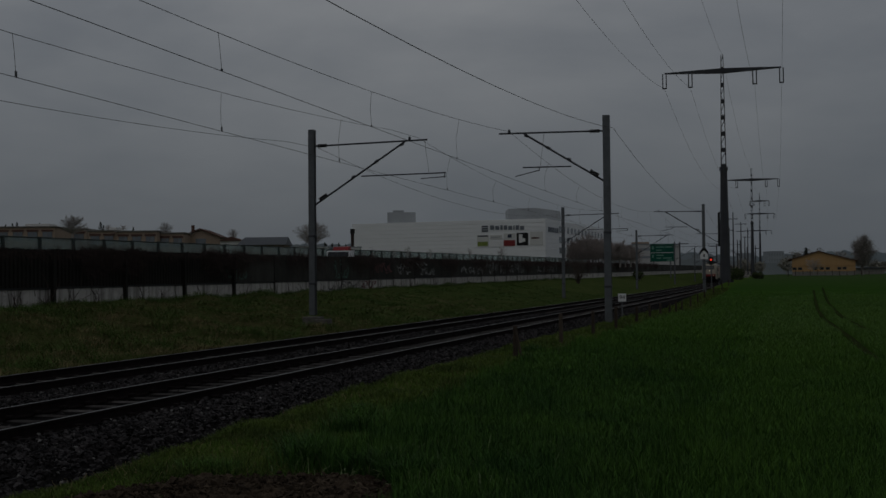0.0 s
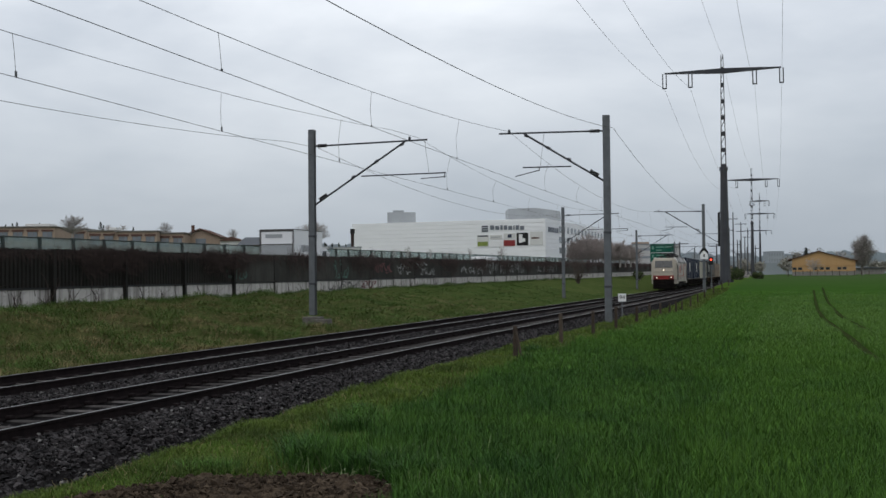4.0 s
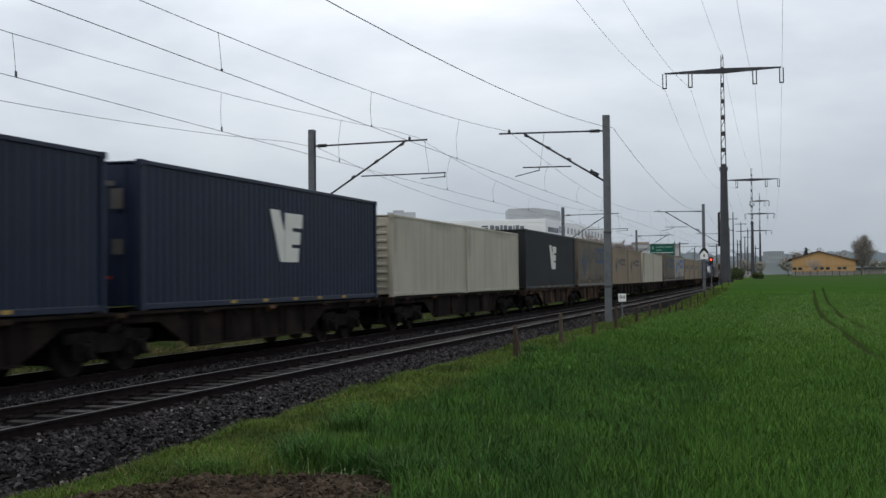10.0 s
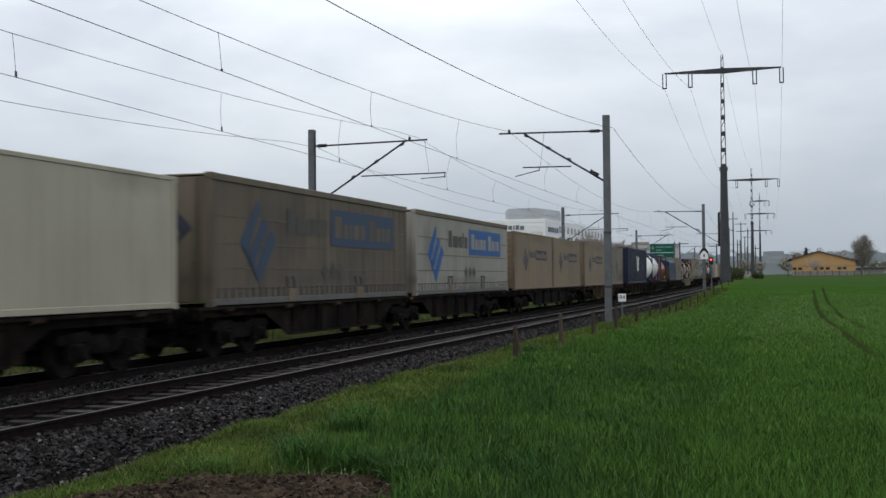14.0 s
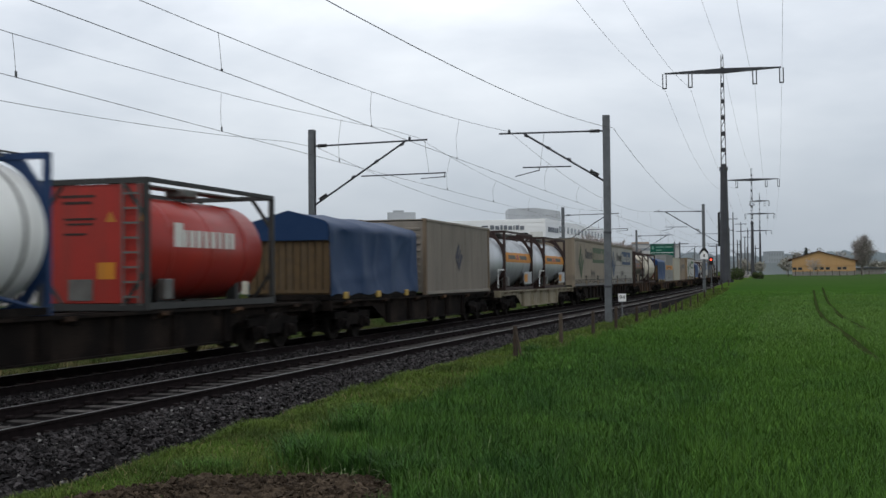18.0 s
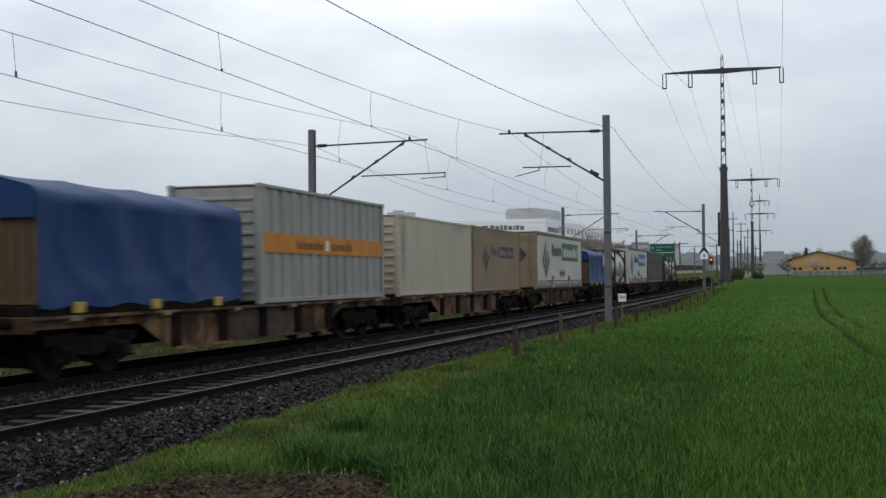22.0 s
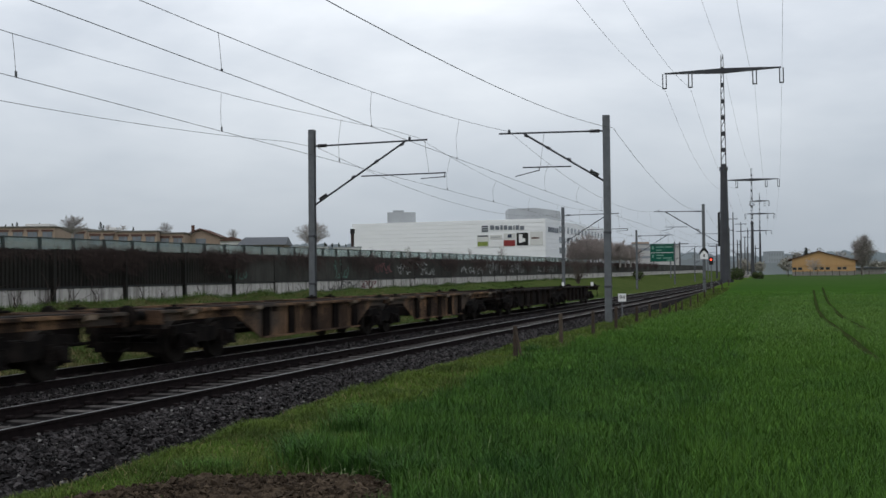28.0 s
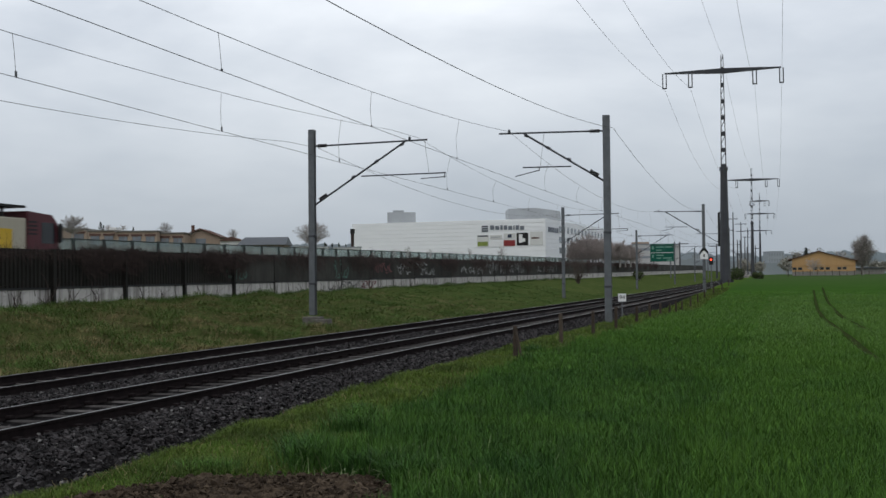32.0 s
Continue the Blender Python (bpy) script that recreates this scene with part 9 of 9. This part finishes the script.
        for x in (-0.55, 0.55):
            part("wiper", MB().tube([(x, slope(2.6) - 0.09, 2.6), (x + 0.1, slope(2.9) - 0.09, 2.9), (x + 0.12, slope(3.2) - 0.09, 3.2)], 0.014, 4), ws, M_BLACK)
        far = 0.0 if way < 0 else 0.2
        rot_m = pose(0, far, 0, 0, 0, 0 if way < 0 else 180)
        part("front_band", MB().prism(NOSE, "z", 1.31, 1.74), lo, M_RED, "dark red band between the headlamps", at=rot_m)
        part("nose_seam", MB().prism(SEAM, "z", 2.16, 2.19), lo, M_GREYPAINT, at=rot_m)
        for x in (-0.84, 0.84):
            h = part("headlamp", MB().box(x - 0.19, x + 0.19, -9.31, -9.15, 1.40, 1.60, 0.03), lo, M_BLACK, at=rot_m)
            part("lamp_lens", MB().cyl((x + 0.05, -9.325, 1.50), (x + 0.05, -9.30, 1.50), 0.055, n=14), h, M_LAMP if way < 0 else M_GLASS)
        h = part("headlamp", MB().box(-0.2, 0.2, -9.00, -8.80, 2.30, 2.48, 0.03), lo, M_GREYPAINT, at=rot_m)
        part("lamp_lens", MB().cyl((0.0, -9.015, 2.39), (0.0, -8.99, 2.39), 0.065, n=14), h, M_LAMP if way < 0 else M_GLASS)
        part("buffer_beam", MB().prism([(x, y + 0.02) for x, y in NOSE], "z", 0.52, 1.305).box(-1.1, 1.1, -9.32, -8.9, 0.25, 0.8, 0.04), lo, M_UNDER, at=rot_m)
        part("plough", MB().add([(-1.25, -8.95, 0.14), (1.25, -8.95, 0.14), (0, -9.3, 0.14), (-1.2, -8.85, 0.55), (1.2, -8.85, 0.55), (0, -9.1, 0.55)], [(0, 2, 5, 3), (2, 1, 4, 5), (0, 1, 2), (3, 5, 4), (0, 3, 4, 1)]), lo, M_UNDER, at=rot_m)
        for x in (-0.875, 0.875):
            part("buffer", MB().cyl((x, -9.15, 1.05), (x, -9.55, 1.05), 0.12, n=12).box(x - 0.3, x + 0.3, -9.60, -9.55, 0.84, 1.26, 0.03), lo, M_UNDER, at=rot_m)
        part("coupling_hook", MB().box(-0.05, 0.05, -9.4, -9.05, 0.95, 1.1, 0.01).box(-0.04, 0.04, -9.32, -9.22, 0.5, 0.98), lo, M_UNDER, at=rot_m)
        # cab doors, side windows, steps
        for sx in (-1, 1):
            y = way * 7.0 + far
            d = part("cab_door", MB().box(sx * 1.494 - 0.006, sx * 1.494 + 0.006, y - 0.42, y + 0.42, 1.05, 3.18, 0.004), lo, M_CREAM)
            part("door_frame", MB().box(sx * 1.497 - 0.006, sx * 1.497 + 0.006, y - 0.48, y - 0.40, 1.05, 3.2).box(sx * 1.497 - 0.006, sx * 1.497 + 0.006, y + 0.40, y + 0.48, 1.05, 3.2), d, M_LOCOGREY)
            part("step_recess", MB().box(sx * 1.5 - 0.005, sx * 1.5 + 0.005, y - 0.27, y + 0.27, 1.06, 1.26), d, M_BLACK)
            for yy in (y - 0.52, y + 0.52):
                part("handrail", MB().cyl((sx * 1.53, yy, 1.2), (sx * 1.53, yy, 3.0), 0.018, n=6), d, M_GREYPAINT)
            part("side_window", MB().box(sx * 1.487 - 0.008, sx * 1.487 + 0.008, way * 7.74 + far - 0.25, way * 7.74 + far + 0.25, 2.48, 3.2, 0.006), lo, M_GLASS)
            part("door_steps", MB().box(sx * 1.3 - 0.12, sx * 1.3 + 0.12, y - 0.28, y + 0.28, 0.4, 0.44).box(sx * 1.3 - 0.12, sx * 1.3 + 0.12, y - 0.28, y + 0.28, 0.72, 0.76).box(sx * 1.3 - 0.1, sx * 1.3 + 0.1, y - 0.31, y - 0.28, 0.38, 1.0).box(sx * 1.3 - 0.1, sx * 1.3 + 0.1, y + 0.28, y + 0.31, 0.38, 1.0), lo, M_FRAMEGREY, "worn grey cab ladder")
        bogie(lo, way * 5.22, 2.6, 0.625)
        part("bogie_cover", MB().box(0.9, 1.28, way * 5.22 - 1.9, way * 5.22 + 1.9, 0.55, 0.92, 0.03).box(-1.28, -0.9, way * 5.22 - 1.9, way * 5.22 + 1.9, 0.55, 0.92, 0.03), lo, M_UNDER)
    # fuel-tank-like transformer box and lockers under the floor
    part("transformer_case", MB().box(-1.25, 1.25, -2.6, 2.6, 0.28, 0.9, 0.05), lo, M_UNDER)
    for y, w, z, m in ((-2.2, 0.35, 0.5, M_UNDER), (-1.2, 0.5, 0.46, M_LOCKER), (0.5, 0.7, 0.52, M_UNDER), (1.9, 0.45, 0.40, M_UNDER)):
        part("locker", MB().box(1.22, 1.32, y - w, y + w, z, 0.86, 0.02), lo, m)
    part("air_reservoir", MB().cyl((1.2, -0.6, 0.36), (1.2, 1.1, 0.36), 0.06, n=12), lo, M_LOCKER, "slim grimy air reservoir")
    for y in (-7.6, -2.9, 2.9, 7.6):
        part("sand_pipe", MB().tube([(1.1, y, 0.9), (1.1, y + 0.05, 0.5), (0.85, y + 0.15, 0.15)], 0.03, 6), lo, M_GREYPAINT)
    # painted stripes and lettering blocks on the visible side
    X = 1.4905
    side_shape(lo, "stripe", [quad(-6.5, 1.75, 1.62, 1.71), [(1.40, 1.71), (1.75, 1.71), (2.40, 3.02), (2.05, 3.02)], quad(2.05, 2.75, 3.02, 3.10)], X, M_REDSTRIPE, "thin red stripe")
    side_shape(lo, "stripe", [[(1.95, 1.62), (2.30, 1.62), (3.20, 3.0), (2.85, 3.0)], quad(2.85, 6.4, 3.0, 3.10)], X, M_REDSTRIPE)

    def slant(bars, heavy=0.03):
        """Leaning bars; the uprights a little wider than drawn, the bars between them shorter."""
        out = []
        for y0, y1, z0, z1 in bars:
            h = heavy if y1 - y0 < 0.25 else -heavy
            a, b = 0.13 * (z0 - 2.2), 0.13 * (z1 - 2.2)
            out.append([(y0 - h + a, z0), (y1 + h + a, z0), (y1 + h + b, z1), (y0 - h + b, z1)])
        return out

    reds = [(-5.10, -4.95, 2.22, 2.82), (-4.95, -4.50, 2.22, 2.31), (-4.95, -4.50, 2.73, 2.82), (-4.35, -4.20, 2.22, 2.82), (-4.20, -3.90, 2.73, 2.82), (-3.75, -3.60, 2.22, 2.82), (-3.15, -3.00, 2.22, 2.82), (-3.60, -3.15, 2.22, 2.31), (-3.60, -3.15, 2.73, 2.82), (-5.10, -2.65, 2.04, 2.12)]
    side_shape(lo, "word", slant(reds), X, M_REDSTRIPE, "row of angular red bars")
    side_shape(lo, "word", slant([(-2.82, -2.60, 2.06, 2.97), (-2.36, -2.14, 2.06, 2.97), (-2.14, -0.62, 2.90, 2.97)], 0.02), X, M_REDSTRIPE)
    greys = [(-1.78, -1.60, 2.22, 2.82), (-1.60, -1.25, 2.72, 2.82), (-1.12, -0.68, 2.22, 2.32), (-1.12, -0.68, 2.49, 2.57), (-1.12, -0.68, 2.73, 2.82), (-0.68, -0.52, 2.22, 2.82), (-0.34, -0.18, 2.22, 2.86), (0.02, 0.18, 2.22, 2.98)]
    side_shape(lo, "word", slant(greys), X, M_GREYPAINT, "row of angular grey bars")
    for y in (-7.9, -4.0, -2.8, -0.1, 2.5, 8.3):
        part("vent", MB().box(X - 0.004, X + 0.012, y - 0.13, y + 0.13, 1.30, 1.54, 0.003).box(X, X + 0.02, y - 0.15, y + 0.15, 1.53, 1.56), lo, M_GREYPAINT)
    part("sill_line", MB().box(X - 0.004, X + 0.006, -6.5, 6.3, 1.575, 1.59), lo, M_LOCOGREY)
    part("panel_seam", MB().box(X - 0.004, X + 0.004, 4.14, 4.16, 1.1, 3.24), lo, M_LOCOGREY)
    side_shape(lo, "worn_patch", [[(5.0, 1.50), (5.75, 1.52), (5.75, 1.22), (5.45, 1.12)]], X, M_CABTOP, "pale rubbed patches")
    part("roof_horn", MB().box(0.75, 0.98, 6.0, 6.3, 3.86, 4.06, 0.03), lo, M_BLACK)
    # roof gear
    for y in (-6.9, -6.5):
        part("horn", MB().cyl((0.2, y, 3.95), (0.2, y - 0.3, 3.98), 0.05, 0.09, n=8).box(0.15, 0.25, y - 0.05, y + 0.05, 3.86, 3.96), lo, M_BLACK)
    for y, z, r in ((-4.3, 0.40, 0.11), (-3.4, 0.46, 0.13), (-1.6, 0.50, 0.14), (-1.0, 0.48, 0.12), (0.35, 0.44, 0.10), (1.3, 0.36, 0.06)):
        f = MB()
        for k in range(6):
            f.cyl((0.45, y, 3.92 + k * z / 6), (0.45, y, 3.96 + k * z / 6), r, r * 0.75, n=10)
        f.cyl((0.45, y, 3.86), (0.45, y, 3.95 + z), r * 0.5, n=8)
        part("roof_insulator", f, lo, M_BLACK)
    part("breaker_case", MB().cyl((0.45, -0.62, 4.36), (0.45, -0.02, 4.34), 0.1, n=10).cyl((0.45, -0.3, 3.9), (0.45, -0.3, 4.34), 0.06, n=8), lo, M_UNDER)
    part("roof_conductor", MB().tube([(0.45, -5.2, 4.2), (0.45, -4.3, 4.36), (0.45, -3.4, 4.44), (0.45, -1.6, 4.50), (0.45, -1.0, 4.48), (0.45, 0.35, 4.42), (0.45, 1.3, 4.36), (0.35, 3.0, 4.24)], 0.026, 6).tube([(0.45, -4.3, 4.36), (0.2, -3.9, 4.5), (0.45, -3.4, 4.44)], 0.02, 6).tube([(0.45, 1.3, 4.3), (0.9, 1.5, 4.1), (0.95, 1.6, 3.92)], 0.02, 6), lo, M_BLACK)

    def panto_base(y, label):
        f = MB()
        for sx in (-1, 1):
            f.box(sx * 0.55 - 0.05, sx * 0.55 + 0.05, y - 1.1, y + 1.1, 4.06, 4.13)
            for yy in (y - 0.9, y + 0.9):
                f.cyl((sx * 0.55, yy, 3.84), (sx * 0.55, yy, 4.06), 0.09, n=8)
        f.box(-0.55, 0.55, y - 0.06, y + 0.06, 4.06, 4.13).box(-0.55, 0.55, y + 0.8, y + 0.9, 4.06, 4.13).box(-0.2, 0.2, y - 0.4, y + 0.5, 4.0, 4.16, 0.03)
        return part("pantograph", f, lo, M_BLACK, label)

    for y in (-5.6, 3.9):
        p = panto_base(y, "folded pantograph")
        f = MB().tube([(0.0, y + 1.3, 4.1), (0.0, y - 1.2, 4.28)], 0.06, 6).tube([(-0.4, y - 1.1, 4.28), (-0.25, y + 1.2, 4.32)], 0.035, 5).tube([(0.4, y - 1.1, 4.28), (0.25, y + 1.2, 4.32)], 0.035, 5)
        for k in range(9):
            f.cyl((0.62, y - 1.2 + k * 0.3, 3.95), (0.62, y - 1.12 + k * 0.3, 4.26), 0.07, 0.05, 6)
        f.box(0.2, 0.5, y - 0.9, y - 0.2, 4.05, 4.34, 0.03).box(0.3, 0.6, y + 0.3, y + 1.0, 3.98, 4.30, 0.03)
        part("folded_arm", f, p, M_BLACK)
        part("collector_head", MB().tube([(-0.8, y - 1.0, 4.28), (-0.6, y - 1.0, 4.38), (0.6, y - 1.0, 4.38), (0.8, y - 1.0, 4.28)], 0.035, 5).tube([(-0.8, y - 0.65, 4.28), (-0.6, y - 0.65, 4.38), (0.6, y - 0.65, 4.38), (0.8, y - 0.65, 4.28)], 0.035, 5), p, M_BLACK)
    y = 5.7
    p = panto_base(y, "raised pantograph touching the wire")
    part("lower_arm", MB().cyl((0, y + 0.3, 4.16), (0, y + 2.0, 4.72), 0.05, 0.04, 8), p, M_BLACK)
    part("upper_arm", MB().cyl((-0.12, y + 2.0, 4.72), (-0.4, y + 0.15, 5.28), 0.028, n=6).cyl((0.12, y + 2.0, 4.72), (0.4, y + 0.15, 5.28), 0.028, n=6), p, M_BLACK)
    part("collector_head", MB().tube([(-0.85, y - 0.1, 5.25), (-0.6, y - 0.1, 5.36), (0.6, y - 0.1, 5.36), (0.85, y - 0.1, 5.25)], 0.028, 6).tube([(-0.85, y + 0.35, 5.25), (-0.6, y + 0.35, 5.36), (0.6, y + 0.35, 5.36), (0.85, y + 0.35, 5.25)], 0.028, 6).cyl((-0.5, y - 0.1, 5.33), (-0.5, y + 0.35, 5.33), 0.02, n=5).cyl((0.5, y - 0.1, 5.33), (0.5, y + 0.35, 5.33), 0.02, n=5), p, M_BLACK)
    return lo


def build_train():
    locomotive(6.95)
    wagons = [(16.75, 47.4, "dark", "dark grimy articulated wagon carrying two navy containers"), (47.5, 67.3, "dark", "grimy flat wagon carrying two ivory containers"),
              (67.4, 97.6, "rust", "rusty articulated wagon carrying a slate container and a swap body"), (97.7, 117.4, "dark", "grimy flat wagon carrying two tan containers"),
              (117.5, 137.2, "dark", "grimy flat wagon carrying two off-white containers"), (137.3, 167.6, "dark", "dark articulated wagon carrying two curtain-sided swap bodies"),
              (167.7, 187.5, "dark", "grimy flat wagon carrying two tan containers"), (187.6, 207.4, "rust", "rust-streaked flat wagon carrying a tan and a grey container"),
              (207.5, 227.2, "dark", "grimy flat wagon carrying one long navy container"), (227.3, 247.3, "dark", "grimy flat wagon carrying a white and a red tank"),
              (247.4, 267.4, "dark", "grimy flat wagon carrying a covered crate and a grey container"), (267.5, 287.2, "cream", "cream flat wagon carrying two silver tanks"),
              (287.3, 316.7, "dark", "dark articulated wagon carrying two curtain-sided swap bodies"), (316.8, 336.5, "rust", "rusty flat wagon carrying a sooty and a white tank"),
              (336.6, 356.0, "tan", "worn orange-brown flat wagon with peeling paint"), (356.1, 375.8, "tan", "worn orange-brown flat wagon with pale rubbed ribs"),
              (375.9, 395.4, "rust", "rusty flat wagon carrying one long swap body"), (395.5, 415.1, "dark", "grimy flat wagon carrying a covered crate and a small tank"),
              (415.2, 445.0, "rust", "rusty articulated wagon carrying a white and a sooty swap body"), (445.1, 464.9, "dark", "grimy flat wagon carrying two dirty tanks"),
              (465.0, 494.6, "tan", "empty articulated wagon with worn orange side sills"), (494.7, 524.2, "tan", "empty articulated wagon with peeling orange side sills"),
              (524.3, 553.5, "dark", "empty dark articulated wagon at the train's tail")]
    last = None
    for w in wagons:
        last = wagon(*w)
    for sx in (-1, 1):
        part("tail_plate", MB().box(sx * 0.98 - 0.08, sx * 0.98 + 0.08, 13.15, 13.18, 1.15, 1.38), last, M_SIGNWHITE, "small white tail plate")
    nav = "dark navy corrugated container with a pale angular mark"
    container(17.9, 31.65, 2.94, "navy", nav, marks=pale_block, doors=True)
    container(32.9, 46.55, 2.94, "navy", nav, marks=pale_block, doors=True)
    container(48.1, 57.0, 2.64, "ivory", "streaked ivory container with plain panelled sides", waves=0)
    container(57.2, 66.55, 2.64, "ivory", "plain ivory container with smooth sides", waves=0)
    container(68.25, 82.15, 2.94, "slate", "dark slate corrugated container with a pale angular mark", marks=pale_block, doors=True)
    curtain_box(83.4, 97.1, 2.94, "grime", "grimy brown curtain-sided swap body with dull blue marks", big_marks(M_LOGODIM, M_LOGOGREY, BOXES["grime"]))
    t = "tan container with dark blue marks and smooth sides"
    container(98.35, 107.56, 2.72, "tan", t, waves=0, marks=diamond_small(M_LOGONAVY, BOXES["tan"]))
    container(107.65, 116.8, 2.72, "tan", t, waves=0, marks=diamond_small(M_LOGONAVY, BOXES["tan"]))
    container(118.15, 127.3, 2.70, "stained", "off-white container with a sooty streak near one end", waves=0)
    container(127.65, 136.85, 2.70, "white", "plain off-white container with smooth sides", waves=0)
    curtain_box(138.4, 152.1, 2.94, "grime", "grimy brown curtain-sided swap body with faded blue marks", big_marks(M_LOGODIM, M_LOGOGREY, BOXES["grime"]))
    curtain_box(153.15, 166.85, 2.94, "dull", "dirty white curtain-sided swap body with blue marks", big_marks(M_LOGOBLUE, M_LOGOGREY, BOXES["dull"]))
    container(168.35, 177.8, 2.75, "tan", t, waves=0, marks=diamond_small(M_LOGONAVY, BOXES["tan"]))
    container(177.9, 187.0, 2.75, "tan", t, waves=0, marks=diamond_small(M_LOGONAVY, BOXES["tan"]))
    container(188.4, 197.5, 2.75, "tan", t, waves=0, marks=diamond_small(M_LOGONAVY, BOXES["tan"]))
    container(197.95, 207.0, 2.75, "grey", "grey corrugated container with sprayed scrawls and a dark mark", waves=0.25, marks=scrawl)
    container(210.3, 224.1, 2.94, "navy", nav, marks=lambda c, L, H: pale_block(c, L, H, 0.05), doors=True)
    tank(229.2, 235.2, M_TANKWHITE, M_FRAMEBLUE, "large white tank with hoops in a blue steel frame", r=1.24, over=1.25, H=2.78, ladder=False, bands=6, rails=False, ring=True, extra=extra_white)
    tk = tank(238.3, 244.25, M_TANKRED, M_FRAMEGREY, "bright red tank in a dark grey frame with a ladder", r=1.1, H=2.62, head=0.3, bands=3, extra=extra_red)
    b = MB()
    for k, (y, w, hh) in enumerate(((-1.3, 0.34, 0.5), (-0.9, 0.12, 0.36), (-0.65, 0.18, 0.36), (-0.35, 0.2, 0.36), (0.0, 0.16, 0.36), (0.3, 0.2, 0.36), (0.65, 0.14, 0.36), (0.95, 0.2, 0.36), (1.25, 0.16, 0.36))):
        b.box(1.085, 1.112, y - 0.35, y + w - 0.35, 1.28, 1.28 + hh)
    part("word", b, tk, M_LOGOWHITE, "row of white bars on the shell")
    tarp_box(247.9, 255.85, M_TARP, "wooden crate load under a blue tarpaulin with a low gable", 2.5)
    container(256.9, 266.1, 2.67, "grey", "grey corrugated container with one dark diamond mark", waves=0.25, marks=diamond_only(M_LOGONAVY, -0.2))
    for s in (269.0, 278.1):
        tank(s, s + 6.05, M_TANK, M_FRAMEDARK, "silver tank with an orange band in a maroon frame", r=1.15, over=1.2, band=(M_ORANGE, -0.96, 0.96), H=2.7, ladder=False, ring=True, extra=extra_silver)
    curtain_box(287.3, 301.05, 2.94, "beige", "beige curtain-sided swap body with green marks", big_marks(M_LOGOLIVE, M_LOGOGREY, BOXES["beige"], WORD_C))
    curtain_box(301.95, 315.65, 2.94, "dull", "pale grey curtain-sided swap body with blue marks", big_marks(M_LOGODIM, M_LOGOGREY, BOXES["dull"]))
    tank(317.85, 323.8, M_TANKDARK, M_FRAMEDARK, "soot-brown tank with a dull orange band", r=1.12, band=(M_ORANGEDULL, -0.9, 0.9), H=2.7, head=0.3, ladder=False, extra=extra_sooty)
    tank(328.4, 334.45, M_TANKCREAM, M_FRAMEDARK, "cream-white tank with a stained end in a dark frame", r=1.2, over=1.3, H=2.66, ladder=False, extra=extra_cream)
    tarp_box(337.4, 345.05, M_TARP2, "crate load under a bright blue tarpaulin", 2.5)
    container(346.1, 355.0, 2.89, "corr", "light grey deep-ribbed container with an orange band", waves=0.62, depth=0.14, marks=orange_stripe)
    container(356.55, 365.7, 2.68, "white", "off-white container with smooth sides", waves=0)
    container(365.9, 374.75, 2.70, "tan", t, waves=0, marks=diamond_small(M_LOGONAVY, BOXES["tan"]))
    curtain_box(378.7, 392.4, 2.93, "curtain", "white curtain-sided swap body with green marks and tan end", big_marks(M_LOGOGREEN, M_LOGOGREY, BOXES["curtain"], WORD_C), "tan")
    tarp_box(395.35, 401.8, M_TARP2, "wooden crate load under a blue tarpaulin with a low gable", 2.5)
    tank(407.9, 413.9, M_TANK, M_FRAMEDARK, "silver tank with an orange plate in a maroon frame", r=1.13, head=0.3, band=(M_ORANGE, -0.05, 0.4), H=2.63, ladder=False, ring=True, extra=extra_small_silver)
    curtain_box(415.7, 429.4, 2.94, "curtain", "clean white curtain-sided swap body with blue marks", big_marks(M_LOGOBLUE, M_LOGOGREY, BOXES["curtain"]))
    curtain_box(430.7, 444.6, 2.94, "sooty", "soot-brown curtain-sided swap body with faded marks", big_marks(M_LOGODIM, M_LOGODIM, BOXES["sooty"]))
    tank(447.4, 453.5, M_TANKDARK, M_FRAMEDARK, "soot-brown tank with a dull orange band", r=1.12, band=(M_ORANGEDULL, -0.9, 0.9), H=2.7, head=0.3, ladder=False, extra=extra_sooty)
    tank(456.6, 462.7, M_TANK, M_FRAMEDARK, "grey tank with a dull orange band", r=1.1, over=1.0, band=(M_ORANGEDULL, -0.3, 1.0), H=2.3, ladder=False)


MOVING = []
build_train()
build_sleepers()


# ---- what moves ----
V_TRAIN, T0 = 25.65, 9.5


def on_line(s, t, dz):
    y = s - V_TRAIN * (t - T0)
    e = 3.0
    dx, dzz = float(bend(y + e) - bend(y - e)), float(rise(y + e) - rise(y - e))
    turn = Euler((math.atan2(dzz, 2 * e), 0, -math.atan2(dx, 2 * e))).to_matrix().to_4x4()
    return Matrix.Translation((X_FAR + float(bend(y)), y, float(rise(y)) + dz)) @ turn


def motions():
    for ob, s, dz in MOVING:
        walk(ob, [(t, on_line(s, t, dz)) for t in (0, 2, 4, 6, 8, 10, 12, 14, 16, 18, 20, 22, 24, 26, 28, 30, 32)])

    for ob, x, y0, t0, v in ROAD_THINGS:
        # v > 0 drives away along the line, v < 0 comes towards the camera's end
        turn = 0 if v > 0 else 180
        walk(ob, [(t, pose(x, y0 + v * (t - t0), float(wall_foot(min(max(y0 + v * (t - t0), -190), 400))) + 0.705, 0, 0, turn)) for t in (0, 1, 2, 3, 4, 6, 9, 14, 20, 26, 29, 30, 31, 32)])


motions()
